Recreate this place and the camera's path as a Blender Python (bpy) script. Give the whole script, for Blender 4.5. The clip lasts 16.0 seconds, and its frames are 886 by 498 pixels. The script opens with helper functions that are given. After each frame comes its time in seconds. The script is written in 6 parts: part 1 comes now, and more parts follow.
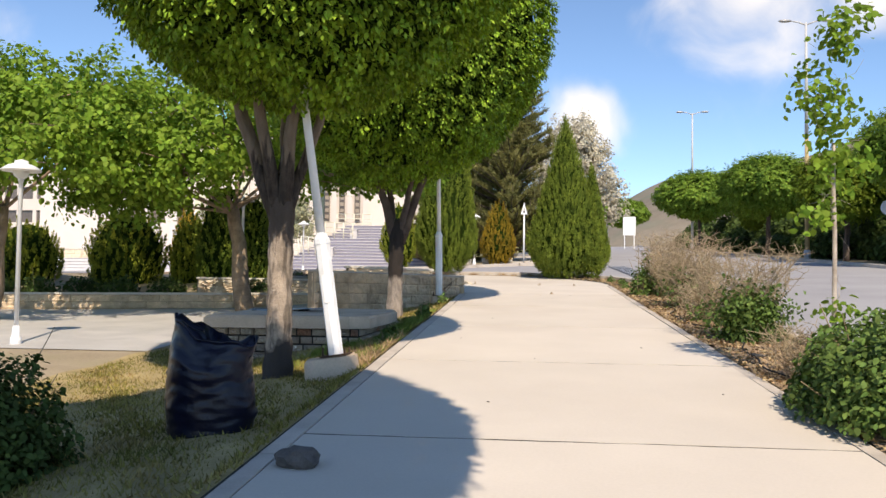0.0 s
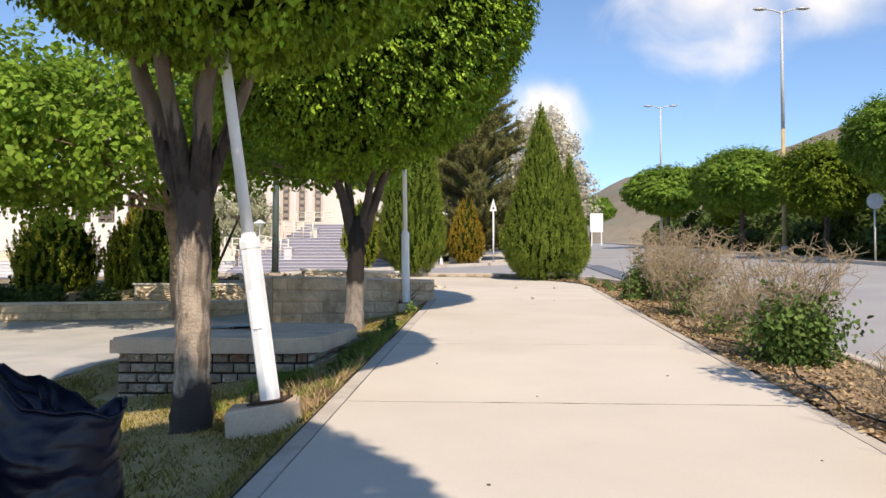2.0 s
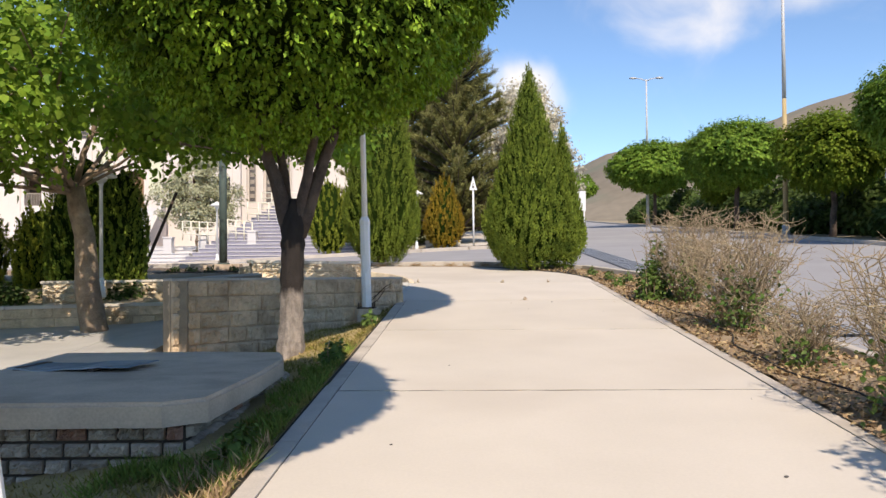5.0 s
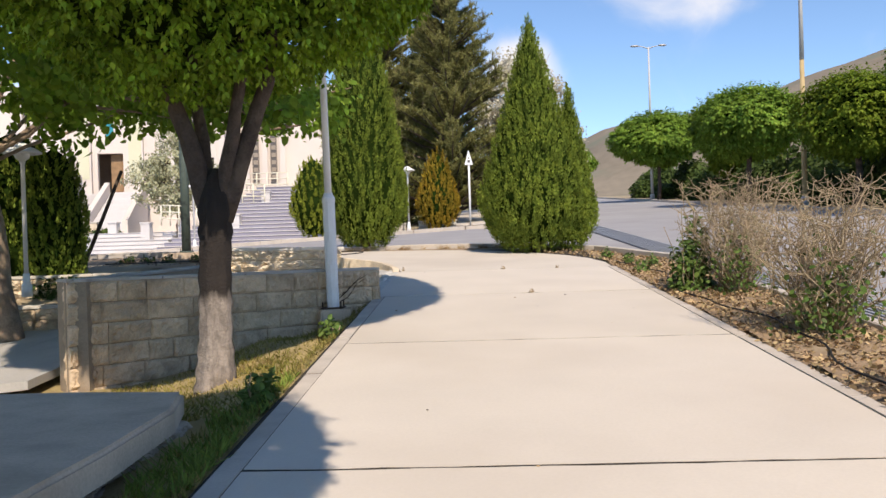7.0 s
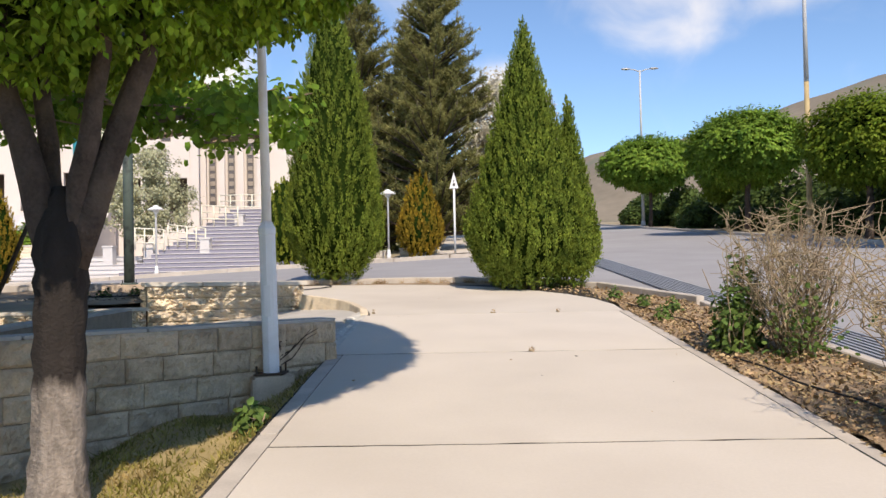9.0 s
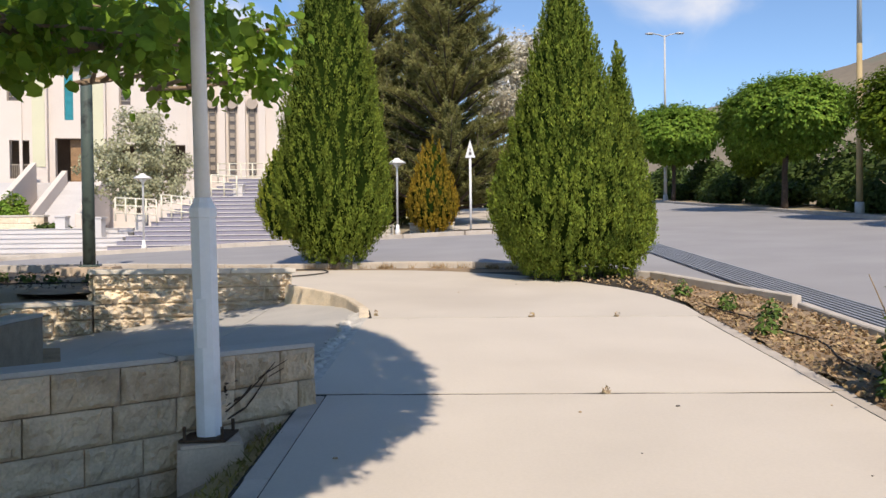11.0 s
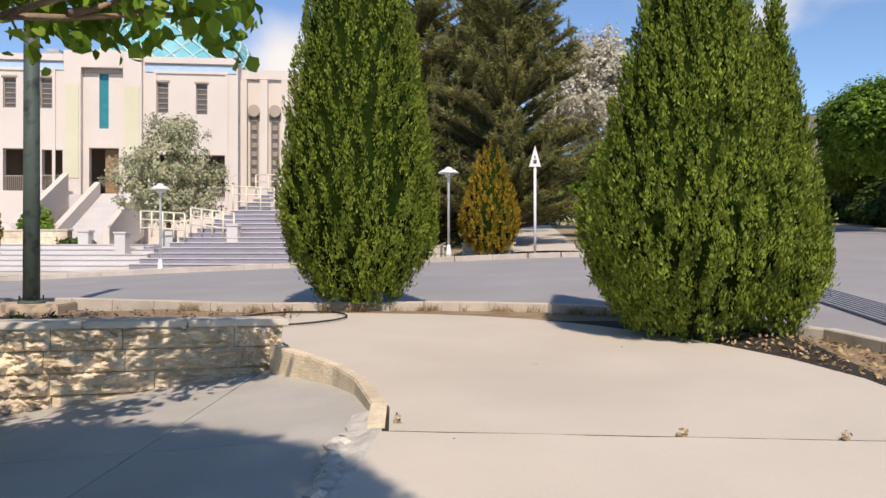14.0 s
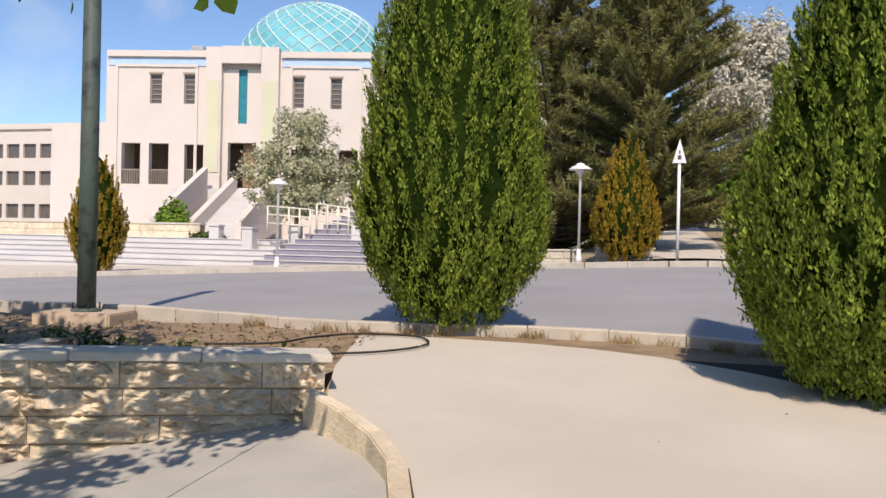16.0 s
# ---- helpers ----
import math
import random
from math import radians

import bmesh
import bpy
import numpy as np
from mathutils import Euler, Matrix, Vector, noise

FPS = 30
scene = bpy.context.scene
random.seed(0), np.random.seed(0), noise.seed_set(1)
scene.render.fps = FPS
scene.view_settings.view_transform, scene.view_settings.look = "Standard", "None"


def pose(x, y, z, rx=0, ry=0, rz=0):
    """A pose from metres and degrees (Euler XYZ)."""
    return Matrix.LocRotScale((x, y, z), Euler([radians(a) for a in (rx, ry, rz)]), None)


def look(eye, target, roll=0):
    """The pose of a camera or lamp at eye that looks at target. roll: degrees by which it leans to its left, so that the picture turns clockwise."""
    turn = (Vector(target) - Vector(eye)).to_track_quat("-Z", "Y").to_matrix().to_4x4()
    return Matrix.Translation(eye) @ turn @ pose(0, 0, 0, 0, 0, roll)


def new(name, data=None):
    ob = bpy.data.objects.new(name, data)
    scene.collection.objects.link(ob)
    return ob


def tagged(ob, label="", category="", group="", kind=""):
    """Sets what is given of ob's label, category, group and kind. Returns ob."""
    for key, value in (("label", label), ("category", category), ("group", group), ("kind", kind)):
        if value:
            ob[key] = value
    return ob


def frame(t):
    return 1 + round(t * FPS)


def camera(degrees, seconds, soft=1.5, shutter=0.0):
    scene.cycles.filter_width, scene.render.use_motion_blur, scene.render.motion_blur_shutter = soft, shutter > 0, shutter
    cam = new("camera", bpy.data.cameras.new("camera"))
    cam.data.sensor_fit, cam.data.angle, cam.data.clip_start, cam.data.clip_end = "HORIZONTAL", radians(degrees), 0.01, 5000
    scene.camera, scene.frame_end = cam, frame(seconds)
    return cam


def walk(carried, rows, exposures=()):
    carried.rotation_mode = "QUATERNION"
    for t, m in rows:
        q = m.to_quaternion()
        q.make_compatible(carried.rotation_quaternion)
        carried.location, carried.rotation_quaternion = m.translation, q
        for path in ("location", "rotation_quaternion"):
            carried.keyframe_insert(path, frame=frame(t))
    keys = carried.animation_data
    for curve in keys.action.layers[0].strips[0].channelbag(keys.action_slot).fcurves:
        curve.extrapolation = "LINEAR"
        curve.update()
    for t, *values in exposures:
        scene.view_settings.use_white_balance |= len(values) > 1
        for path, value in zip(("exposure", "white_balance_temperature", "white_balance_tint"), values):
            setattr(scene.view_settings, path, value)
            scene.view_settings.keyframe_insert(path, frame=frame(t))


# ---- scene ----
cam = camera(56.1, 16.0)
PATH = [
    (0, (0.142, 0.042, 1.519), (-0.069, 2.03, 1.602), 0.7),
    (0.5, (0.027, 0.616, 1.579), (-0.146, 2.607, 1.634), 0.9),
    (1, (-0.067, 1.303, 1.583), (-0.21, 3.298, 1.609), 0.5),
    (1.5, (-0.158, 1.841, 1.616), (-0.282, 3.837, 1.653), 0.3),
    (2, (-0.203, 2.576, 1.679), (-0.327, 4.571, 1.758), 0.1),
    (2.5, (-0.262, 3.17, 1.737), (-0.382, 5.164, 1.841), 0.3),
    (3, (-0.294, 4.047, 1.742), (-0.397, 6.041, 1.857), -0.1),
    (3.5, (-0.308, 4.602, 1.798), (-0.388, 6.598, 1.897), -0.0),
    (4, (-0.264, 5.173, 1.838), (-0.316, 7.17, 1.918), 0.1),
    (4.2, (-0.262, 5.392, 1.886), (-0.306, 7.39, 1.955), -0.1),
    (6.3, (-0.315, 8.458, 2.109), (-0.45, 10.453, 2.085), -1.4),
    (6.5, (-0.308, 8.759, 2.111), (-0.426, 10.755, 2.082), -1.5),
    (7, (-0.191, 9.504, 2.122), (-0.263, 11.502, 2.1), -1.7),
    (7.5, (-0.145, 10.181, 2.202), (-0.18, 12.181, 2.198), -1.4),
    (8, (-0.108, 10.983, 2.238), (-0.131, 12.983, 2.263), -1.4),
    (8.2, (-0.104, 11.263, 2.264), (-0.13, 13.262, 2.3), -1.4),
    (10.3, (-0.331, 14.271, 2.469), (-0.382, 16.271, 2.473), -0.7),
    (10.5, (-0.333, 14.631, 2.499), (-0.386, 16.63, 2.491), -0.6),
    (11, (-0.42, 15.601, 2.563), (-0.478, 17.6, 2.529), -0.6),
    (11.5, (-0.432, 16.423, 2.546), (-0.509, 18.422, 2.525), -0.9),
    (12, (-0.445, 17.229, 2.627), (-0.541, 19.227, 2.639), -0.8),
    (12.5, (-0.492, 18.04, 2.672), (-0.608, 20.037, 2.687), -0.6),
    (13, (-0.571, 18.9, 2.691), (-0.705, 20.895, 2.698), -0.3),
    (13.5, (-0.698, 19.666, 2.751), (-0.844, 21.661, 2.754), -0.2),
    (14, (-0.715, 20.38, 2.787), (-0.902, 22.371, 2.791), -0.0),
    (14.5, (-0.736, 21.001, 2.825), (-0.974, 22.987, 2.83), 0.3),
    (15, (-0.744, 21.807, 2.868), (-1.062, 23.781, 2.872), 0.5),
    (15.5, (-0.608, 22.328, 2.929), (-1.03, 24.283, 2.928), 0.6),
    (16, (-0.533, 22.782, 2.981), (-1.055, 24.713, 2.974), 1.3),
]
CLOUDS = [((0.26, 1.0, 0.36), 0.12), ((0.40, 1.0, 0.38), 0.09), ((0.07, 1.0, 0.20), 0.065), ((-0.29, 1.0, 0.235), 0.07)]
SKY_TINT = (0.86, 1.03, 1.18, 1)

walk(cam, [(t, look(eye, target, roll)) for t, eye, target, roll in PATH],
     [(0.0, 0.24, 7650, 13), (4.0, 0.19, 7450, 13), (8.0, 0.14, 7450, 14), (11.0, 0.06, 7400, 13), (13.0, -0.05, 7450, 14), (16.0, -0.02, 7450, 15)])

# ---- light ----
SUN = Vector((1.4, -5.3, 5.7)).normalized()
world = bpy.data.worlds.new("sky_world")
scene.world = world
world.use_nodes = True
wn, wl = world.node_tree.nodes, world.node_tree.links
wn.clear()
w_out = wn.new("ShaderNodeOutputWorld")
w_bg = wn.new("ShaderNodeBackground")
w_sky = wn.new("ShaderNodeTexSky")
w_sky.sky_type, w_sky.sun_disc = "NISHITA", False
w_sky.sun_elevation = math.asin(SUN.z)
w_sky.sun_rotation = math.atan2(SUN.x, SUN.y)
w_sky.altitude, w_sky.air_density, w_sky.dust_density, w_sky.ozone_density = 1500, 1.0, 0.2, 3.0
w_bg.inputs["Strength"].default_value = 0.15
w_tc = wn.new("ShaderNodeTexCoord")
w_noise = wn.new("ShaderNodeTexNoise")
w_noise.inputs["Scale"].default_value, w_noise.inputs["Detail"].default_value = 10.0, 9.0
w_noise.inputs["Distortion"].default_value = 0.4
wl.new(w_tc.outputs["Generated"], w_noise.inputs["Vector"])


def cloud_blob(direction, spread):
    """A soft patch of cloud round a direction of the sky."""
    dot = wn.new("ShaderNodeVectorMath")
    dot.operation = "DISTANCE"
    wl.new(w_tc.outputs["Generated"], dot.inputs[0])
    dot.inputs[1].default_value = Vector(direction).normalized()
    ramp = wn.new("ShaderNodeMapRange")
    ramp.inputs["From Min"].default_value, ramp.inputs["From Max"].default_value = spread, 0.0
    wl.new(dot.outputs["Value"], ramp.inputs["Value"])
    return ramp.outputs["Result"]


def math_node(nodes, links, op, a, b):
    n = nodes.new("ShaderNodeMath")
    n.operation = op
    for k, v in enumerate((a, b)):
        if isinstance(v, (int, float)):
            n.inputs[k].default_value = v
        else:
            links.new(v, n.inputs[k])
    return n.outputs[0]


cover = None
for d, s in CLOUDS:
    c = cloud_blob(d, s)
    cover = c if cover is None else math_node(wn, wl, "MAXIMUM", cover, c)
cover = math_node(wn, wl, "MULTIPLY", cover, 0.66)
w_thr = wn.new("ShaderNodeMapRange")
w_thr.interpolation_type = "SMOOTHSTEP"
w_thr.inputs["From Min"].default_value, w_thr.inputs["From Max"].default_value = 0.52, 1.14
wl.new(math_node(wn, wl, "ADD", cover, w_noise.outputs["Fac"]), w_thr.inputs["Value"])
w_mix = wn.new("ShaderNodeMix")
w_mix.data_type = "RGBA"
wl.new(w_thr.outputs["Result"], w_mix.inputs["Factor"])
w_tone = wn.new("ShaderNodeMix")
w_tone.data_type, w_tone.blend_type = "RGBA", "MULTIPLY"
w_tone.inputs["Factor"].default_value = 1.0
wl.new(w_sky.outputs["Color"], w_tone.inputs[6])
w_tone.inputs[7].default_value = SKY_TINT
wl.new(w_tone.outputs[2], w_mix.inputs[6])
w_mix.inputs[7].default_value = (6.2, 6.4, 6.8, 1)
wl.new(w_mix.outputs[2], w_bg.inputs["Color"])
wl.new(w_bg.outputs[0], w_out.inputs[0])

sun_data = bpy.data.lights.new("sun", "SUN")
sun_data.energy, sun_data.angle, sun_data.color = 4.4, radians(0.55), (1.0, 0.945, 0.86)
sun_ob = new("sun", sun_data)
sun_ob.matrix_world = look(SUN * 100, (0, 0, 0))

# ---- materials ----


def material(name, base, rough=0.85, vary=0.25, scale=6.0, fine=60.0, bump=0.3, bump_dist=0.01, tint=None, metal=0.0,
             translucent=0.0, per_piece=0.0, island=0.0, stain=None, stain_scale=0.8, stain_amount=0.5, spec=0.3):
    """A procedural surface: two scales of variation, optional stains, differences from piece to piece, fine relief."""
    m = bpy.data.materials.new(name)
    m.use_nodes = True
    n, l = m.node_tree.nodes, m.node_tree.links
    p = n["Principled BSDF"]
    p.inputs["Roughness"].default_value = rough
    p.inputs["Metallic"].default_value = metal
    p.inputs["Specular IOR Level"].default_value = spec
    tc = n.new("ShaderNodeTexCoord")
    geo = n.new("ShaderNodeNewGeometry")
    vec = geo.outputs["Position"]
    big, small = n.new("ShaderNodeTexNoise"), n.new("ShaderNodeTexNoise")
    for tex, s in ((big, scale), (small, fine)):
        tex.inputs["Scale"].default_value, tex.inputs["Detail"].default_value = s, 5.0
        l.new(vec, tex.inputs["Vector"])
    dark = [c * (1 - vary) for c in base]
    light = [min(1, c * (1 + vary)) for c in (tint or base)]
    ramp = n.new("ShaderNodeMix")
    ramp.data_type = "RGBA"
    ramp.inputs[6].default_value, ramp.inputs[7].default_value = (*dark, 1), (*light, 1)
    both = math_node(n, l, "ADD", math_node(n, l, "MULTIPLY", big.outputs["Fac"], 0.6), math_node(n, l, "MULTIPLY", small.outputs["Fac"], 0.4))
    spread = n.new("ShaderNodeMapRange")
    spread.inputs["From Min"].default_value, spread.inputs["From Max"].default_value = 0.32, 0.68
    l.new(both, spread.inputs["Value"])
    l.new(spread.outputs["Result"], ramp.inputs["Factor"])
    colour = ramp.outputs[2]
    if stain:
        st = n.new("ShaderNodeTexNoise")
        st.inputs["Scale"].default_value, st.inputs["Detail"].default_value = stain_scale, 8.0
        l.new(vec, st.inputs["Vector"])
        mr = n.new("ShaderNodeMapRange")
        mr.inputs["From Min"].default_value, mr.inputs["From Max"].default_value = 0.52, 0.68
        mr.inputs["To Max"].default_value = stain_amount
        l.new(st.outputs["Fac"], mr.inputs["Value"])
        mx = n.new("ShaderNodeMix")
        mx.data_type = "RGBA"
        l.new(mr.outputs["Result"], mx.inputs["Factor"])
        l.new(colour, mx.inputs[6])
        mx.inputs[7].default_value = (*stain, 1)
        colour = mx.outputs[2]
    for amount, source in ((per_piece, "piece"), (island, "island")):
        if amount:
            rnd = n.new("ShaderNodeObjectInfo").outputs["Random"] if source == "piece" else geo.outputs["Random Per Island"]
            hsv = n.new("ShaderNodeHueSaturation")
            mr = n.new("ShaderNodeMapRange")
            mr.inputs["To Min"].default_value, mr.inputs["To Max"].default_value = 1 - amount, 1 + amount
            l.new(rnd, mr.inputs["Value"])
            l.new(mr.outputs["Result"], hsv.inputs["Value"])
            if source == "island":
                mh = n.new("ShaderNodeMapRange")
                mh.inputs["To Min"].default_value, mh.inputs["To Max"].default_value = 0.485, 0.512
                l.new(math_node(n, l, "FRACT", math_node(n, l, "MULTIPLY", rnd, 7.31), 0), mh.inputs["Value"])
                l.new(mh.outputs["Result"], hsv.inputs["Hue"])
            l.new(colour, hsv.inputs["Color"])
            colour = hsv.outputs["Color"]
    l.new(colour, p.inputs["Base Color"])
    if bump:
        b = n.new("ShaderNodeBump")
        b.inputs["Strength"].default_value, b.inputs["Distance"].default_value = bump, bump_dist
        l.new(both, b.inputs["Height"])
        l.new(b.outputs["Normal"], p.inputs["Normal"])
    if translucent:
        tr = n.new("ShaderNodeBsdfTranslucent")
        l.new(colour, tr.inputs["Color"])
        mixs = n.new("ShaderNodeMixShader")
        mixs.inputs["Fac"].default_value = translucent
        l.new(p.outputs[0], mixs.inputs[1])
        l.new(tr.outputs[0], mixs.inputs[2])
        l.new(mixs.outputs[0], n["Material Output"].inputs["Surface"])
    return m


M = dict(
    slab=material("pale_concrete", (0.605, 0.54, 0.465), 0.9, 0.06, 0.9, 45, 0.25, 0.004, stain=(0.50, 0.43, 0.36), stain_scale=0.35, stain_amount=0.35, per_piece=0.03),
    edging=material("edging_concrete", (0.52, 0.46, 0.40), 0.92, 0.14, 3, 60, 0.4, 0.006, per_piece=0.05, stain=(0.36, 0.31, 0.26), stain_scale=2.2),
    joint=material("joint_soil", (0.045, 0.038, 0.031), 0.95, 0.3, 8, 60, 0.3),
    grey_slab=material("grey_paving", (0.45, 0.425, 0.39), 0.9, 0.12, 1.2, 40, 0.3, 0.005, stain=(0.56, 0.52, 0.47), stain_scale=0.9),
    rough_concrete=material("rough_concrete", (0.57, 0.445, 0.335), 0.95, 0.2, 2.0, 45, 0.6, 0.012, stain=(0.34, 0.26, 0.19), stain_scale=1.5),
    asphalt=material("grey_asphalt", (0.32, 0.31, 0.315), 0.92, 0.1, 0.5, 90, 0.4, 0.006, stain=(0.38, 0.37, 0.37), stain_scale=0.2, stain_amount=0.6),
    soil=material("dry_soil", (0.29, 0.205, 0.13), 0.97, 0.35, 3.0, 40, 0.9, 0.03, stain=(0.40, 0.31, 0.20), stain_scale=1.4),
    dirt=material("dry_ground", (0.34, 0.27, 0.18), 0.97, 0.25, 1.0, 25, 0.6, 0.02, stain=(0.20, 0.20, 0.10), stain_scale=0.5),
    lawn=material("lawn_ground", (0.36, 0.275, 0.13), 0.97, 0.35, 2.0, 30, 0.8, 0.02, stain=(0.36, 0.27, 0.13), stain_scale=0.9, stain_amount=0.8),
    grass=material("grass_blades", (0.18, 0.185, 0.042), 0.8, 0.35, 1.6, 20, 0, tint=(0.26, 0.22, 0.065), translucent=0.2, island=0.4, stain=(0.40, 0.29, 0.13), stain_scale=1.3, stain_amount=0.85, spec=0.12),
    green_grass=material("fresh_grass", (0.12, 0.19, 0.035), 0.7, 0.3, 2.0, 20, 0, tint=(0.19, 0.25, 0.05), translucent=0.25, island=0.35, spec=0.12),
    straw=material("dry_litter", (0.38, 0.27, 0.15), 0.9, 0.35, 3, 30, 0, island=0.4, spec=0.12),
    stone=material("cream_stone", (0.72, 0.60, 0.45), 0.93, 0.2, 5.0, 40, 0.9, 0.03, per_piece=0.12, stain=(0.44, 0.33, 0.22), stain_scale=2.0, stain_amount=0.45),
    ashlar=material("grey_ashlar", (0.60, 0.455, 0.31), 0.95, 0.26, 5.0, 50, 0.9, 0.018, per_piece=0.16, stain=(0.30, 0.215, 0.145), stain_scale=2.6, stain_amount=0.6),
    cobble=material("rubble_stone", (0.47, 0.39, 0.31), 0.95, 0.25, 6, 50, 0.8, 0.015, per_piece=0.25),
    brick=material("reddish_brick", (0.40, 0.22, 0.15), 0.95, 0.25, 6, 50, 0.8, 0.015, per_piece=0.15),
    cap=material("stone_coping", (0.58, 0.53, 0.46), 0.9, 0.12, 2.5, 50, 0.4, 0.006, per_piece=0.06),
    dark_mortar=material("near_black_mortar", (0.06, 0.048, 0.04), 0.97, 0.3, 8, 60, 0.5),
    pale_mortar=material("crumbled_pale_mortar", (0.56, 0.53, 0.48), 0.95, 0.25, 9, 60, 0.9, 0.02),
    mortar=material("old_mortar", (0.30, 0.235, 0.17), 0.97, 0.2, 8, 60, 0.5),
    bark=material("grey_bark", (0.30, 0.22, 0.155), 0.95, 0.4, 7, 45, 1.0, 0.03, stain=(0.13, 0.095, 0.07), stain_scale=3.5, stain_amount=0.8),
    dark_bark=material("dark_bark", (0.085, 0.062, 0.05), 0.95, 0.4, 7, 45, 1.0, 0.03, stain=(0.19, 0.14, 0.10), stain_scale=3.0, stain_amount=0.5),
    lime=material("limewashed_bark", (0.44, 0.37, 0.31), 0.95, 0.25, 6, 45, 0.9, 0.02, stain=(0.26, 0.20, 0.15), stain_scale=5, stain_amount=0.6),
    twig=material("dry_twigs", (0.34, 0.265, 0.17), 0.9, 0.25, 5, 60, 0, island=0.3),
    leaf=material("elm_leaves", (0.115, 0.22, 0.022), 0.5, 0.35, 1.5, 12, 0, tint=(0.235, 0.365, 0.036), translucent=0.04, island=0.35, spec=0.12),
    plane_leaf=material("broad_leaves", (0.155, 0.265, 0.032), 0.55, 0.3, 1.0, 10, 0, tint=(0.215, 0.34, 0.045), translucent=0.4, island=0.3, spec=0.12),
    # dark green of the hedge cores: interior shade put into the colour
    core=material("hedge_inner_shade", (0.035, 0.06, 0.014), 0.7, 0.4, 4, 14, 0.9, 0.08, spec=0.12),
    # near-black colour stands for the shade between leaves, on shells inside crowns
    deep=material("crown_gap_shade", (0.014, 0.026, 0.005), 1.0, 0.4, 4, 14, 0.9, 0.08, spec=0.0),
    cypress=material("cypress_sprays", (0.058, 0.112, 0.018), 0.7, 0.4, 3.0, 30, 0, tint=(0.205, 0.265, 0.04), translucent=0.06, island=0.35, spec=0.12),
    cypress_lime=material("lime_sprays", (0.15, 0.19, 0.025), 0.7, 0.35, 3.0, 20, 0, tint=(0.25, 0.28, 0.035), translucent=0.1, island=0.35, spec=0.12),
    cypress_gold=material("golden_sprays", (0.26, 0.20, 0.025), 0.7, 0.3, 1.0, 8, 0, tint=(0.36, 0.24, 0.03), translucent=0.2, island=0.35, spec=0.12),
    pine=material("pine_needles", (0.15, 0.165, 0.055), 0.75, 0.4, 1.2, 8, 0, tint=(0.22, 0.21, 0.075), translucent=0.1, island=0.35, spec=0.12),
    blossom=material("pale_foliage", (0.45, 0.45, 0.29), 0.8, 0.25, 1.0, 10, 0, translucent=0.3, island=0.25, spec=0.12),
    silver=material("silvery_willow", (0.60, 0.56, 0.45), 0.8, 0.2, 0.8, 10, 0, translucent=0.3, island=0.25, spec=0.12),
    street_leaf=material("street_tree_leaves", (0.135, 0.25, 0.036), 0.6, 0.3, 0.6, 6, 0, tint=(0.20, 0.31, 0.045), translucent=0.3, island=0.3, spec=0.12),
    lime_leaf=material("yellowgreen_leaves", (0.16, 0.23, 0.025), 0.6, 0.3, 0.6, 6, 0, translucent=0.35, island=0.3, spec=0.12),
    hedge=material("dark_hedge_leaves", (0.05, 0.085, 0.025), 0.6, 0.3, 1.0, 9, 0, tint=(0.08, 0.12, 0.03), translucent=0.2, island=0.35, spec=0.12),
    shrub=material("rose_leaves", (0.060, 0.115, 0.03), 0.5, 0.35, 2.0, 12, 0, tint=(0.12, 0.185, 0.045), translucent=0.15, island=0.35, spec=0.12),
    white=material("white_paint", (0.80, 0.80, 0.80), 0.45, 0.05, 3, 40, 0.1, 0.002, spec=0.5, stain=(0.62, 0.58, 0.52), stain_scale=4, stain_amount=0.3),
    cream_paint=material("cream_paint", (0.74, 0.70, 0.58), 0.5, 0.06, 3, 40, 0.1, 0.002, spec=0.5),
    steel=material("galvanised_steel", (0.46, 0.46, 0.47), 0.5, 0.1, 3, 40, 0.1, 0.002, metal=0.5),
    pole=material("pole_paint", (0.50, 0.50, 0.50), 0.55, 0.1, 2, 30, 0.1, 0.002),
    pole_gold=material("pole_yellow_paint", (0.46, 0.345, 0.18), 0.6, 0.12, 2, 30, 0.1, 0.002),
    green_post=material("patched_green_paint", (0.085, 0.115, 0.102), 0.6, 0.15, 2, 30, 0.2, 0.003, stain=(0.028, 0.032, 0.034), stain_scale=4.0, stain_amount=0.95),
    bag=material("navy_plastic_film", (0.004, 0.005, 0.017), 0.30, 0.3, 6, 22, 0.4, 0.02, spec=0.32),
    rust=material("rusty_iron", (0.09, 0.055, 0.035), 0.8, 0.3, 8, 60, 0.5, 0.004, metal=0.3),
    grate=material("dark_grating", (0.035, 0.035, 0.045), 0.6, 0.2, 4, 40, 0.2, 0.003, metal=0.4),
    rubber=material("black_hose", (0.025, 0.023, 0.022), 0.6, 0.2, 8, 40, 0),
    marble=material("pale_marble", (0.60, 0.575, 0.57), 0.5, 0.08, 0.7, 12, 0.1, 0.003, per_piece=0.03, stain=(0.55, 0.53, 0.55), stain_scale=0.6, stain_amount=0.5),
    riser=material("grey_riser_stone", (0.26, 0.25, 0.31), 0.7, 0.12, 1.5, 20, 0.1, 0.003),
    facade=material("travertine_facing", (0.66, 0.59, 0.54), 0.8, 0.05, 0.5, 14, 0.2, 0.004, stain=(0.66, 0.59, 0.53), stain_scale=0.25, stain_amount=0.4),
    facade_yellow=material("cream_panel", (0.62, 0.60, 0.44), 0.8, 0.05, 0.5, 14, 0.1, 0.003),
    # darker facing tone: shadow lines under heads and recesses painted as brown trim
    trim_shade=material("recess_shade_trim", (0.40, 0.34, 0.29), 0.8, 0.1, 1, 20, 0.1, 0.003),
    blue_band=material("light_blue_tiles", (0.42, 0.58, 0.78), 0.4, 0.1, 2, 30, 0.05, 0.002),
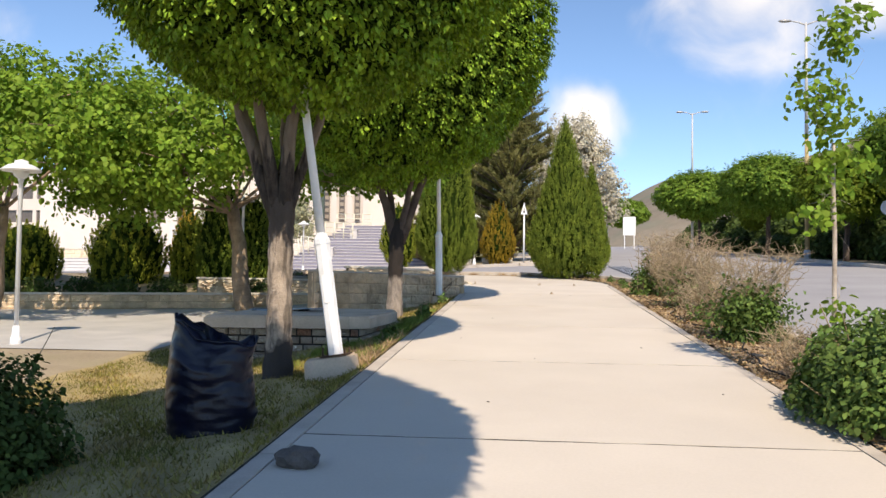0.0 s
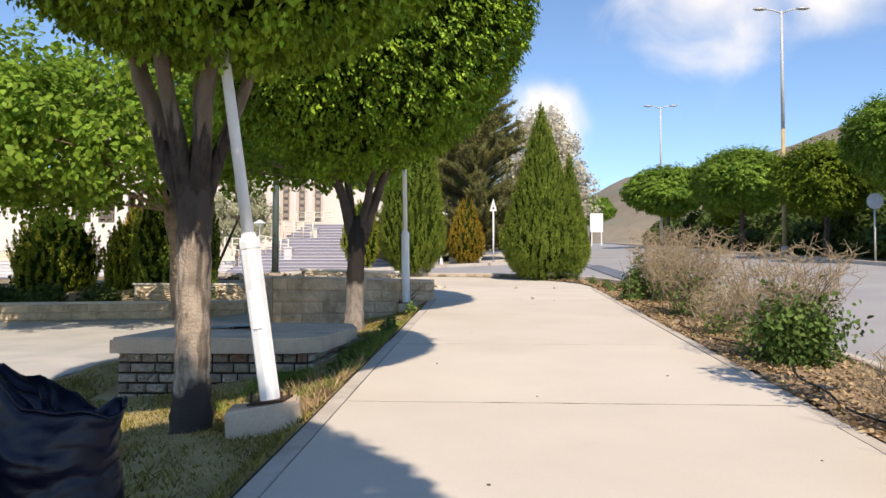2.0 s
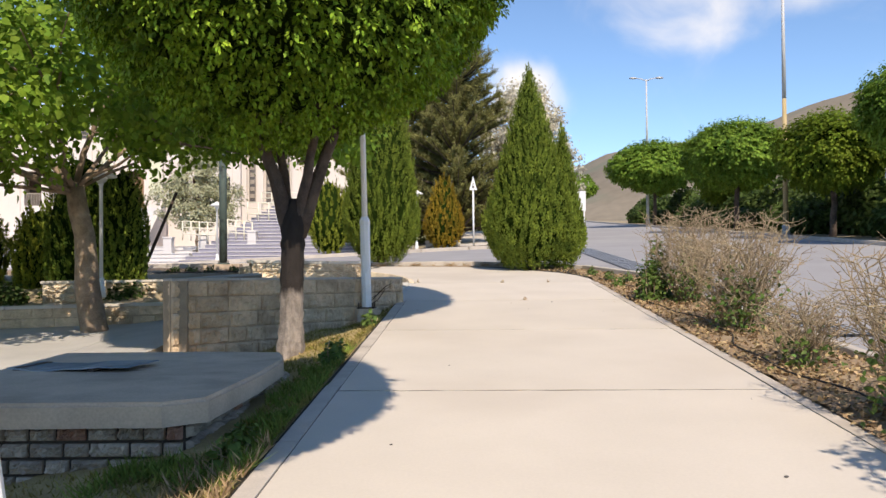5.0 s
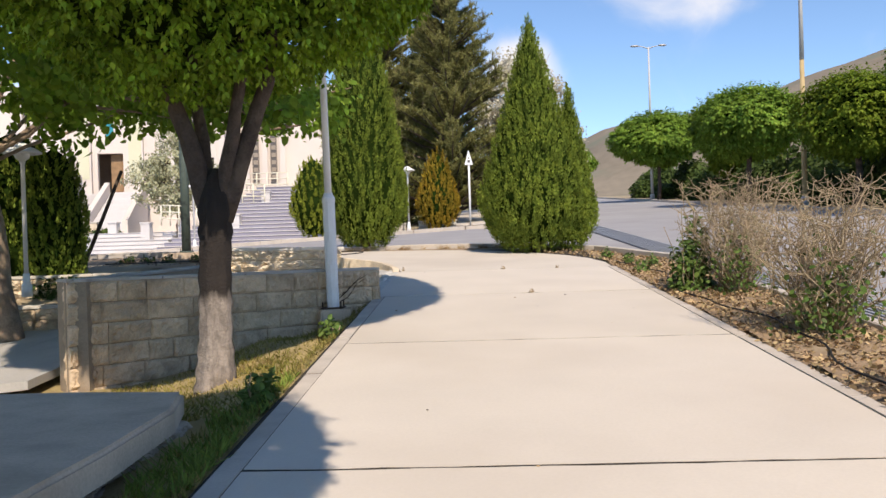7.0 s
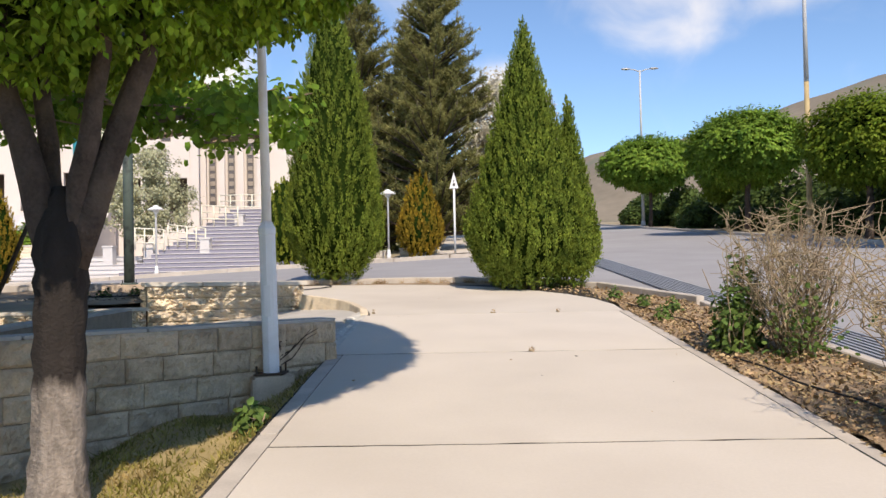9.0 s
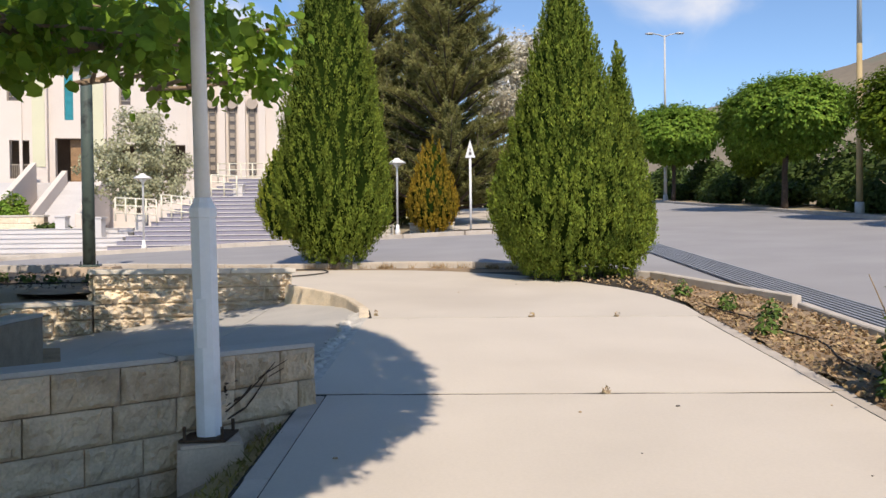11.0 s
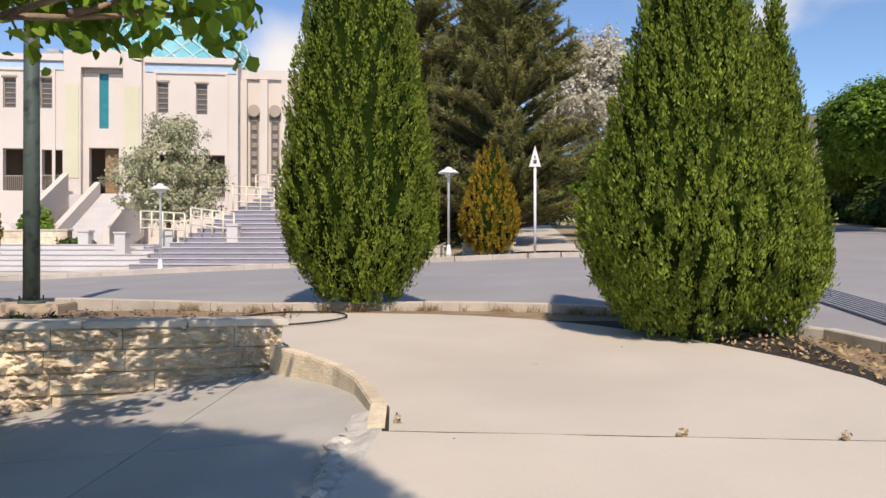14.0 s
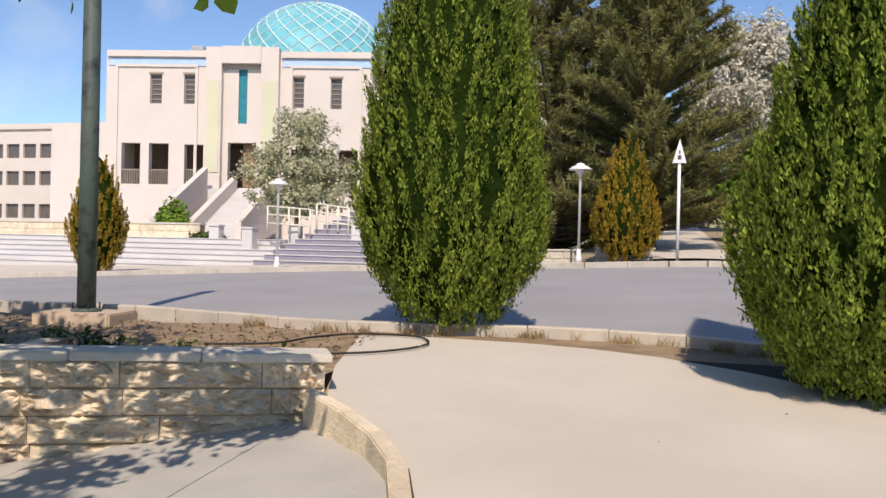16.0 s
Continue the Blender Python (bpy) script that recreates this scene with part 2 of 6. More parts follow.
    teal=material("teal_tiles", (0.02, 0.22, 0.27), 0.35, 0.2, 3, 40, 0.05, 0.002),
    window=material("bronze_window", (0.12, 0.10, 0.09), 0.25, 0.25, 2, 20, 0.05, 0.002, spec=0.6),
    lattice=material("window_lattice", (0.32, 0.27, 0.22), 0.7, 0.15, 5, 40, 0.1),
    # porch interior darkened by colour, standing in for its lack of light
    dark_room=material("porch_dimness", (0.16, 0.12, 0.095), 0.9, 0.2, 1, 10, 0.1),
    wood=material("carved_wood", (0.28, 0.17, 0.09), 0.6, 0.3, 3, 30, 0.4, 0.01),
    dome=material("turquoise_tiles", (0.11, 0.42, 0.50), 0.5, 0.2, 0.9, 16, 0.1, 0.003, tint=(0.16, 0.48, 0.55)),
    dome_line=material("pale_tile_bands", (0.44, 0.62, 0.64), 0.5, 0.1, 2, 20, 0.05, 0.002),
    hill=material("dry_hillside", (0.22, 0.185, 0.14), 0.97, 0.2, 0.02, 0.3, 0.3, 0.3, stain=(0.17, 0.18, 0.13), stain_scale=0.05, stain_amount=0.8),
    # distance haze is mixed into this blue-grey hill colour
    hill_far=material("hazed_hillside", (0.15, 0.16, 0.20), 0.97, 0.15, 0.01, 0.2, 0),
    sheet=material("blue_grey_sheet", (0.16, 0.22, 0.27), 0.5, 0.25, 4, 30, 0.2, 0.004, metal=0.3, stain=(0.45, 0.46, 0.47), stain_scale=2.5),
    lamp_glass=material("lamp_glass", (0.75, 0.75, 0.72), 0.3, 0.05, 5, 30, 0),
    stone_dark=material("dark_field_stone", (0.10, 0.09, 0.085), 0.9, 0.3, 10, 60, 0.8, 0.01),
)


def trunk_material(name, split, pale, dark, ragged=0.35, foot=None, streaky=0.8, fissure=14.0, run=0.3):
    """Bark with a pale band up to the height split, its edge ragged."""
    m = material(name, pale, 0.95, 0.3, 7, 45, 1.0, 0.03, stain=[c * .5 for c in pale], stain_scale=4.5, stain_amount=0.75)
    n, l = m.node_tree.nodes, m.node_tree.links
    p = n["Principled BSDF"]
    old = p.inputs["Base Color"].links[0].from_socket
    geo = n.new("ShaderNodeNewGeometry")
    sep = n.new("ShaderNodeSeparateXYZ")
    l.new(geo.outputs["Position"], sep.inputs[0])
    tex = n.new("ShaderNodeTexNoise")
    tex.inputs["Scale"].default_value, tex.inputs["Detail"].default_value = 5.0, 6.0
    stretch = n.new("ShaderNodeMapping")
    stretch.inputs["Scale"].default_value = (2.6, 2.6, run)
    l.new(geo.outputs["Position"], stretch.inputs["Vector"])
    l.new(stretch.outputs[0], tex.inputs["Vector"])
    z = math_node(n, l, "ADD", sep.outputs["Z"], math_node(n, l, "MULTIPLY", math_node(n, l, "SUBTRACT", tex.outputs["Fac"], 0.5), ragged * 4))
    mr = n.new("ShaderNodeMapRange")
    mr.inputs["From Min"].default_value, mr.inputs["From Max"].default_value = split - 0.06, split + 0.06
    l.new(z, mr.inputs["Value"])
    grain = n.new("ShaderNodeMix")
    grain.data_type = "RGBA"
    l.new(tex.outputs["Fac"], grain.inputs["Factor"])
    grain.inputs[6].default_value, grain.inputs[7].default_value = (*[c * .6 for c in dark], 1), (*[c * 1.5 for c in dark], 1)
    streak = n.new("ShaderNodeMapRange")
    streak.inputs["From Min"].default_value, streak.inputs["From Max"].default_value = 0.46, 0.60
    streak.inputs["To Min"].default_value, streak.inputs["To Max"].default_value = 1.1, 0.42
    fis = n.new("ShaderNodeTexNoise")
    fis.inputs["Scale"].default_value, fis.inputs["Detail"].default_value = fissure, 5.0
    fis.inputs["Distortion"].default_value = 0.6
    l.new(stretch.outputs[0], fis.inputs["Vector"])
    l.new(fis.outputs["Fac"], streak.inputs["Value"])
    worn = n.new("ShaderNodeMix")
    worn.data_type, worn.blend_type = "RGBA", "MULTIPLY"
    worn.inputs["Factor"].default_value = streaky
    l.new(old, worn.inputs[6])
    l.new(streak.outputs["Result"], worn.inputs[7])
    mx = n.new("ShaderNodeMix")
    mx.data_type = "RGBA"
    l.new(mr.outputs["Result"], mx.inputs["Factor"])
    l.new(worn.outputs[2], mx.inputs[6])
    l.new(grain.outputs[2], mx.inputs[7])
    last = mx.outputs[2]
    if foot:
        char = n.new("ShaderNodeMapRange")
        char.inputs["From Min"].default_value, char.inputs["From Max"].default_value = foot + 0.05, foot - 0.05
        tongue = n.new("ShaderNodeTexNoise")
        tongue.inputs["Scale"].default_value, tongue.inputs["Detail"].default_value = 4.0, 4.0
        l.new(geo.outputs["Position"], tongue.inputs["Vector"])
        l.new(math_node(n, l, "ADD", sep.outputs["Z"], math_node(n, l, "MULTIPLY", math_node(n, l, "SUBTRACT", tongue.outputs["Fac"], 0.5), 0.9)), char.inputs["Value"])
        soot = n.new("ShaderNodeMix")
        soot.data_type = "RGBA"
        l.new(char.outputs["Result"], soot.inputs["Factor"])
        l.new(last, soot.inputs[6])
        soot.inputs[7].default_value = (0.055, 0.045, 0.04, 1)
        last = soot.outputs[2]
    l.new(last, p.inputs["Base Color"])
    return m


# limb bark darker below 3 m; trunk_a pale to 1.95 m, dark above
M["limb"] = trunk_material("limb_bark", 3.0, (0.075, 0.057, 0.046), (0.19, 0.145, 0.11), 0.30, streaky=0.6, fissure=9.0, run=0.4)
M["trunk_a"] = trunk_material("two_tone_trunk", 1.95, (0.36, 0.285, 0.22), (0.09, 0.069, 0.056), 0.34, foot=0.84, streaky=0.85, fissure=5.0, run=0.55)
M["trunk_b"] = trunk_material("limewashed_trunk", 1.62, (0.30, 0.25, 0.21), (0.030, 0.024, 0.021), 0.06, streaky=0.35, fissure=9.0, run=0.8)

# ---- building helpers ----
S = 0.057


def mesh_of(name, verts, faces, mat, smooth=False):
    me = bpy.data.meshes.new(name)
    me.from_pydata([tuple(map(float, v)) for v in verts], [], faces)
    me.materials.append(mat)
    if smooth:
        me.polygons.foreach_set("use_smooth", [True] * len(me.polygons))
    me.update()
    return me


def quick_mesh(name, verts, faces, mat):
    """A mesh from arrays of points and of faces that all have the same number of corners."""
    me = bpy.data.meshes.new(name)
    n, k = faces.shape
    me.vertices.add(len(verts))
    me.vertices.foreach_set("co", np.asarray(verts, np.float32).ravel())
    me.loops.add(n * k)
    me.loops.foreach_set("vertex_index", faces.astype(np.int32).ravel())
    me.polygons.add(n)
    me.polygons.foreach_set("loop_start", np.arange(0, n * k, k, dtype=np.int32))
    me.materials.append(mat)
    me.update(calc_edges=True)
    return me


def thing(name, loc, label, category, group="", kind="", rz=0.0):
    ob = new(name)
    ob.matrix_world = pose(*loc, 0, 0, rz)
    return tagged(ob, label, category, group, kind)


def part(name, data, mat, parent, label="", loc=None, smooth=False):
    """Links a bmesh or a mesh as one object under a thing or a part."""
    if isinstance(data, bmesh.types.BMesh):
        me = bpy.data.meshes.new(name)
        data.to_mesh(me)
        data.free()
        me.materials.append(mat)
        data = me
        if smooth:
            me.polygons.foreach_set("use_smooth", [True] * len(me.polygons))
    ob = new(name, data)
    ob.parent = parent
    if loc is not None:
        ob.location = loc
    if label:
        ob["label"] = label
    return ob


def structure(name, me, label, category):
    return tagged(new(name, me), label, category, kind="structure")


def box(bm, x0, x1, y0, y1, z0, z1, bevel=0.0, m=None):
    r = bmesh.ops.create_cube(bm, size=1, matrix=(m or Matrix()) @ Matrix.LocRotScale(((x0 + x1) / 2, (y0 + y1) / 2, (z0 + z1) / 2), None, (x1 - x0, y1 - y0, z1 - z0)))
    if bevel:
        es = {e for v in r["verts"] for e in v.link_edges}
        bmesh.ops.bevel(bm, geom=list(es), offset=bevel, segments=2, affect="EDGES")
    return bm


def boxes(*dims, bevel=0.0):
    bm = bmesh.new()
    for d in dims:
        box(bm, *d, bevel=bevel)
    return bm


def lathe(profile, sides=16):
    """A turned solid from (radius, z) pairs."""
    verts, faces = [], []
    for r, z in profile:
        for k in range(sides):
            a = 2 * math.pi * k / sides
            verts.append((r * math.cos(a), r * math.sin(a), z))
    for i in range(len(profile) - 1):
        for k in range(sides):
            a, b = i * sides + k, i * sides + (k + 1) % sides
            faces.append((a, b, b + sides, a + sides))
    faces.append(tuple(range(sides))[::-1])
    faces.append(tuple(range((len(profile) - 1) * sides, len(profile) * sides)))
    return verts, faces


def turned(name, profile, mat, parent, sides=16, label="", loc=None):
    v, f = lathe(profile, sides)
    return part(name, mesh_of(name, v, f, mat, True), mat, parent, label, loc)


def tube(points, radii, sides=8, wobble=0.0, seed=0, flute=0.0):
    """Points and faces of a tapered tube along a line of points."""
    rng = np.random.default_rng(seed)
    rib = 1 + flute * rng.uniform(-1, 1, sides)
    pts = [Vector(p) for p in points]
    verts, faces = [], []
    for i, p in enumerate(pts):
        d = (pts[min(i + 1, len(pts) - 1)] - pts[max(i - 1, 0)]).normalized()
        side = d.cross(Vector((0.31, 0.95, 0.05))).normalized()
        up = side.cross(d)
        for k in range(sides):
            a = 2 * math.pi * k / sides
            r = radii[i] * rib[k] * (1 + wobble * rng.uniform(-1, 1))
            verts.append(p + side * (r * math.cos(a)) + up * (r * math.sin(a)))
    for i in range(len(pts) - 1):
        for k in range(sides):
            a, b = i * sides + k, i * sides + (k + 1) % sides
            faces.append((a, b, b + sides, a + sides))
    faces.append(tuple(range(sides))[::-1])
    faces.append(tuple(range((len(pts) - 1) * sides, len(pts) * sides)))
    return verts, faces


def tubes(lines, sides=6, wobble=0.0):
    verts, faces = [], []
    for i, (pts, radii) in enumerate(lines):
        v, f = tube(pts, radii, sides, wobble, i)
        n = len(verts)
        verts += v
        faces += [tuple(c + n for c in q) for q in f]
    return verts, faces


def bend(a, b, n, sag, rng):
    """A slightly crooked line of n+1 points from a to b."""
    a, b = Vector(a), Vector(b)
    out = []
    for i in range(n + 1):
        t = i / n
        w = math.sin(math.pi * t) * sag
        out.append(a.lerp(b, t) + Vector((rng.uniform(-1, 1), rng.uniform(-1, 1), rng.uniform(-.4, .4))) * w)
    return out


def leaves(points, outward, size, rng, stretch=1.5, droop=0.3, scatter=0.8):
    """Arrays of cupped oval leaves at the points, loosely facing outward."""
    n = len(points)
    nrm = outward + rng.normal(0, scatter, (n, 3))
    nrm /= np.linalg.norm(nrm, axis=1)[:, None] + 1e-9
    d = rng.normal(0, 1, (n, 3))
    d[:, 2] -= droop * 2
    d -= nrm * (d * nrm).sum(1)[:, None]
    d /= np.linalg.norm(d, axis=1)[:, None] + 1e-9
    w = np.cross(nrm, d)
    s = (size * rng.uniform(0.6, 1.35, n))[:, None]
    a, b = d * s * stretch * .28, d * s * stretch * .66
    v = np.stack([points, points + a + w * s * .46 + nrm * s * .10, points + b + w * s * .36 + nrm * s * .08, points + d * s * stretch - nrm * s * .06,
                  points + b - w * s * .36 + nrm * s * .08, points + a - w * s * .46 + nrm * s * .10], 1)
    return v.reshape(-1, 3), np.arange(6 * n).reshape(n, 6)


def on_sphere(n, rng):
    d = rng.normal(0, 1, (n, 3))
    return d / np.linalg.norm(d, axis=1)[:, None]


def lumps(d, seed, amount, freq=2.2):
    """Smooth bumps over directions, for uneven outlines."""
    rng = np.random.default_rng(seed)
    out = np.zeros(len(d))
    for k in range(9):
        f = rng.normal(0, freq * (1 + .3 * k), 3)
        out += np.sin(d @ f + rng.uniform(0, 6.28)) / (1 + .35 * k)
    return 1 + amount * out / 2.6


def smooth01(t):
    t = np.clip(t, 0, 1)
    return t * t * (3 - 2 * t)


def height(x, y):
    """The lie of the land."""
    x, y = np.asarray(x, float), np.asarray(y, float)
    z = S * np.clip(y, -12, 130) + 0.02 * np.maximum(y - 130, 0)
    z = z + 0.025 * np.clip(x - 5.2, 0, 11)
    z = z + 0.05 * np.clip(x, -30, 0) * smooth01((y - 33) / 13)
    plaza = 0.22 + 0.044 * (np.clip(y, -4, 40) - 13)
    left = smooth01((-1.9 - x) / (3.2 - 1.0 * smooth01((y - 13) / 4))) * (1 - smooth01((y - 23) / 6))
    z = z * (1 - left) + np.minimum(plaza, z) * left
    z = z - .12 * smooth01((-1.74 - x) / .3) * (1 - left) * (1 - smooth01((y - 18.5) / 1.5))
    court = smooth01((-3.5 - x) / 3) * smooth01((y - 49.5) / 1.5)
    z = z * (1 - court) + np.minimum(z, 1.2) * court
    z = z - .34 * np.exp(-((x + 2.35) / .42) ** 2 - ((y - 21.0) / 1.2) ** 2)
    return z


def h(x, y):
    return float(height(x, y))


# ---- ground ----


def sheet(name, xs, ys, lift, mat, label, category):
    gx, gy = np.meshgrid(xs, ys)
    gz = height(gx, gy) + (lift(gx, gy) if callable(lift) else lift)
    v = np.stack([gx, gy, gz], -1).reshape(-1, 3)
    nx, ny = len(xs), len(ys)
    i = (np.arange(ny - 1)[:, None] * nx + np.arange(nx - 1)[None]).ravel()
    f = np.stack([i, i + 1, i + nx + 1, i + nx], 1)
    ob = structure(name, quick_mesh(name, v, f, mat), label, category)
    ob.data.polygons.foreach_set("use_smooth", [True] * len(ob.data.polygons))
    return ob


def steps_of(*spans):
    out = [spans[0][0]]
    for a, b, d in spans:
        out += list(np.linspace(a, b, max(2, int(round((b - a) / d)) + 1))[1:])
    return np.array(out)


def ground_lift(x, y):
    """The soil lies under the paving and the road, and rises to hills far away."""
    under = np.where((x > -1.9) & (x < 2.5) & (y < 33), -0.16, 0.0)
    under = np.where((x >= 2.5) & (x < 4.2) & (y < 31), -0.03, under)
    under = np.where((x >= 4.2) & (x < 16.2), -0.14, under)
    under = np.where((y > 30.5) & (y < 49.0) & (x <= 4.2) & (x > -60), -0.16, under)
    under = np.where((x < -1.5) & (x > -8) & (y > 22) & (y < 30.5), -0.75, under)
    return under


sheet("ground", steps_of((-900, -120, 60), (-120, -20, 5), (-20, 20, 0.5), (20, 120, 5), (120, 900, 60)),
      steps_of((-300, -12, 20), (-12, 36, 0.5), (36, 130, 4), (130, 1500, 60)), ground_lift, M["dirt"], "dry brown earth ground between the paving and beds", "ground")


def strip_mesh(name, line_a, line_b, lift_a, lift_b, mat, rows=1):
    """A band between two lines of (x, y), draped on the land."""
    v, n = [], len(line_a)
    for (ax, ay), (bx, by) in zip(line_a, line_b):
        for r in range(rows + 1):
            t = r / rows
            x, y = ax + (bx - ax) * t, ay + (by - ay) * t
            v.append((x, y, h(x, y) + lift_a + (lift_b - lift_a) * t))
    f = []
    for i in range(n - 1):
        for r in range(rows):
            a = i * (rows + 1) + r
            f.append((a, a + 1, a + rows + 2, a + rows + 1))
    return mesh_of(name, v, f, mat)


# the road on one side and the street that crosses ahead
ROAD_Y = list(np.linspace(-60, 30, 46)) + list(np.linspace(32, 200, 60))
structure("road", strip_mesh("road", [(4.4, y) for y in ROAD_Y], [(16.0, y) for y in ROAD_Y], -0.09, -0.09, M["asphalt"], 12), "pale grey sun-bleached asphalt road", "road")
NEAR = [(-60, 30.5), (-30, 32.2), (-12, 33.0), (-8, 33.3), (-6.5, 33.05), (-5.5, 32.85), (-4.5, 32.8), (-3.3, 32.92), (-2.2, 33.05), (-1.2, 33.06), (-.3, 32.95), (.5, 32.6), (1.3, 32.05), (2.1, 31.4), (2.85, 30.6), (4.4, 27.2)]
FAR = [(-60, 48.3), (-30, 48.3), (-14, 48.2), (-11, 48.0), (-9, 47.8), (-7, 47.6), (-5.5, 47.4), (-4, 47.2), (-2.8, 47.0), (-1.6, 46.9), (-.5, 46.8), (.5, 46.9), (1.6, 47.2), (2.6, 47.9), (3.5, 49.0), (4.4, 51)]
structure("road_crossing", strip_mesh("road_crossing", NEAR, FAR, -0.086, -0.086, M["asphalt"], 14), "pale grey asphalt side street crossing ahead", "road")


def kerb_run(name, line, width, top, mat, label, step=1.0, parent=None):
    """A kerb of separate stones along a line of (x, y)."""
    holder = parent or thing(name, (0, 0, 0), label, "kerb", kind="structure")
    pts = []
    for (ax, ay), (bx, by) in zip(line, line[1:]):
        n = max(1, int(round(math.hypot(bx - ax, by - ay) / step)))
        pts += [(ax + (bx - ax) * i / n, ay + (by - ay) * i / n) for i in range(n)]
    pts.append(line[-1])
    for (ax, ay), (bx, by) in zip(pts, pts[1:]):
        d = Vector((bx - ax, by - ay, 0)).normalized()
        w = Vector((-d.y, d.x, 0)) * width
        a, b = Vector((ax, ay, h(ax, ay))) + d * .006, Vector((bx, by, h(bx, by))) - d * .006
        j = random.uniform(-.006, .006)
        c = 0.015
        v = [a + Vector((0, 0, -.25)), b + Vector((0, 0, -.25)), b + w + Vector((0, 0, -.25)), a + w + Vector((0, 0, -.25))]
        v += [a + Vector((0, 0, top + j - c)), b + Vector((0, 0, top + j - c)), b + w + Vector((0, 0, top + j - c)), a + w + Vector((0, 0, top + j - c))]
        w1 = w.normalized() * c
        v += [a + w1 + Vector((0, 0, top + j)), b + w1 + Vector((0, 0, top + j)), b + w - w1 + Vector((0, 0, top + j)), a + w - w1 + Vector((0, 0, top + j))]
        f = [(0, 1, 5, 4), (1, 2, 6, 5), (2, 3, 7, 6), (3, 0, 4, 7), (4, 5, 9, 8), (5, 6, 10, 9), (6, 7, 11, 10), (7, 4, 8, 11), (8, 9, 10, 11)]
        part("kerb_stone", mesh_of("kerb_stone", v, f, mat), mat, holder)
    return holder


kerb_run("kerb_near", NEAR[2:-1] + [(4.06, 27.2)], 0.16, 0.12, M["edging"], "weathered concrete kerb along the crossing street")
kerb_run("kerb_far", FAR, -0.2, 0.07, M["edging"], "pale concrete kerb on the far side of the street", 1.2)
kerb_run("kerb_road_far", [(16.0, y) for y in range(-10, 130, 2)], -0.25, 0.08, M["edging"], "pale concrete kerb along the far side of the road", 2.0)
kerb_run("kerb_bed", [(4.05, y) for y in range(-6, 28, 1)], -0.14, 0.06, M["edging"], "pale concrete kerb between planting bed and road")

# the pavement of large slabs
pavement = thing("pavement", (0, 0, 0), "pale beige concrete pavement of large slabs with dark joints", "pavement", kind="structure")
LEFT, RIGHT = -1.57, 2.50
JOINTS = [-9.8, -5.75, -1.75, 2.25, 6.32, 10.22, 14.28, 18.33, 22.32, 26.28]


def slab(outline, mat, name="slab", lift=0.0, parent=None, thick=0.14, zfun=None):
    zf = zfun or (lambda x, y: S * y)
    bm = bmesh.new()
    top = [bm.verts.new((x, y, zf(x, y) + lift)) for x, y in outline]
    bm.faces.new(top)
    r = bmesh.ops.extrude_face_region(bm, geom=bm.faces[:])
    for v in r["geom"]:
        if isinstance(v, bmesh.types.BMVert):
            v.co.z -= thick
    bmesh.ops.recalc_face_normals(bm, faces=bm.faces)
    return part(name, bm, mat, parent or pavement)


G = 0.021
for a, b in zip(JOINTS, JOINTS[1:]):
    wob = [random.uniform(-.009, .009) for _ in range(21)]
    xs = np.linspace(-1.72 if a > 22 else LEFT, RIGHT, 21)
    out = [(x, a + G + w) for x, w in zip(xs, wob)] + [(x, b - G - w) for x, w in zip(xs[::-1], wob)]
    slab(out, M["slab"])
END = [(RIGHT + .08, 26.29), (2.60, 27.2), (2.42, 28.35), (2.05, 29.3), (1.55, 30.1), (.95, 30.9), (.24, 31.55), (-.6, 32.1), (-1.4, 32.4), (-2.2, 32.55), (-3.3, 32.6), (-4.2, 32.5), (-3.75, 30.6), (-3.36, 29.5), (-3.25, 29.15), (-2.68, 28.6), (-2.06, 27.75), (-1.76, 26.95), (-1.66, 26.29)]
slab(END, M["slab"])
structure("pavement_bedding", strip_mesh("bedding", [(-1.75, y) for y in np.linspace(-9.8, 32, 60)], [(2.62, y) for y in np.linspace(-9.8, 32, 60)], 0, 0, M["joint"], 1), "dark soil in the joints of the pavement", "bedding")
bpy.data.objects["pavement_bedding"].location.z = -0.005
for v in bpy.data.objects["pavement_bedding"].data.vertices:
    v.co.z = S * v.co.y
for side, x0, x1 in (("left", LEFT - .15, LEFT - .009), ("right", RIGHT + .003, RIGHT + .13)):
    y = -9.8
    while y < 26:
        ln = random.uniform(1.6, 2.6)
        y2 = min(y + ln, 26.2)
        if not (side == "left" and y > 21.6):
            j = random.uniform(-.012, .012)
            slab([(x0 + j, y + .006), (x1, y + .006), (x1, y2 - .006), (x0 + j, y2 - .006)], M["edging"], "edging_strip", lift=random.uniform(-.005, .012), thick=.4)
        y = y2
bpy.context.view_layer.update()

rim = [(2.60, 27.2), (2.42, 28.35), (2.05, 29.3), (1.55, 30.1), (.95, 30.9), (.24, 31.55), (-.6, 32.1), (-1.4, 32.4), (-2.2, 32.55), (-3.3, 32.6)]
outer = [(3.95, 27.9), (3.4, 29.2), (2.75, 30.6), (2.05, 31.35), (1.25, 32.0), (.45, 32.55), (-.3, 32.9), (-1.2, 33.0), (-2.2, 32.98), (-3.3, 32.85)]
structure("bed_rim", strip_mesh("bed_rim", rim, outer, -.012, -.012, M["soil"], 3), "dry soil with weeds between pavement end and kerb", "planting bed")

# lawn strip beside the pavement, and the bed on the other side
LX = steps_of((-6.5, -1.72, 0.24))
lawn = sheet("lawn", LX, steps_of((-8, 21.5, 0.3)), lambda x, y: 0.02 + 0.02 * np.sin(x * 5 + y * 3) - .12 * (x > -1.75), M["lawn"], "patchy green and straw-coloured lawn strip", "lawn")
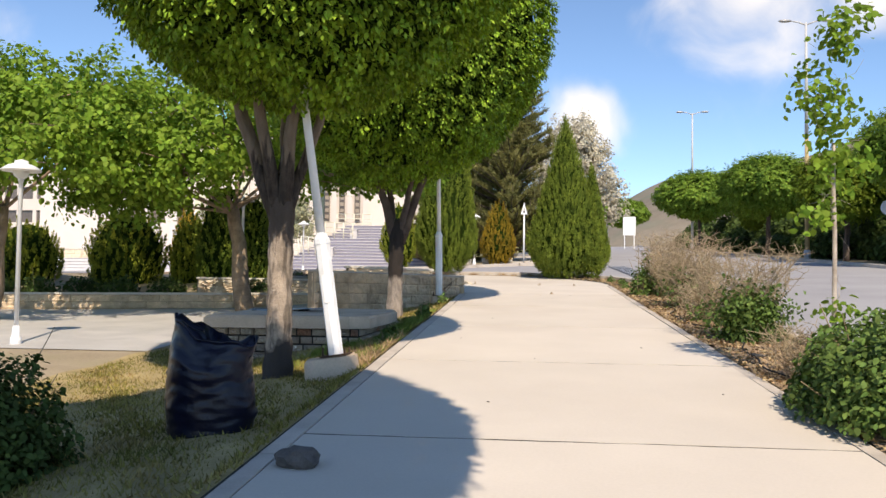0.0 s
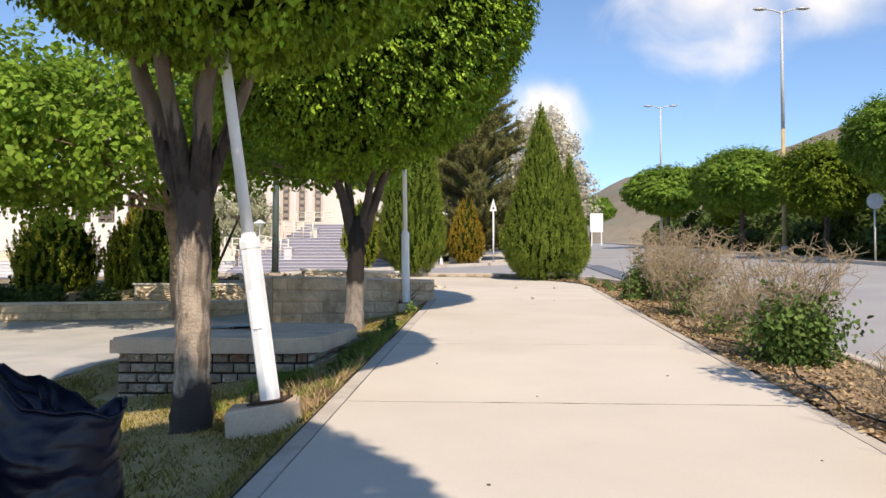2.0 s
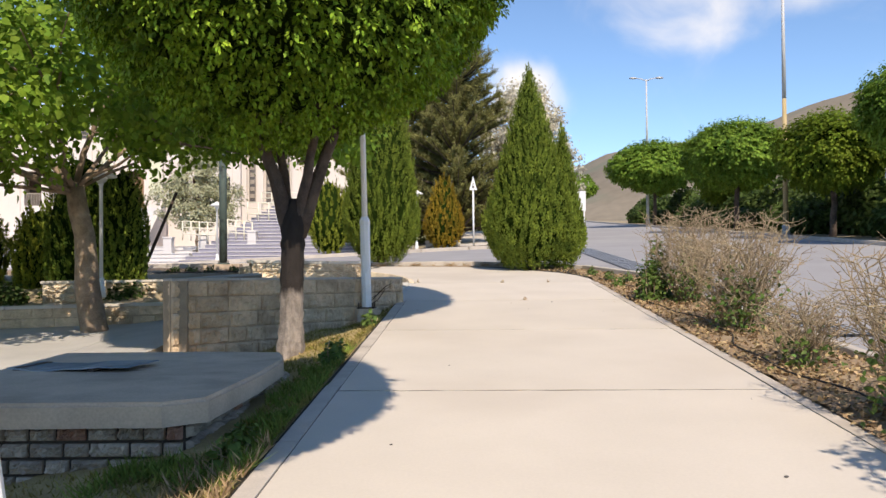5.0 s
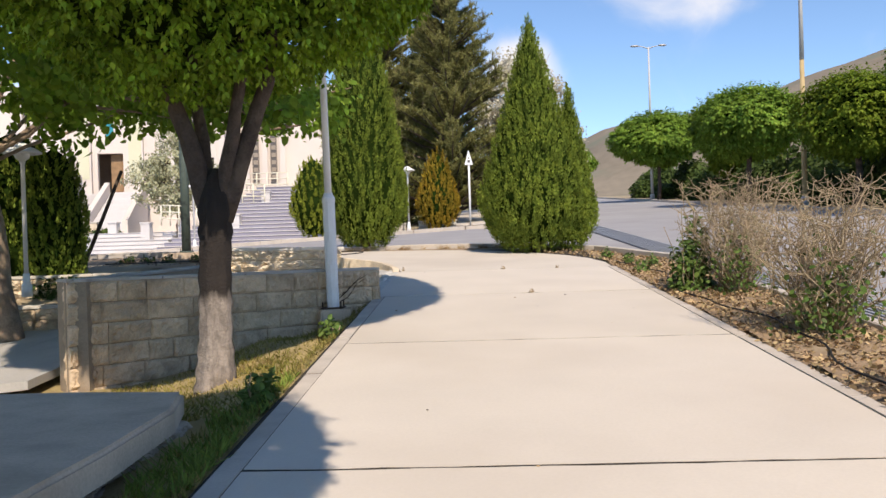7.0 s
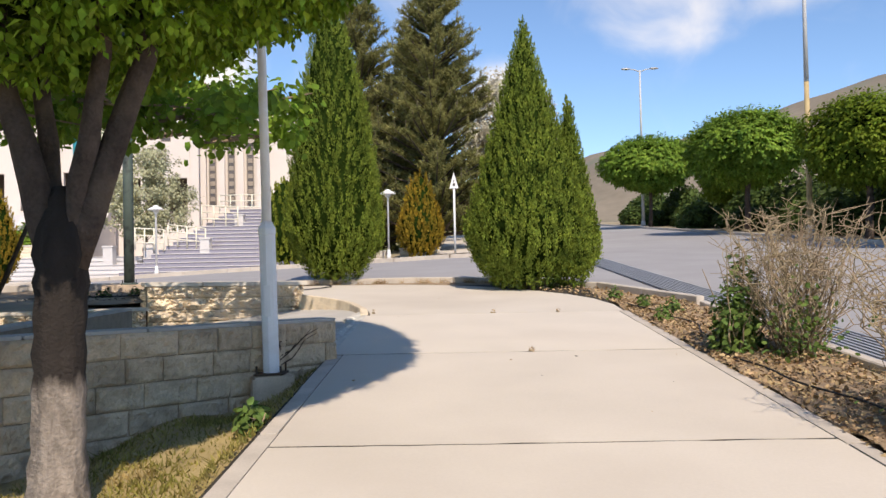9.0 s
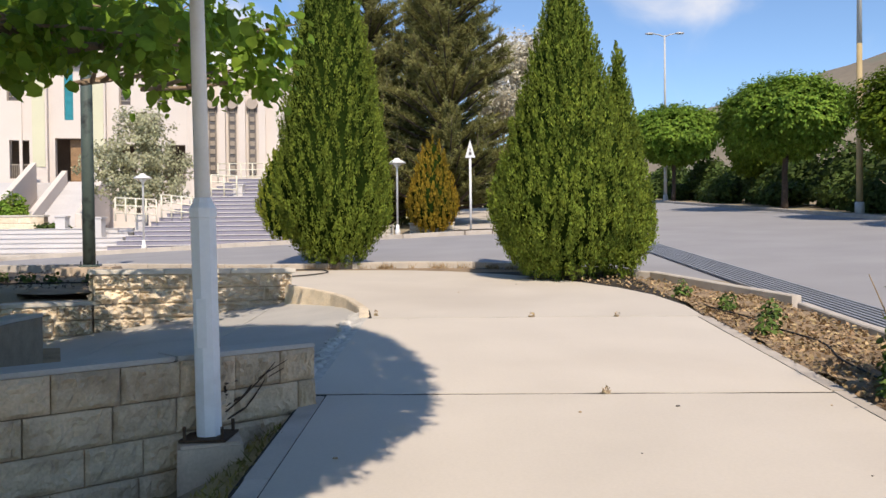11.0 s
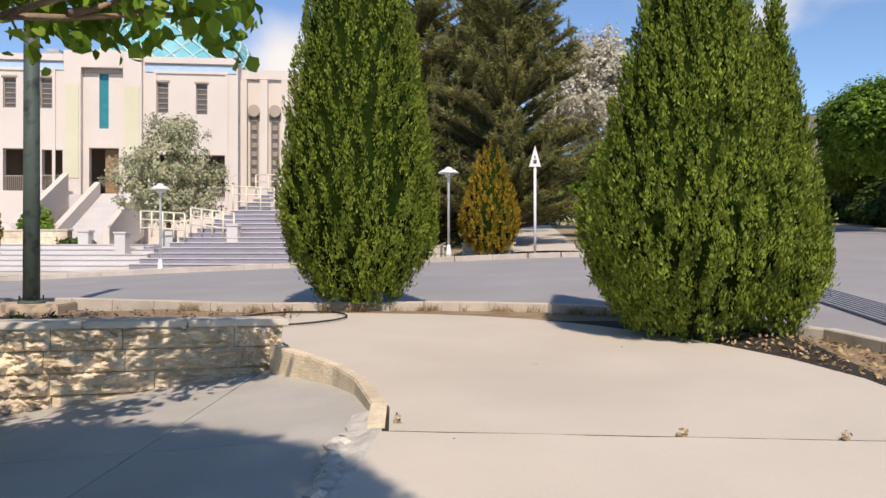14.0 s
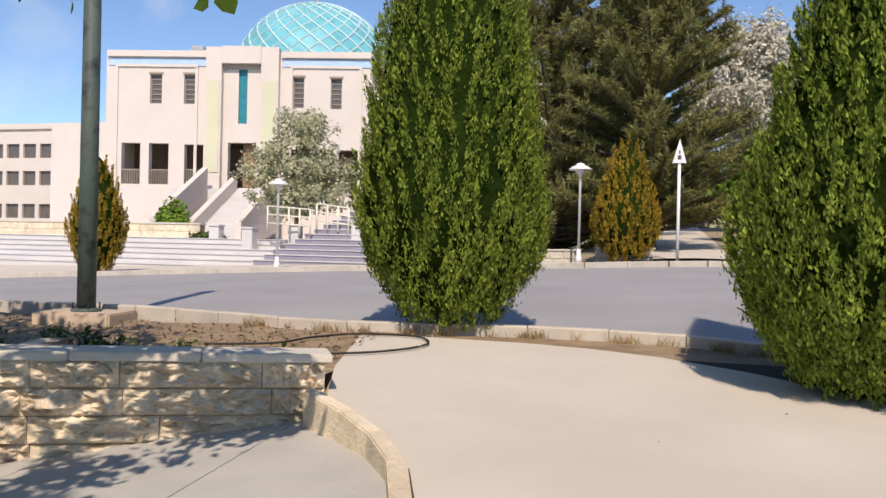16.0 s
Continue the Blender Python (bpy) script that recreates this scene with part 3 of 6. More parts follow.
sheet("planting_bed", steps_of((2.64, 3.92, 0.16)), steps_of((-8, 28, 0.25)), lambda x, y: 0.01 + 0.025 * np.sin(x * 9 + y * 4) + .02 * np.sin(y * 7), M["soil"], "dry brown soil bed with leaf litter", "planting bed")
sheet("plaza", steps_of((-40, -6.5, 1)), steps_of((14, 24, 1)), 0.015, M["grey_slab"], "pale paved plaza dappled by tree shade", "pavement")


def landing_z(x, y):
    return S * y - .03 - .10 * max(0, -1.75 - x)


landing = thing("landing", (0, 0, 0), "grey concrete landing between low stone walls", "pavement", kind="structure")
cols = [-8.6, -6.9, -5.2, -3.55, -1.74]
for a, b in zip(cols, cols[1:]):
    for c, d in ((18.6, 22.3), (22.3, 26.3), (26.3, 30.4)):
        if b > -2 and d < 22.5 or (c < 22 and b > -4.9):
            continue
        out = [(a + .006, c + .006), (b - .006, c + .006), (b - .006, d - .006), (a + .006, d - .006)]
        if b > -2 and d > 28:
            out = [(a + .006, c + .006), (-1.70, c + .006), (-1.79, 26.95), (-2.09, 27.75), (-2.41, 28.25), (-2.81, 28.7), (-3.33, 29.2), (a + .006, 29.4)]
        slab(out, M["grey_slab"], "landing_slab", parent=landing, zfun=landing_z, thick=.1)
rv, rf = [], []
for i, y in enumerate(np.linspace(22.4, 26.85, 60)):
    off = -max(0, y - 26.2) * .14
    lz = landing_z(-1.85, y)
    for x, z in ((-1.95 - .07 * random.random(), lz - .003), (-1.88 + .04 * random.random(), lz + .008 + .015 * random.random()), (-1.78 + .015 * random.random(), S * y - .003 + .008 * random.random()), (-1.70, S * y - .003)):
        rv.append((x + off, y, z))
    if i:
        b = 4 * i
        rf += [(b - 4 + q, b - 3 + q, b + 1 + q, b + q) for q in range(3)]
structure("rubble_strip", mesh_of("rubble_strip", rv, rf, M["pale_mortar"]), "crumbled pale mortar along the pavement edge", "mortar")
for k in range(26):
    y = 22.2 + k * .155
    x = -1.83 - .1 * random.random() - max(0, (y - 25.5)) * .12
    bm = bmesh.new()
    bmesh.ops.create_icosphere(bm, subdivisions=2, radius=1)
    for v in bm.verts:
        v.co = Vector((v.co.x * random.uniform(.06, .11), v.co.y * random.uniform(.06, .10), v.co.z * .05)) * (1 + .4 * noise.noise(v.co * 2.4 + Vector((k, 0, 0))))
        v.co += Vector((x, y, landing_z(x, y) + .01))
    part("broken_edge", bm, M["pale_mortar"], landing)

# curved kerb that leads from the landing up to the wall
kerb_line = [(-1.70, 26.35), (-1.78, 26.95), (-2.08, 27.75), (-2.4, 28.25), (-2.8, 28.7), (-3.32, 29.2)]
curved = thing("curved_kerb", (0, 0, 0), "pale stone kerb curving along the landing", "kerb", kind="structure")
for (ax, ay), (bx, by) in zip(kerb_line, kerb_line[1:]):
    d = Vector((bx - ax, by - ay, 0)).normalized()
    w = Vector((-d.y, d.x, 0)) * .13
    za, zb = S * ay + .02 + .03 * (ay - 26.3), S * by + .02 + .03 * (by - 26.3)
    a, b = Vector((ax, ay, 0)) + d * .006, Vector((bx, by, 0)) - d * .006
    bm = bmesh.new()
    lo = [bm.verts.new((*p[:2], .9)) for p in (a, b, b + w, a + w)]
    hi = [bm.verts.new((p[0], p[1], z)) for p, z in ((a, za), (b, zb), (b + w, zb), (a + w, za))]
    for q in ((0, 1, 5, 4), (1, 2, 6, 5), (2, 3, 7, 6), (3, 0, 4, 7), (4, 5, 6, 7)):
        bm.faces.new([(lo + hi)[c] for c in q])
    bmesh.ops.recalc_face_normals(bm, faces=bm.faces)
    bmesh.ops.bevel(bm, geom=[e for e in bm.edges if e.verts[0].co.z > 1.2 and e.verts[1].co.z > 1.2], offset=.012, segments=2, affect="EDGES")
    part("kerb_stone", bm, M["stone"], curved)

# ---- stone walls of single blocks ----


def block_mesh(seed, rough, mat):
    """A block of unit size with a hewn front on -y: a drafted edge, broad chips and small pits."""
    rng = random.Random(seed)
    nx, nz = 18, 8
    off = Vector((seed * 3.7, seed * 1.3, 0))
    broad = [(rng.uniform(-.6, .6), rng.uniform(-.6, .6), rng.uniform(.1, .3), rng.uniform(-.5, .6)) for _ in range(9)]
    v, f = [], []
    for k in range(nz + 1):
        for i in range(nx + 1):
            x, z = i / nx - .5, k / nz - .5
            edge = i in (0, nx) or k in (0, nz)
            swell = sum(a * math.exp(-((x - p) ** 2 + (z - q) ** 2) / w ** 2) for p, q, w, a in broad)
            chip = .9 * noise.noise(Vector((x * 7, z * 3, 0)) + off) + .5 * noise.noise(Vector((x * 17, z * 7, 1)) + off)
            v.append((x + (0 if edge else rng.uniform(-.016, .016)), -.5 + (0.06 if edge else -rough * (.25 + swell * .6 + chip * .8 + rng.uniform(-.2, .3))), z + (0 if edge else rng.uniform(-.025, .025))))
    for k in range(nz):
        for i in range(nx):
            a = k * (nx + 1) + i
            f.append((a, a + 1, a + nx + 2, a + nx + 1))
    ring = [k * (nx + 1) + i for k, i in [(0, i) for i in range(nx + 1)] + [(k, nx) for k in range(1, nz + 1)] + [(nz, i) for i in range(nx - 1, -1, -1)] + [(k, 0) for k in range(nz - 1, 0, -1)]]
    n = len(v)
    v += [(v[i][0], .5, v[i][2]) for i in ring]
    for i in range(len(ring)):
        j = (i + 1) % len(ring)
        f.append((ring[j], ring[i], n + i, n + j))
    f.append(tuple(n + i for i in range(len(ring)))[::-1])
    return mesh_of("block", v, f, mat)


def stone_wall(name, a, b, foot, top_a, top_b, course, long, depth, mat, label, rough=0.18, cap=0.08, overhang=0.05, rows=None, seed=1, capmat=None, jut=0.0, bed="mortar", gap=.007, accent=None):
    """A wall from a to b whose face lies on the line; blocks in courses below a coping, upright to the plan."""
    rng = random.Random(seed)
    a, b = Vector((*a, 0)), Vector((*b, 0))
    d = (b - a).normalized()
    length = (b - a).length
    out = Vector((d.y, -d.x, 0))
    yaw = math.atan2(d.y, d.x)
    holder = thing(name, (0, 0, 0), label, "wall", kind="structure")
    shapes = [block_mesh(seed * 10 + k, rough, mat) for k in range(7)]
    if accent:
        shapes.append(block_mesh(seed * 10 + 7, rough, accent))
    low = min(foot(a.x, a.y), foot(b.x, b.y)) - .25
    top = lambda s: top_a + (top_b - top_a) * s / length
    bm = bmesh.new()
    back = -out * depth
    q = [a - out * .035, b - out * .035, b + back, a + back]
    lo = [bm.verts.new((p.x, p.y, low)) for p in q]
    hi = [bm.verts.new((p.x, p.y, (top_a, top_b, top_b, top_a)[i] - cap - .004)) for i, p in enumerate(q)]
    for c in ((0, 1, 5, 4), (1, 2, 6, 5), (2, 3, 7, 6), (3, 0, 4, 7), (4, 5, 6, 7), (3, 2, 1, 0)):
        bm.faces.new([(lo + hi)[i] for i in c])
    bmesh.ops.recalc_face_normals(bm, faces=bm.faces)
    part("wall_core", bm, M[bed], holder)
    row = 0
    while True:
        drop = cap + (row + 1) * course
        s = -long * (.5 if row % 2 else 0) * rng.uniform(.8, 1.1)
        any_in = False
        while s < length:
            ln = long * rng.uniform(.7, 1.35)
            s0, s1 = max(s, 0), min(s + ln, length)
            s += ln
            if s1 - s0 < .06:
                continue
            mid = (s0 + s1) / 2
            p = a + d * mid
            z = top(mid) - drop
            if z + course < foot(p.x, p.y) - .05 or (rows and row >= rows):
                continue
            any_in = True
            ob = new("block", rng.choice(shapes[:7]) if rng.random() < .93 else shapes[-1])
            ob.parent = holder
            dd = .2
            pos = p - out * (dd / 2 - .01 - rng.uniform(0, .012) - jut)
            tilt = math.atan2(top_b - top_a, length)
            ob.matrix_world = Matrix.LocRotScale((pos.x, pos.y, z + course / 2), Euler((0, -tilt, yaw)), (s1 - s0 - gap, dd, course - gap))
        row += 1
        if not any_in or row > 12:
            break
    if cap:
        n = max(1, int(round(length / 1.1)))
        for i in range(n):
            s0, s1 = length * i / n + .004, length * (i + 1) / n - .004
            bm = bmesh.new()
            box(bm, s0 - (overhang if i == 0 else 0), s1 + (overhang if i == n - 1 else 0), -overhang, depth + overhang, -cap, 0, bevel=.01)
            bm.transform(Matrix.Translation((a.x, a.y, top_a)) @ Matrix.Rotation(yaw, 4, "Z") @ Matrix.Rotation(-math.atan2(top_b - top_a, length), 4, "Y"))
            part("coping_stone", bm, capmat or M["cap"], holder)
    return holder


# sloping retaining wall by the pavement, its end return, the hewn wall past the landing, planters and the raised platform
stone_wall("wall_retaining", (-4.80, 18.75), (-1.62, 22.03), lambda x, y: h(x, y), 1.80, 1.735, .245, .44, .30, M["ashlar"], "grey-beige ashlar retaining wall with flat coping", rough=.16, cap=.035, overhang=.012, seed=2, capmat=M["grey_slab"])
stone_wall("wall_retaining_return", (-5.05, 24.0), (-4.86, 18.80), lambda x, y: h(x, y), 1.80, 1.797, .245, .5, .26, M["ashlar"], "grey-beige ashlar end of the retaining wall", rough=.16, cap=.035, overhang=.012, seed=3, capmat=M["grey_slab"])
stone_wall("wall_hewn", (-6.06, 27.97), (-3.36, 29.44), landing_z, 2.09, 2.03, .225, .95, .34, M["stone"], "cream rock-faced stone wall with pale coping", rough=.65, cap=.075, overhang=.06, seed=4)
stone_wall("wall_hewn_low", (-10.4, 25.61), (-6.08, 27.96), landing_z, 1.63, 1.62, .225, .95, .30, M["stone"], "low cream rock-faced planter wall with pale coping", rough=.65, cap=.06, overhang=.05, seed=14)
stone_wall("wall_hewn_return", (-7.0, 30.3), (-6.13, 28.12), lambda x, y: 1.45, 1.90, 1.95, .225, .5, .26, M["stone"], "cream stone end face of the raised bed", rough=.4, cap=0, seed=15)
structure("low_planter_soil", mesh_of("low_planter_soil", [(-10.2, 25.9, 1.5), (-6.3, 28.0, 1.52), (-7.0, 30.2, 1.56), (-11.2, 28.6, 1.5)], [(0, 1, 2, 3)], M["soil"]), "dark soil in the low planter", "planting bed")
stone_wall("wall_planter", (-22.0, 20.6), (-5.6, 24.3), lambda x, y: h(x, y), 1.06, 1.20, .20, .55, .3, M["ashlar"], "low beige stone planter wall before the shrubs", rough=.1, cap=.06, overhang=.04, seed=5)
platform = thing("platform", (0, 0, 0), "raised rough concrete platform on rubble stone", "platform", kind="structure")
bm = bmesh.new()
pf = [(-4.9, 12.5), (-2.62, 12.6), (-2.34, 12.82), (-2.28, 14.1), (-2.30, 15.2), (-2.46, 15.85), (-3.4, 15.95), (-5.0, 15.9)]
lo = [bm.verts.new((x, y, .80 + .012 * (y - 12.5))) for x, y in pf]
hi = [bm.verts.new((x, y, .99 + .006 * (y - 12.5))) for x, y in pf]
bm.faces.new(hi)
for i in range(len(pf)):
    j = (i + 1) % len(pf)
    bm.faces.new((lo[i], lo[j], hi[j], hi[i]))
bmesh.ops.recalc_face_normals(bm, faces=bm.faces)
bmesh.ops.bevel(bm, geom=[e for e in bm.edges if min(v.co.z for v in e.verts) > .95], offset=.03, segments=3, affect="EDGES")
part("concrete_top", bm, M["rough_concrete"], platform)
stone_wall("wall_platform_front", (-4.85, 12.63), (-2.50, 12.72), lambda x, y: h(x, y), .80, .80, .125, .24, .2, M["cobble"], "grey stone block footing under the platform", rough=.30, cap=0, seed=6, bed="dark_mortar", gap=.03, accent=M["brick"])
stone_wall("wall_platform_side", (-2.50, 12.76), (-2.40, 15.7), lambda x, y: h(x, y), .80, .83, .125, .24, .2, M["cobble"], "grey stone block side of the platform", rough=.30, cap=0, seed=7, bed="dark_mortar", gap=.03, accent=M["brick"])
sheet("bed_soil", steps_of((-16, -3.7, .4)), steps_of((29.3, 32.9, .3)), lambda x, y: -.02 + .02 * np.sin(3 * x + 5 * y), M["soil"], "dark dry soil bed behind the hewn wall", "planting bed")
sheet("planter_soil", steps_of((-24, -5.4, .6)), steps_of((24.5, 29.0, .4)), lambda x, y: 1.05 - height(x, y) + .03 * np.sin(3 * x), M["soil"], "dark planter soil under the shrubs", "planting bed")

# ---- trees ----


def crown_mesh(name, centre, radii, n, size, mat, seed, lump=.10, shell=.22, flat=0.0, droop=.3, low=-1.0, freq=2.2, scatter=.8, stretch=1.5):
    """Leaves over the skin of an uneven egg."""
    rng = np.random.default_rng(seed)
    d = on_sphere(int(n * 1.3), rng)
    d = d[d[:, 2] > low][:n]
    r = lumps(d, seed, lump, freq) * (1 - shell * rng.random(len(d)) ** 1.5)
    r = np.where(rng.random(len(d)) < .10, r * (1 + .05 * rng.random(len(d))), r) * (1 + .02 * lumps(d * 9, seed + 3, 1.0, 3.0) - .02)
    p = np.array(centre) + d * r[:, None] * np.array(radii)
    nv = d / np.array(radii)
    nv /= np.linalg.norm(nv, axis=1)[:, None]
    v, f = leaves(p, nv + np.array((0, 0, .75)), size, rng, stretch, droop, scatter)
    return quick_mesh(name, v, f, mat)


def shoot_crown(name, centre, radii, shoots, size, mat, seed, lump=.04, reach=.15, per=6, shell=.09):
    """A clipped crown: short leafy shoots all over an egg, each with leaves along it, hanging a little."""
    rng = np.random.default_rng(seed)
    d = on_sphere(shoots, rng)
    r = lumps(d, seed, lump) * (1 + .022 * (lumps(d * 6, seed + 3, 1.0, 3.0) - 1)) * (1 - shell * rng.random(shoots) ** 1.3)
    p = np.array(centre) + d * r[:, None] * np.array(radii)
    nv = d / np.array(radii)
    nv /= np.linalg.norm(nv, axis=1)[:, None]
    ax = nv * .75 + np.array((0, 0, -.45)) + rng.normal(0, .38, (shoots, 3))
    ax /= np.linalg.norm(ax, axis=1)[:, None]
    side = np.cross(ax, nv + np.array((.01, .02, .3)))
    side /= np.linalg.norm(side, axis=1)[:, None] + 1e-6
    ln = reach * rng.uniform(.6, 1.2, shoots)
    vs = []
    for k in range(per):
        u = (k + .4) / per
        sg = 1 if k % 2 else -1
        o = p + ax * (ln * u)[:, None] + side * (sg * .02)
        dr = ax * .55 + side * (sg * (.9 if k < per - 1 else .0)) + np.array((0, 0, -.45)) + rng.normal(0, .22, (shoots, 3))
        dr /= np.linalg.norm(dr, axis=1)[:, None]
        nn = nv * .65 + np.array((0, 0, 1.2)) + rng.normal(0, .28, (shoots, 3))
        nn -= dr * (nn * dr).sum(1)[:, None]
        nn /= np.linalg.norm(nn, axis=1)[:, None] + 1e-6
        w = np.cross(nn, dr)
        s = (size * rng.uniform(.7, 1.25, shoots) * (1 - .3 * u))[:, None]
        vs.append(np.stack([o, o + dr * s * .7 + w * s * .5 + nn * s * .1, o + dr * s * 1.55 - nn * s * .12, o + dr * s * .7 - w * s * .5 + nn * s * .1], 1))
    v = np.concatenate(vs).reshape(-1, 3)
    return quick_mesh(name, v, np.arange(len(v)).reshape(-1, 4), mat)


def core_mesh(name, centre, radii, mat, seed, lump=.10, scale=.82, freq=2.2):
    bm = bmesh.new()
    bmesh.ops.create_icosphere(bm, subdivisions=4, radius=1)
    d = np.array([v.co[:] for v in bm.verts])
    d /= np.linalg.norm(d, axis=1)[:, None]
    r = lumps(d, seed, lump, freq) * scale
    for v, q, k in zip(bm.verts, d, r):
        v.co = Vector(centre) + Vector(q * k * np.array(radii))
    me = bpy.data.meshes.new(name)
    bm.to_mesh(me)
    bm.free()
    me.materials.append(mat)
    return me


def globe_tree(x, y, base, fork, centre, radii, r0, seed, n, size, label, lime_to, limbs, lean=(0, 0), limb_mat="bark"):
    """A clipped elm: stout trunk, upright limbs from a fork, dense round crown."""
    rng = np.random.default_rng(seed)
    t = thing("elm_tree", (x, y, base - .05), label, "tree", "clipped elms along the pavement")
    f = fork - base
    cz = centre[2] - base
    line = [(lean[0] * k, lean[1] * k, z) for k, z in ((0, -.15), (.1, .08), (.25, f * .25), (.45, f * .5), (.7, f * .75), (.95, f * .93), (1, f + .22))]
    line = [Vector(a).lerp(Vector(b), q / 4) for a, b in zip(line, line[1:]) for q in range(4)] + [Vector(line[-1])]
    girth = np.interp(np.linspace(0, 6, len(line)), range(7), [1.55, 1.2, 1.0, .95, .94, 1.06, .34]) * r0
    v, fa = tube(line, [g * (1 + .05 * math.sin(3.1 * i + seed)) for i, g in enumerate(girth)], 30, .035, seed, .10)
    part("trunk", mesh_of("trunk", v, fa, M[lime_to], True), M[lime_to], t, "pale-footed dark fissured trunk")
    for k, (dx, dy, top, thick) in enumerate(limbs):
        a = Vector((lean[0] + dx * .05, lean[1] + dy * .05, f - .28))
        m = Vector((lean[0] + dx * .64, lean[1] + dy * .64, f + (top - f) * .36))
        b = Vector((lean[0] + dx, lean[1] + dy, top))
        pts = bend(a, m, 5, .025, rng) + bend(m, b, 5, .05, rng)[1:]
        v, fa = tube(pts, [thick * g for g in np.interp(np.linspace(0, 1, len(pts)), (0, .15, .4, 1), (1.15, .98, .78, .5))], 14, .05, seed + 5 + k, .12)
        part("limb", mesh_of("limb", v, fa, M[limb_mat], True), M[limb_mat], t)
    c = (centre[0] - x, centre[1] - y, cz)
    part("crown_core", core_mesh("crown_core", c, radii, M["deep"], seed, .04, .88), M["deep"], t, "solid inner foliage shell with shade in its near-black colour")
    part("crown", shoot_crown("crown", c, radii, n, size, M["leaf"], seed), M["leaf"], t, "dense clipped green foliage")
    return t


globe_tree(-2.84, 9.72, .36, 2.62, (-2.55, 9.55, 5.98), (2.6, 2.5, 2.35), .147, 11, 13500, .060, "clipped elm with dark trunk and dense round crown", "trunk_a",
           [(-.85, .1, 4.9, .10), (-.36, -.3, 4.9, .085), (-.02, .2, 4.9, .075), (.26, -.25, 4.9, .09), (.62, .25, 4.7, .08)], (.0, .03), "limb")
globe_tree(-2.76, 17.62, .77, 2.72, (-2.76, 17.55, 7.08), (3.25, 3.3, 3.34), .162, 12, 20000, .060, "clipped elm with forked limbs and dense round crown", "trunk_b",
           [(-.68, .05, 4.9, .10), (-.42, .35, 4.9, .07), (.45, -.1, 4.8, .075), (.80, .15, 4.9, .105)], (.06, .0), "dark_bark")
globe_tree(-1.9, .6, .1, 2.3, (-1.35, .4, 6.6), (2.5, 3.2, 2.5), .2, 13, 10000, .08, "clipped elm casting shade over the pavement", "trunk_b",
           [(-.75, .05, 4.9, .13), (.45, -.1, 4.9, .10), (.8, .15, 4.9, .13)])


def branchy(base, length, depth, spread, radius, rng, up=.35):
    """Lines of a forking branch system and the places of its tips."""
    lines, tips = [], []

    def grow(p, d, ln, r, k):
        q = p + d * ln
        lines.append((bend(p, q, 3, ln * .05, rng), list(np.linspace(r, r * .62, 4))))
        if k == 0:
            tips.append(q)
            return
        for _ in range(3 if k > 1 else 3):
            nd = (d + Vector(rng.normal(0, spread, 3)) + Vector((0, 0, up * .3))).normalized()
            grow(q, nd, ln * rng.uniform(.62, .85), r * .6, k - 1)
        if k < depth:
            tips.append(q)

    grow(Vector(base), Vector((0, 0, 1)), length, radius, depth)
    return lines, tips


def leafy_tree(name, loc, trunk_top, clumps, r0, seed, n, size, mat, label, category="tree", bark="bark", group="", spread=.5, lean=(0, 0)):
    """An open crown: trunk, limbs to each clump of leaves. Clumps: (dx, dy, dz, rx, rz)."""
    rng = np.random.default_rng(seed)
    t = thing(name, loc, label, category, group)
    fork = Vector((lean[0], lean[1], trunk_top))
    pts = bend((0, 0, -.2), fork, 6, .05 * r0 * 8, rng)
    v, f = tube(pts, list(np.linspace(r0 * 1.3, r0 * .8, 7)), 12, .07, seed)
    part("trunk", mesh_of("trunk", v, f, M[bark], True), M[bark], t)
    lines = []
    allv, allf, cnt = [], [], 0
    total = sum(c[3] ** 2 for c in clumps)
    for k, (dx, dy, dz, rx, rz) in enumerate(clumps):
        c = Vector((dx, dy, dz))
        big = [Vector(q[:3]) for q in clumps if q[3] >= 1.2]
        root = fork - Vector((0, 0, rng.uniform(0, .3))) if rx >= 1.2 or not big else min(big, key=lambda q: (q - c).length)
        lines.append((bend(root, c, 5, .18, rng), list(np.linspace(r0 * min(.45, .13 * rx), r0 * .06, 6))))
        for _ in range(5):
            e = c + Vector(rng.normal(0, 1, 3) * np.array((rx, rx, rz)) * .55)
            lines.append((bend(c.lerp(fork, .25 * rng.random()), e, 3, .1, rng), list(np.linspace(r0 * .15, r0 * .04, 4))))
        m = int(n * rx ** 2 / total)
        g = max(6, m // 38)
        gd = on_sphere(g, rng)
        gc = np.array(c) + gd * (rng.random(g) ** .45)[:, None] * np.array((rx, rx, rz)) * lumps(gd, seed + k, .2)[:, None]
        idx = rng.integers(0, g, m)
        p = gc[idx] + rng.normal(0, size * 1.35, (m, 3))
        o = (p - np.array(c)) / (np.linalg.norm(p - np.array(c), axis=1)[:, None] + 1e-6) + np.array((0, 0, .5))
        v, f = leaves(p, o, size, rng, 1.25, .4, .7)
        allv.append(v)
        allf.append(f + cnt)
        cnt += len(v)
    v, f = tubes(lines, 6, .05)
    part("branchwork", mesh_of("branchwork", v, f, M[bark], True), M[bark], t)
    part("crown", quick_mesh("crown", np.concatenate(allv), np.concatenate(allf), mat), mat, t)
    return t


# big spreading trees over the plaza
leafy_tree("maple_tree", (-7.9, 23.0, h(-7.9, 23.0)), 3.0,
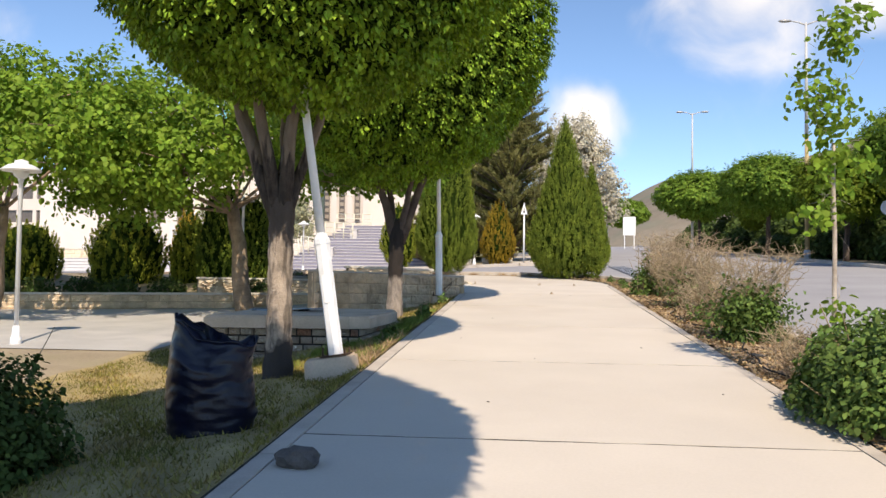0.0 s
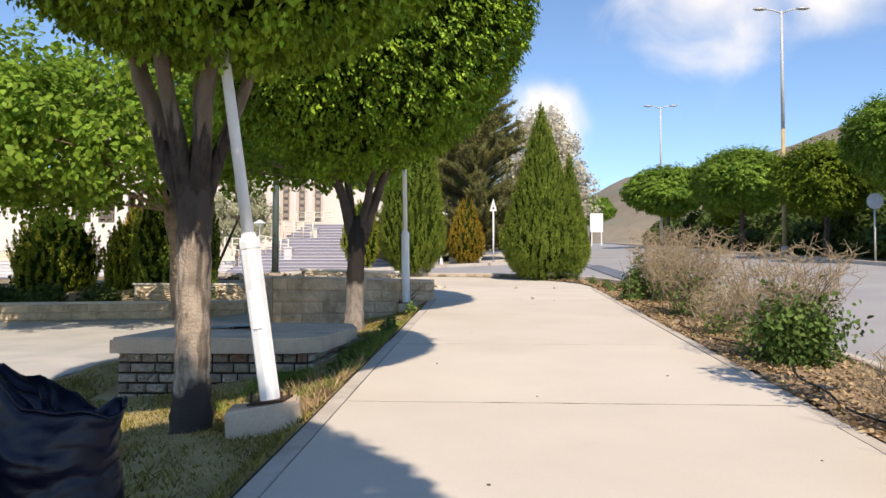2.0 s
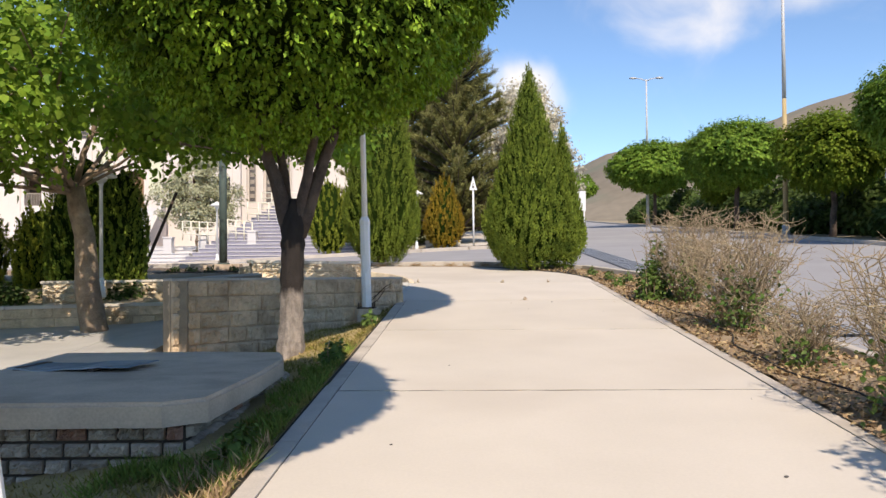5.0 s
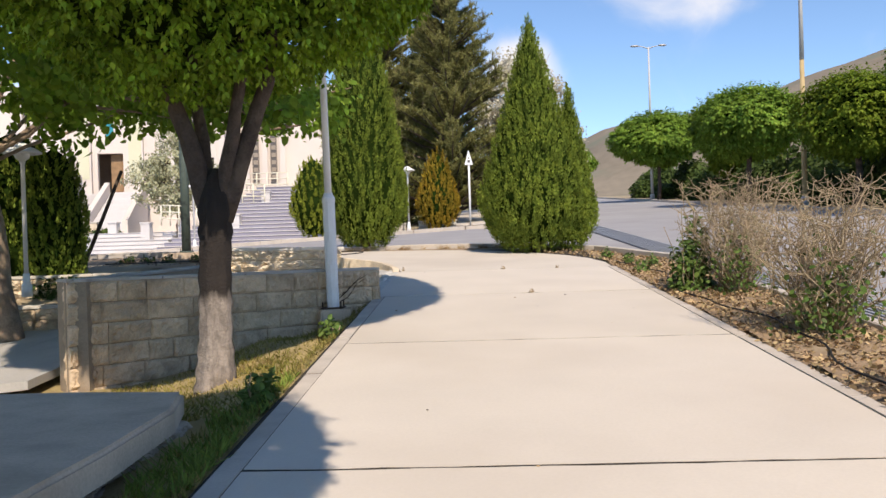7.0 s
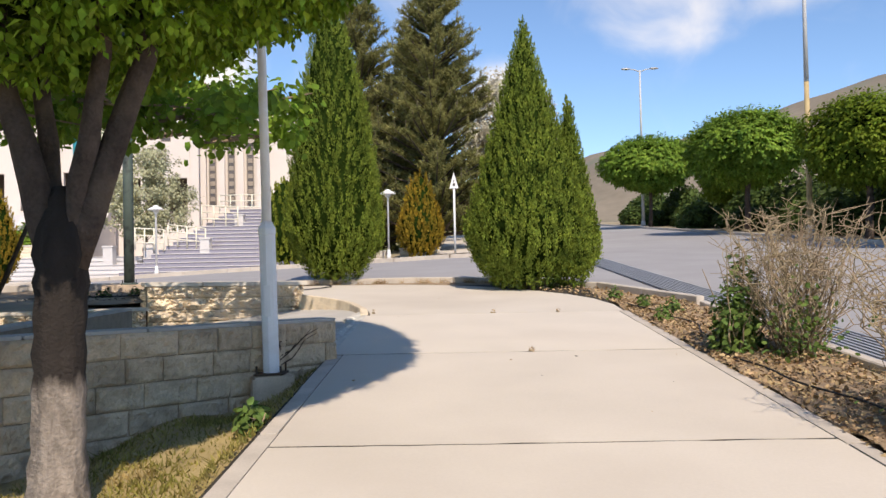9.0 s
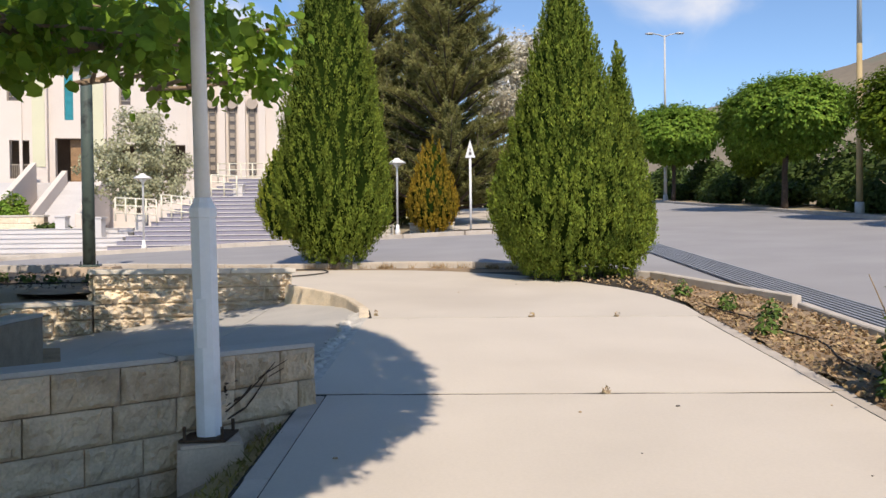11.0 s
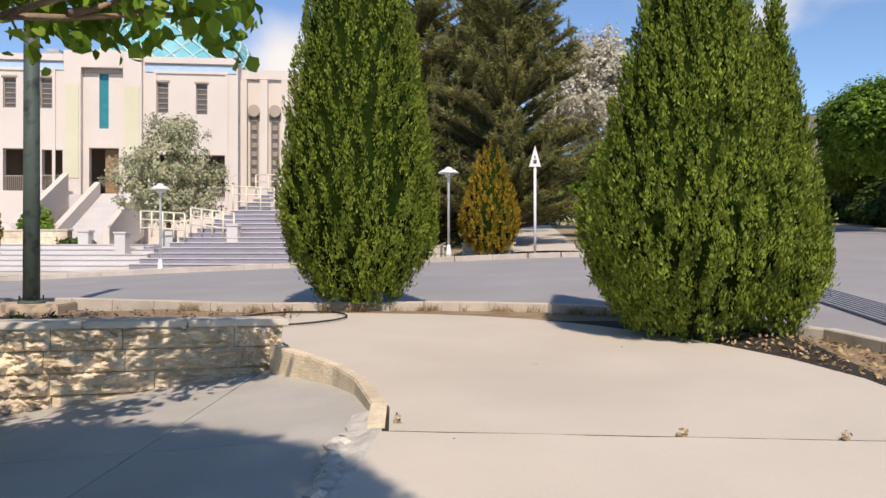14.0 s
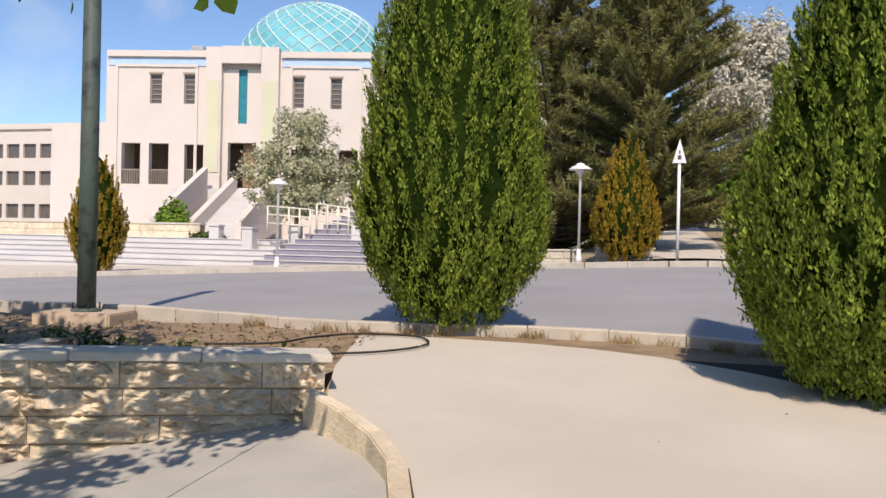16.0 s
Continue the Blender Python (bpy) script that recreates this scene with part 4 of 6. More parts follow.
           [(-4.5, -2.5, 4.6, 2.6, 1.5), (-2.2, -3.8, 4.2, 2.0, 1.1), (.3, -2.5, 4.6, 2.2, 1.2), (-3.2, .8, 6.3, 2.8, 1.7), (.4, .6, 6.6, 2.6, 1.7), (1.0, 2.4, 5.3, 2.0, 1.1), (3.3, 2.9, 4.6, .9, .4), (1.6, 4.4, 5.0, 1.3, .6), (-.8, 4.5, 5.4, 2.2, 1.2), (-6.6, -.5, 5.6, 2.4, 1.7), (-.5, -3.6, 3.7, 1.6, .8), (-1.6, -1.6, 3.5, 1.8, .9), (1.7, -1.0, 3.9, 1.5, .7), (-3.6, -1.2, 3.3, 1.8, .8), (4.2, 1.7, 4.2, .6, .25), (3.2, 1.2, 4.15, .9, .35), (2.2, .9, 4.0, .95, .4), (1.2, 3.2, 4.5, 1.0, .4), (4.8, 2.9, 4.4, .7, .25), (4.6, .2, 3.75, .8, .3), (3.4, .0, 3.8, .9, .35), (4.8, 3.5, 3.95, .55, .2), (3.6, 3.3, 4.0, .6, .22)],
           .22, 21, 40000, .118, M["plane_leaf"], "broad-leaved tree with crooked trunk and open spreading crown", spread=.6, lean=(-.5, .1))
leafy_tree("maple_tree", (-13.0, 19.0, h(-13, 19.0)), 2.8,
           [(-2.5, 0, 4.4, 2.4, 1.4), (1.2, -1.2, 4.0, 2.2, 1.2), (.5, 1.2, 5.8, 2.6, 1.5), (-3.0, 1.5, 6.4, 2.6, 1.6), (2.8, .4, 5.0, 2.0, 1.2), (-1.2, -2.2, 3.4, 1.8, .8)],
           .2, 22, 17000, .115, M["plane_leaf"], "broad-leaved tree with pale green foliage over the plaza", lean=(.3, 0))


def cone_tree(name, loc, ht, rad, n, size, mat, seed, label, tips=((0, 0, 1.0, 1.0),), belly=.28, group="conifers at the end of the pavement", power=.7, foot=.4):
    """A clipped cypress: egg-to-spire outline of upright plumes. tips: dx, dy, share of height, share of girth."""
    rng = np.random.default_rng(seed)
    t = thing(name, loc, label, "conifer", group)
    v, f = tube([(0, 0, -.1), (0, 0, ht * .12), (0, 0, ht * .5)], [rad * .13, rad * .1, rad * .05], 8, .05, seed)
    part("trunk", mesh_of("trunk", v, f, M["dark_bark"], True), M["dark_bark"], t)

    def prof(u):
        return np.where(u < belly, foot + (1 - foot) * np.sin(np.clip(u / belly, 0, 1) * math.pi / 2), np.clip(1 - np.maximum(u - belly, 0) / (1 - belly), 0, 1) ** power)

    allv, allf, cnt = [], [], 0
    for k, (dx, dy, hs, gs) in enumerate(tips):
        m = int(n * gs / sum(q[3] for q in tips))
        g = max(90, m // 95)
        grid = np.linspace(0, 1, 400)
        area = np.cumsum(prof(grid) + .06)
        u = np.interp((np.arange(g) + rng.uniform(-.3, .3, g)) / g, area / area[-1], grid)
        a = np.arange(g) * 2.39996 + rng.normal(0, .05, g)
        r = rad * gs * prof(u) * lumps(np.stack([np.cos(a) * 2, np.sin(a) * 2, u * 4], 1), seed + k, .06, 1.5) * rng.uniform(.88, 1.02, len(u))
        centre = np.stack([dx + np.cos(a) * r, dy + np.sin(a) * r, ht * .035 + u * ht * hs * .955], 1)
        pl = rng.uniform(.7, 1.3, len(u)) * (.10 + size * 1.5)
        i = rng.integers(0, len(u), m)
        s0 = rng.uniform(-1, 1, m)
        q = rng.normal(0, 1, (m, 3))
        q[:, 2] = 0
        out = np.stack([np.cos(a), np.sin(a), 0 * a], 1)[i]
        p = centre[i] + np.stack([0 * s0, 0 * s0, s0], 1) * pl[i][:, None] + q * ((.020 + size * .22) * (1 - .75 * np.maximum(s0, -.3)))[:, None] + out * (s0 * .22 * pl[i])[:, None]
        o = out + np.array((0, 0, .25))
        w = np.cross(o, np.array((0, 0, 1.0))) + rng.normal(0, .8, (m, 3))
        w /= np.linalg.norm(w, axis=1)[:, None]
        up = out * .4 + np.array((0, 0, 1.0)) + rng.normal(0, .33, (m, 3))
        up /= np.linalg.norm(up, axis=1)[:, None]
        s = (size * rng.uniform(.4, 1.0, m))[:, None]
        v = np.stack([p - up * s * .5, p + w * s * .32 + o * s * .1, p + up * s * .9, p - w * s * .32 + o * s * .1], 1).reshape(-1, 3)
        allv.append(v)
        allf.append(np.arange(4 * m).reshape(-1, 4) + cnt)
        cnt += 4 * m
        # smooth inner shell; its dark colour supplies the shade between plumes
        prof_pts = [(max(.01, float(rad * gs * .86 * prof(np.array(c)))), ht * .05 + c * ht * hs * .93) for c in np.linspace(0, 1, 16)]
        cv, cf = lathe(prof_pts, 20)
        part("inner_foliage", mesh_of("inner_foliage", [(x + dx, y + dy, z) for x, y, z in cv], cf, M["deep"], True), M["deep"], t, "solid inner foliage shell with shade in its near-black colour")
    part("foliage", quick_mesh("foliage", np.concatenate(allv), np.concatenate(allf), mat), mat, t)
    return t


cone_tree("cypress", (-3.25, 33.1, h(-3.25, 33.1) - .05), 7.2, 1.26, 180000, .054, M["cypress"], 31, "tall clipped green cypress by the street kerb", ((0, 0, 1, 1), (-.22, .2, .86, .8), (.22, .1, .8, .82)), .21, power=.60, foot=.36)
cone_tree("cypress", (1.45, 30.7, h(1.45, 30.7) - .05), 6.0, 1.45, 190000, .054, M["cypress"], 32, "broad pointed green cypress at the pavement end", ((-.08, 0, 1, .95), (.88, .1, .70, .46), (-.45, .05, .64, .62)), .22, power=.98, foot=.38)
cone_tree("cypress", (-1.75, 48.2, h(-1.75, 48.2)), 3.6, 1.0, 16000, .10, M["cypress_gold"], 33, "small golden-green cypress beside the sign post", belly=.3, power=.62)
cone_tree("cypress", (-20.65, 48.8, h(-20.65, 48.8)), 4.3, 1.05, 14000, .10, M["cypress_gold"], 34, "small yellowish cypress near the marble steps", belly=.35, power=.6)
cone_tree("cypress", (-7.6, 48.4, h(-7.6, 48.4)), 3.8, 1.15, 12000, .10, M["cypress_lime"], 35, "yellow-green cypress behind the tall cypress", belly=.4, power=.5)


def needle_tree(loc, ht, rad, seed, n, label, size=.05):
    """A pine: straight stem, whorls of rising branches, brushes of needles along their outer halves."""
    rng = np.random.default_rng(seed)
    t = thing("pine_tree", loc, label, "tree", "pines beyond the street")
    v, f = tube([(0, 0, -.2), (.1, 0, ht * .5), (0, .1, ht * .97)], [ht * .018, ht * .013, .03], 10, .05, seed)
    part("trunk", mesh_of("trunk", v, f, M["dark_bark"], True), M["dark_bark"], t)
    lines, cs, ds = [], [], []
    for k in range(380):
        u = rng.uniform(.05, .985)
        a = rng.uniform(0, 6.283)
        ln = rad * (1 - u) ** .7 * rng.uniform(.6, 1.12) + .3
        p = Vector((0, 0, ht * u))
        q = p + Vector((math.cos(a) * ln, math.sin(a) * ln, ln * (.22 + .5 * u)))
        tip = q + Vector((0, 0, .18 * ln))
        pts = [p, p.lerp(q, .5) - Vector((0, 0, .06 * ln)), q, tip]
        lines.append((pts, [.05, .04, .025, .012]))
        for w in np.linspace(.3, 1.0, max(3, int(ln / .28))):
            c = p.lerp(q, w)
            for s in (-1, 0, 1):
                e = Vector((math.cos(a + s * .9), math.sin(a + s * .9), .55)) * (.30 if s else .36) * rng.uniform(.7, 1.2)
                cs.append(c)
                ds.append(e)
        cs.append(q)
        ds.append(tip - q + Vector((0, 0, .1)))
    v, f = tubes(lines, 5)
    part("branchwork", mesh_of("branchwork", v, f, M["dark_bark"], True), M["dark_bark"], t)
    cs, ds = np.array([c[:] for c in cs]), np.array([c[:] for c in ds])
    idx = rng.integers(0, len(cs), n)
    o = cs[idx] + ds[idx] * rng.random(n)[:, None] + rng.normal(0, .035, (n, 3))
    dr = ds[idx] / np.linalg.norm(ds[idx], axis=1)[:, None] * .9 + rng.normal(0, .6, (n, 3))
    dr /= np.linalg.norm(dr, axis=1)[:, None]
    w = np.cross(dr, rng.normal(0, 1, (n, 3)))
    w /= np.linalg.norm(w, axis=1)[:, None]
    ln = (size * 3.4 * rng.uniform(.7, 1.3, n))[:, None]
    v = np.stack([o - w * size * .3, o + w * size * .3, o + dr * ln + w * size * .12, o + dr * ln - w * size * .12], 1).reshape(-1, 3)
    part("foliage", quick_mesh("foliage", v, np.arange(len(v)).reshape(-1, 4), M["pine"]), M["pine"], t)
    return t


needle_tree((-1.2, 53.5, h(-1.2, 53.5)), 13.2, 3.5, 41, 190000, "tall dark olive pine with layered branches")
needle_tree((-5.2, 56.0, h(-5.2, 56)), 14.2, 3.7, 42, 170000, "tall dark pine with a dense trunk-hiding crown")
needle_tree((-2.6, 66.0, h(-2.6, 66)), 13.0, 4.2, 43, 50000, "dark pine standing further up the walk", .07)
for k, (x, y, ht) in enumerate(((3.4, 60, 4.5), (5.0, 74, 6.5), (-7.5, 66, 6))):
    leafy_tree("street_tree", (x, y, h(x, y)), ht * .3, [(0, 0, ht * .62, ht * .36, ht * .34), (.5, .3, ht * .8, ht * .25, ht * .2), (-.6, 0, ht * .5, ht * .3, ht * .2)], .14, 50 + k, 5000, .22, M["hedge" if k else "street_leaf"], "dark green shrubby tree along the far walk", group="trees along the far walk")
leafy_tree("willow_tree", (3.5, 70.0, h(3.5, 70)), 4, [(0, 0, 7.8, 3.4, 2.8), (2.0, 0, 5.8, 2.4, 2.2), (-2.2, 0, 6.4, 2.4, 2.2), (3.2, .5, 4.2, 1.5, 1.6), (.0, 0, 10.2, 2.3, 1.6), (1.8, .3, 8.6, 1.6, 1.4)], .16, 55, 26000, .15, M["silver"], "pale silvery blossoming tree behind the conifers")
leafy_tree("blossom_tree", (-15.7, 55, 3.0), 1.0, [(0, 0, 3.4, 1.9, 1.5), (1.5, 0, 2.6, 1.3, 1.2), (-1.5, 0, 2.9, 1.3, 1.4), (.2, .3, 4.8, 1.4, .8), (0, 0, 1.8, 1.6, .9)], .12, 56, 13000, .10, M["blossom"], "white-blossoming bushy tree before the entrance")

# street trees across the road, clipped and round, with hedges under them


def street_tree(x, y, top, foot, rx, ry, mat, seed, shoots, size, label, reach=.5):
    """A clipped street tree: short trunk, a few limbs, a flat-bottomed crown between two heights."""
    b = h(x, y)
    t = thing("street_tree", (x, y, b), label, "tree", "street trees across the road")
    rng = np.random.default_rng(seed)
    v, f = tube(bend((0, 0, -.2), (.1, 0, foot - b + .3), 5, .06, rng), [.2, .17, .16, .15, .15, .14], 10, .06, seed)
    part("trunk", mesh_of("trunk", v, f, M["dark_bark"], True), M["dark_bark"], t)
    lines = []
    for k in range(6):
        a = k * 1.05 + .3
        lines.append((bend((.1, 0, foot - b - .2), (math.cos(a) * rx * .6, math.sin(a) * ry * .6, (foot + top) / 2 - b), 4, .12, rng), [.09, .08, .06, .05, .03]))
    v, f = tubes(lines, 6)
    part("branchwork", mesh_of("branchwork", v, f, M["dark_bark"], True), M["dark_bark"], t)
    c, r = (0, 0, (top + foot) / 2 - b), (rx, ry, (top - foot) / 2)
    part("inner_foliage", core_mesh("inner_foliage", c, r, M["deep"], seed, .12, .80), M["deep"], t, "solid inner foliage shell with shade in its near-black colour")
    part("crown", shoot_crown("crown", c, r, shoots, size, mat, seed, .14, reach, 7, .22), mat, t, "layered clipped foliage")
    return t


street_tree(16.9, 86.0, 13.0, 8.5, 3.9, 4.2, M["street_leaf"], 61, 3600, .20, "round flat-topped green street tree across the road")
street_tree(17.1, 62.0, 10.9, 6.9, 3.1, 4.0, M["street_leaf"], 62, 4200, .17, "wide clipped green street tree across the road")
street_tree(17.6, 48.5, 9.2, 5.6, 2.5, 3.0, M["lime_leaf"], 63, 2600, .15, "loose yellow-green street tree across the road")
street_tree(18.3, 40.0, 10.2, 5.9, 2.85, 2.9, M["street_leaf"], 64, 4200, .13, "dense round dark green street tree across the road")
street_tree(19.5, 27.0, 7.4, 4.2, 2.4, 2.6, M["street_leaf"], 65, 2400, .15, "round green street tree across the road")
street_tree(16.6, 150.0, 16.8, 12.2, 4.2, 4.2, M["street_leaf"], 66, 2000, .3, "round green street tree far up the road")
street_tree(20.5, 73.5, 9.6, 6.6, 2.6, 3.0, M["lime_leaf"], 67, 2000, .19, "green street tree set back across the road")
for k in range(22):
    y = 22 + k * 4.0
    x = 19.6 + 1.0 * math.sin(k * 2.1)
    t = thing("hedge", (x, y, h(x, y)), "dark green rounded hedge shrub across the road", "shrub", "hedge across the road")
    part("foliage", crown_mesh("foliage", (0, 0, .85), (1.5, 2.2, 1.0 + .3 * math.sin(k)), 1500, .2, M["hedge"], 100 + k, .15, .5), M["hedge"], t)
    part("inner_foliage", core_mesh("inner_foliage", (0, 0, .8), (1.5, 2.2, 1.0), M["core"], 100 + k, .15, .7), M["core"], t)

for k, (x, y, r) in enumerate(((-9.5, 80, 3.0), (-4.5, 84, 3.2), (.5, 82, 3.0), (4.5, 88, 3.4))):
    t = thing("hedge", (x, y, h(x, y)), "olive-green hedge at the end of the far walk", "shrub", "hedge at the far walk")
    part("foliage", crown_mesh("foliage", (0, 0, 1.3), (r, 1.6, 2.2), 2200, .26, M["blossom"], 180 + k, .18, .5), M["blossom"], t)
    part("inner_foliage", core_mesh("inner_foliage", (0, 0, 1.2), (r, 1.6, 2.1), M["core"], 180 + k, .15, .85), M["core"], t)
for k in range(20):
    y = 24 + k * 4.6
    x = 21.6 + 1.0 * math.sin(k * 1.7)
    t = thing("hedge", (x, y, h(x, y)), "tall dark green hedge behind the street trees", "shrub", "tall hedge across the road")
    part("foliage", crown_mesh("foliage", (0, 0, 1.5), (1.8, 2.9, 1.9 + .5 * math.sin(k * 2.3)), 2400, .22, M["hedge"], 140 + k, .15, .4), M["hedge"], t)
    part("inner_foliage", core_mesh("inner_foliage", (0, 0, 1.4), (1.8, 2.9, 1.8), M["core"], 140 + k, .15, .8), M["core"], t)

# ---- shrubs ----


def bare_shrub(loc, rad, ht, twigs, seed, label, green=0):
    rng = np.random.default_rng(seed)
    t = thing("bare_shrub", loc, label, "shrub", "dry shrubs in the roadside bed")
    lines = []
    for k in range(int(twigs * .46)):
        a, s = rng.uniform(0, 6.283), rng.random() ** .5
        p = Vector((math.cos(a) * rad * .22 * s, math.sin(a) * rad * .22 * s, -.03))
        q = Vector((math.cos(a) * rad * s, math.sin(a) * rad * s * .9, ht * rng.uniform(.55, 1.0) * (1 - .12 * s)))
        pts = bend(p, q, 5, .11 * ht, rng)
        r0 = rng.uniform(.006, .011)
        lines.append((pts, list(np.linspace(r0, r0 * .45, 6))))
        for b in (2, 3, 4, 4, 5, 5):
            e = pts[b] + Vector((rng.normal(0, .15), rng.normal(0, .15), rng.uniform(.0, .2)))
            side = bend(pts[b], e, 3, .04, rng)
            lines.append((side, list(np.linspace(r0 * .55, r0 * .25, 4))))
            e2 = side[2] + Vector((rng.normal(0, .09), rng.normal(0, .09), rng.uniform(0, .12)))
            lines.append(([side[2], side[2].lerp(e2, .5), e2], [r0 * .35, r0 * .3, r0 * .18]))
    v, f = tubes(lines, 4)
    part("twig_tangle", mesh_of("twig_tangle", v, f, M["twig"]), M["twig"], t, "tangled dry tan twigs")
    if green:
        p = rng.normal(0, 1, (green, 3)) * np.array((rad * .30, rad * .30, ht * .15)) + np.array((rad * -.1, -rad * .45, ht * .22))
        p[:, 2] = np.abs(p[:, 2])
        v, f = leaves(p, rng.normal(0, 1, p.shape) + np.array((0, 0, 1)), .045, rng)
        part("foliage", quick_mesh("foliage", v, f, M["shrub"]), M["shrub"], t, "fresh green leaves low on the twigs")
    return t


def leafy_shrub(loc, radii, n, size, seed, mat, label, category="shrub", group="", stems=30):
    rng = np.random.default_rng(seed)
    t = thing("leafy_shrub", loc, label, category, group)
    lines = []
    for k in range(stems):
        d = rng.normal(0, 1, 3) * np.array(radii) * .55
        lines.append((bend((d[0] * .2, d[1] * .2, 0), (d[0], d[1], abs(d[2]) + radii[2] * .6), 3, .05, rng), [.012, .01, .007, .004]))
    v, f = tubes(lines, 4)
    part("stem_clump", mesh_of("stem_clump", v, f, M["twig"]), M["twig"], t)
    d = on_sphere(n, rng)
    d[:, 2] = np.abs(d[:, 2])
    r = (rng.random(n) ** .35) * lumps(d, seed, .22, 2.6)
    p = d * r[:, None] * np.array(radii) * np.array((1, 1, 1.55)) + np.array((0, 0, .04))
    v, f = leaves(p, d + np.array((0, 0, .5)), size, rng, 1.4, .3, .7)
    part("foliage", quick_mesh("foliage", v, f, mat), mat, t)
    return t


def at(x, y, dz=0.0):
    return (x, y, h(x, y) + dz)


leafy_shrub(at(3.15, 7.4), (.9, 1.45, .56), 15000, .042, 71, M["shrub"], "leafy green rose shrub with a few dry shoots", group="roadside shrubs")
leafy_shrub(at(3.15, 4.6), (.7, 1.0, .5), 8000, .042, 72, M["shrub"], "leafy green rose shrub in the roadside bed", group="roadside shrubs")
bare_shrub(at(2.95, 9.2), .4, .55, 70, 73, "small bleached dry shrub by the edging")
bare_shrub(at(3.4, 13.0), .8, 1.45, 260, 74, "large dry tan shrub with dense green shoots low down", 4200)
bare_shrub(at(3.2, 15.4), .55, .75, 120, 75, "low straggly dry shrub over leaf litter", 120)
bare_shrub(at(3.45, 18.3), .85, 1.65, 300, 76, "tall bare grey-brown shrub on leaf litter", 500)
bare_shrub(at(3.6, 21.7), .8, 1.7, 280, 77, "tall bare grey-brown shrub with pruned tips", 350)
leafy_shrub(at(2.95, 21.9), (.26, .3, .5), 600, .06, 78, M["shrub"], "small green sprouting rose in the bed", group="roadside shrubs")
leafy_shrub(at(3.2, 22.3), (.26, .3, .7), 520, .07, 79, M["shrub"], "tall green rose shoots in the dry bed", group="roadside shrubs")
for k, (x, y) in enumerate(((2.9, 24.9), (3.0, 26.6), (3.3, 25.9), (2.75, 28.0))):
    leafy_shrub(at(x, y), (.14, .16, .14), 130, .045, 80 + k, M["shrub"], "small weed sprouting from dry soil", "weed", "weeds in the dry bed", 6)
leafy_shrub(at(-4.0, 5.7), (.82, .9, .58), 11500, .042, 84, M["hedge"], "dark leafy rose bush on the lawn", group="lawn shrubs")
leafy_shrub(at(-1.95, 12.3), (.16, .3, .16), 260, .05, 85, M["shrub"], "low green weeds beside the edging", "weed", "weeds by the edging", 8)
leafy_shrub(at(-1.9, 16.0), (.14, .26, .16), 240, .05, 86, M["shrub"], "low green weeds beside the edging", "weed", "weeds by the edging", 8)
leafy_shrub(at(-1.85, 19.0), (.12, .3, .12), 200, .05, 87, M["shrub"], "low green weeds beside the edging", "weed", "weeds by the edging", 8)

# shrubs in the long planter and by the wall
rng0 = random.Random(5)
for k in range(10):
    x = -21 + k * 1.35
    y = 25.4 + .22 * (x + 14) * .9 + rng0.uniform(-.2, .2)
    leafy_shrub((x, y, 1.05), (.7, .5, .34), 900, .075, 200 + k, M["hedge"], "low dark shrub in the stone planter", group="planter shrubs", stems=12)
for k, (x, y, ht, rad, m) in enumerate(((-17.5, 27.6, 2.5, 1.15, "cypress_lime"), (-13.8, 27.6, 2.8, 1.35, "cypress_lime"), (-11.6, 27.8, 2.5, .68, "cypress_lime"), (-10.1, 27.2, 3.8, 1.0, "cypress"), (-9.1, 27.0, 3.4, .62, "cypress"), (-21.6, 27.8, 2.6, 1.25, "cypress_lime"))):
    cone_tree("clipped_shrub", (x, y, 1.0), ht, rad, 15000, .085, M[m], 210 + k, "clipped rounded evergreen shrub behind the planter wall", belly=.52, power=.36, foot=.75, group="clipped evergreens behind the planter")
for k in range(9):
    x = -4.3 - k * .62
    y = 30.3 + .1 * k + rng0.uniform(-.3, .5)
    leafy_shrub(at(x, y, -.05), (.2, .2, .13), 110, .05, 230 + k, M["hedge"], "small dark weed in the soil bed", "weed", "weeds in the soil bed", 6)

# young tree in the roadside bed
leafy_tree("young_tree", at(3.22, 8.9), 2.5, [(-.1, 0, 1.9, .25, .3), (.15, .1, 2.5, .4, .4), (-.15, 0, 3.0, .4, .4), (.05, 0, .75, .2, .2), (.1, .1, 3.6, .35, .4)], .022, 91, 1000, .065, M["plane_leaf"], "slender young tree with sparse fresh leaves", bark="lime")

# weeds and crumbs on the pavement
for k, (x, y) in enumerate(((.69, 22.32), (.41, 26.28), (1.48, 26.27), (-1.62, 26.5))):
    leafy_shrub((x, y, S * y), (.035, .02, .02), 14, .016, 240 + k, M["straw"], "tiny weed growing in a pavement joint", "weed", "weeds in the joints", 4)
crumb_rng = random.Random(12)
for k in range(18):
    x, y = crumb_rng.uniform(-1.4, 2.4), crumb_rng.uniform(4, 31)
    r = crumb_rng.uniform(.007, .017)
    bm = bmesh.new()
    bmesh.ops.create_icosphere(bm, subdivisions=1, radius=r)
    for v in bm.verts:
        v.co = Vector((v.co.x * crumb_rng.uniform(.8, 1.6), v.co.y, v.co.z * .4))
    me = bpy.data.meshes.new("crumb")
    bm.to_mesh(me)
    bm.free()
    me.materials.append(M["stone_dark" if k % 3 else "straw"])
    ob = new("crumb", me)
    ob.matrix_world = pose(x, y, S * y + r * .3, 0, 0, crumb_rng.uniform(0, 180))
    tagged(ob, "small dark crumb of soil lying on the pavement", "debris", "crumbs on the pavement")

# ---- grass, litter ----
rng = np.random.default_rng(3)


def blades(n, xr, yr, hgt, keep):
    x, y = rng.uniform(*xr, n), rng.uniform(*yr, n)
    k = keep(x, y)
    x, y = x[k], y[k]
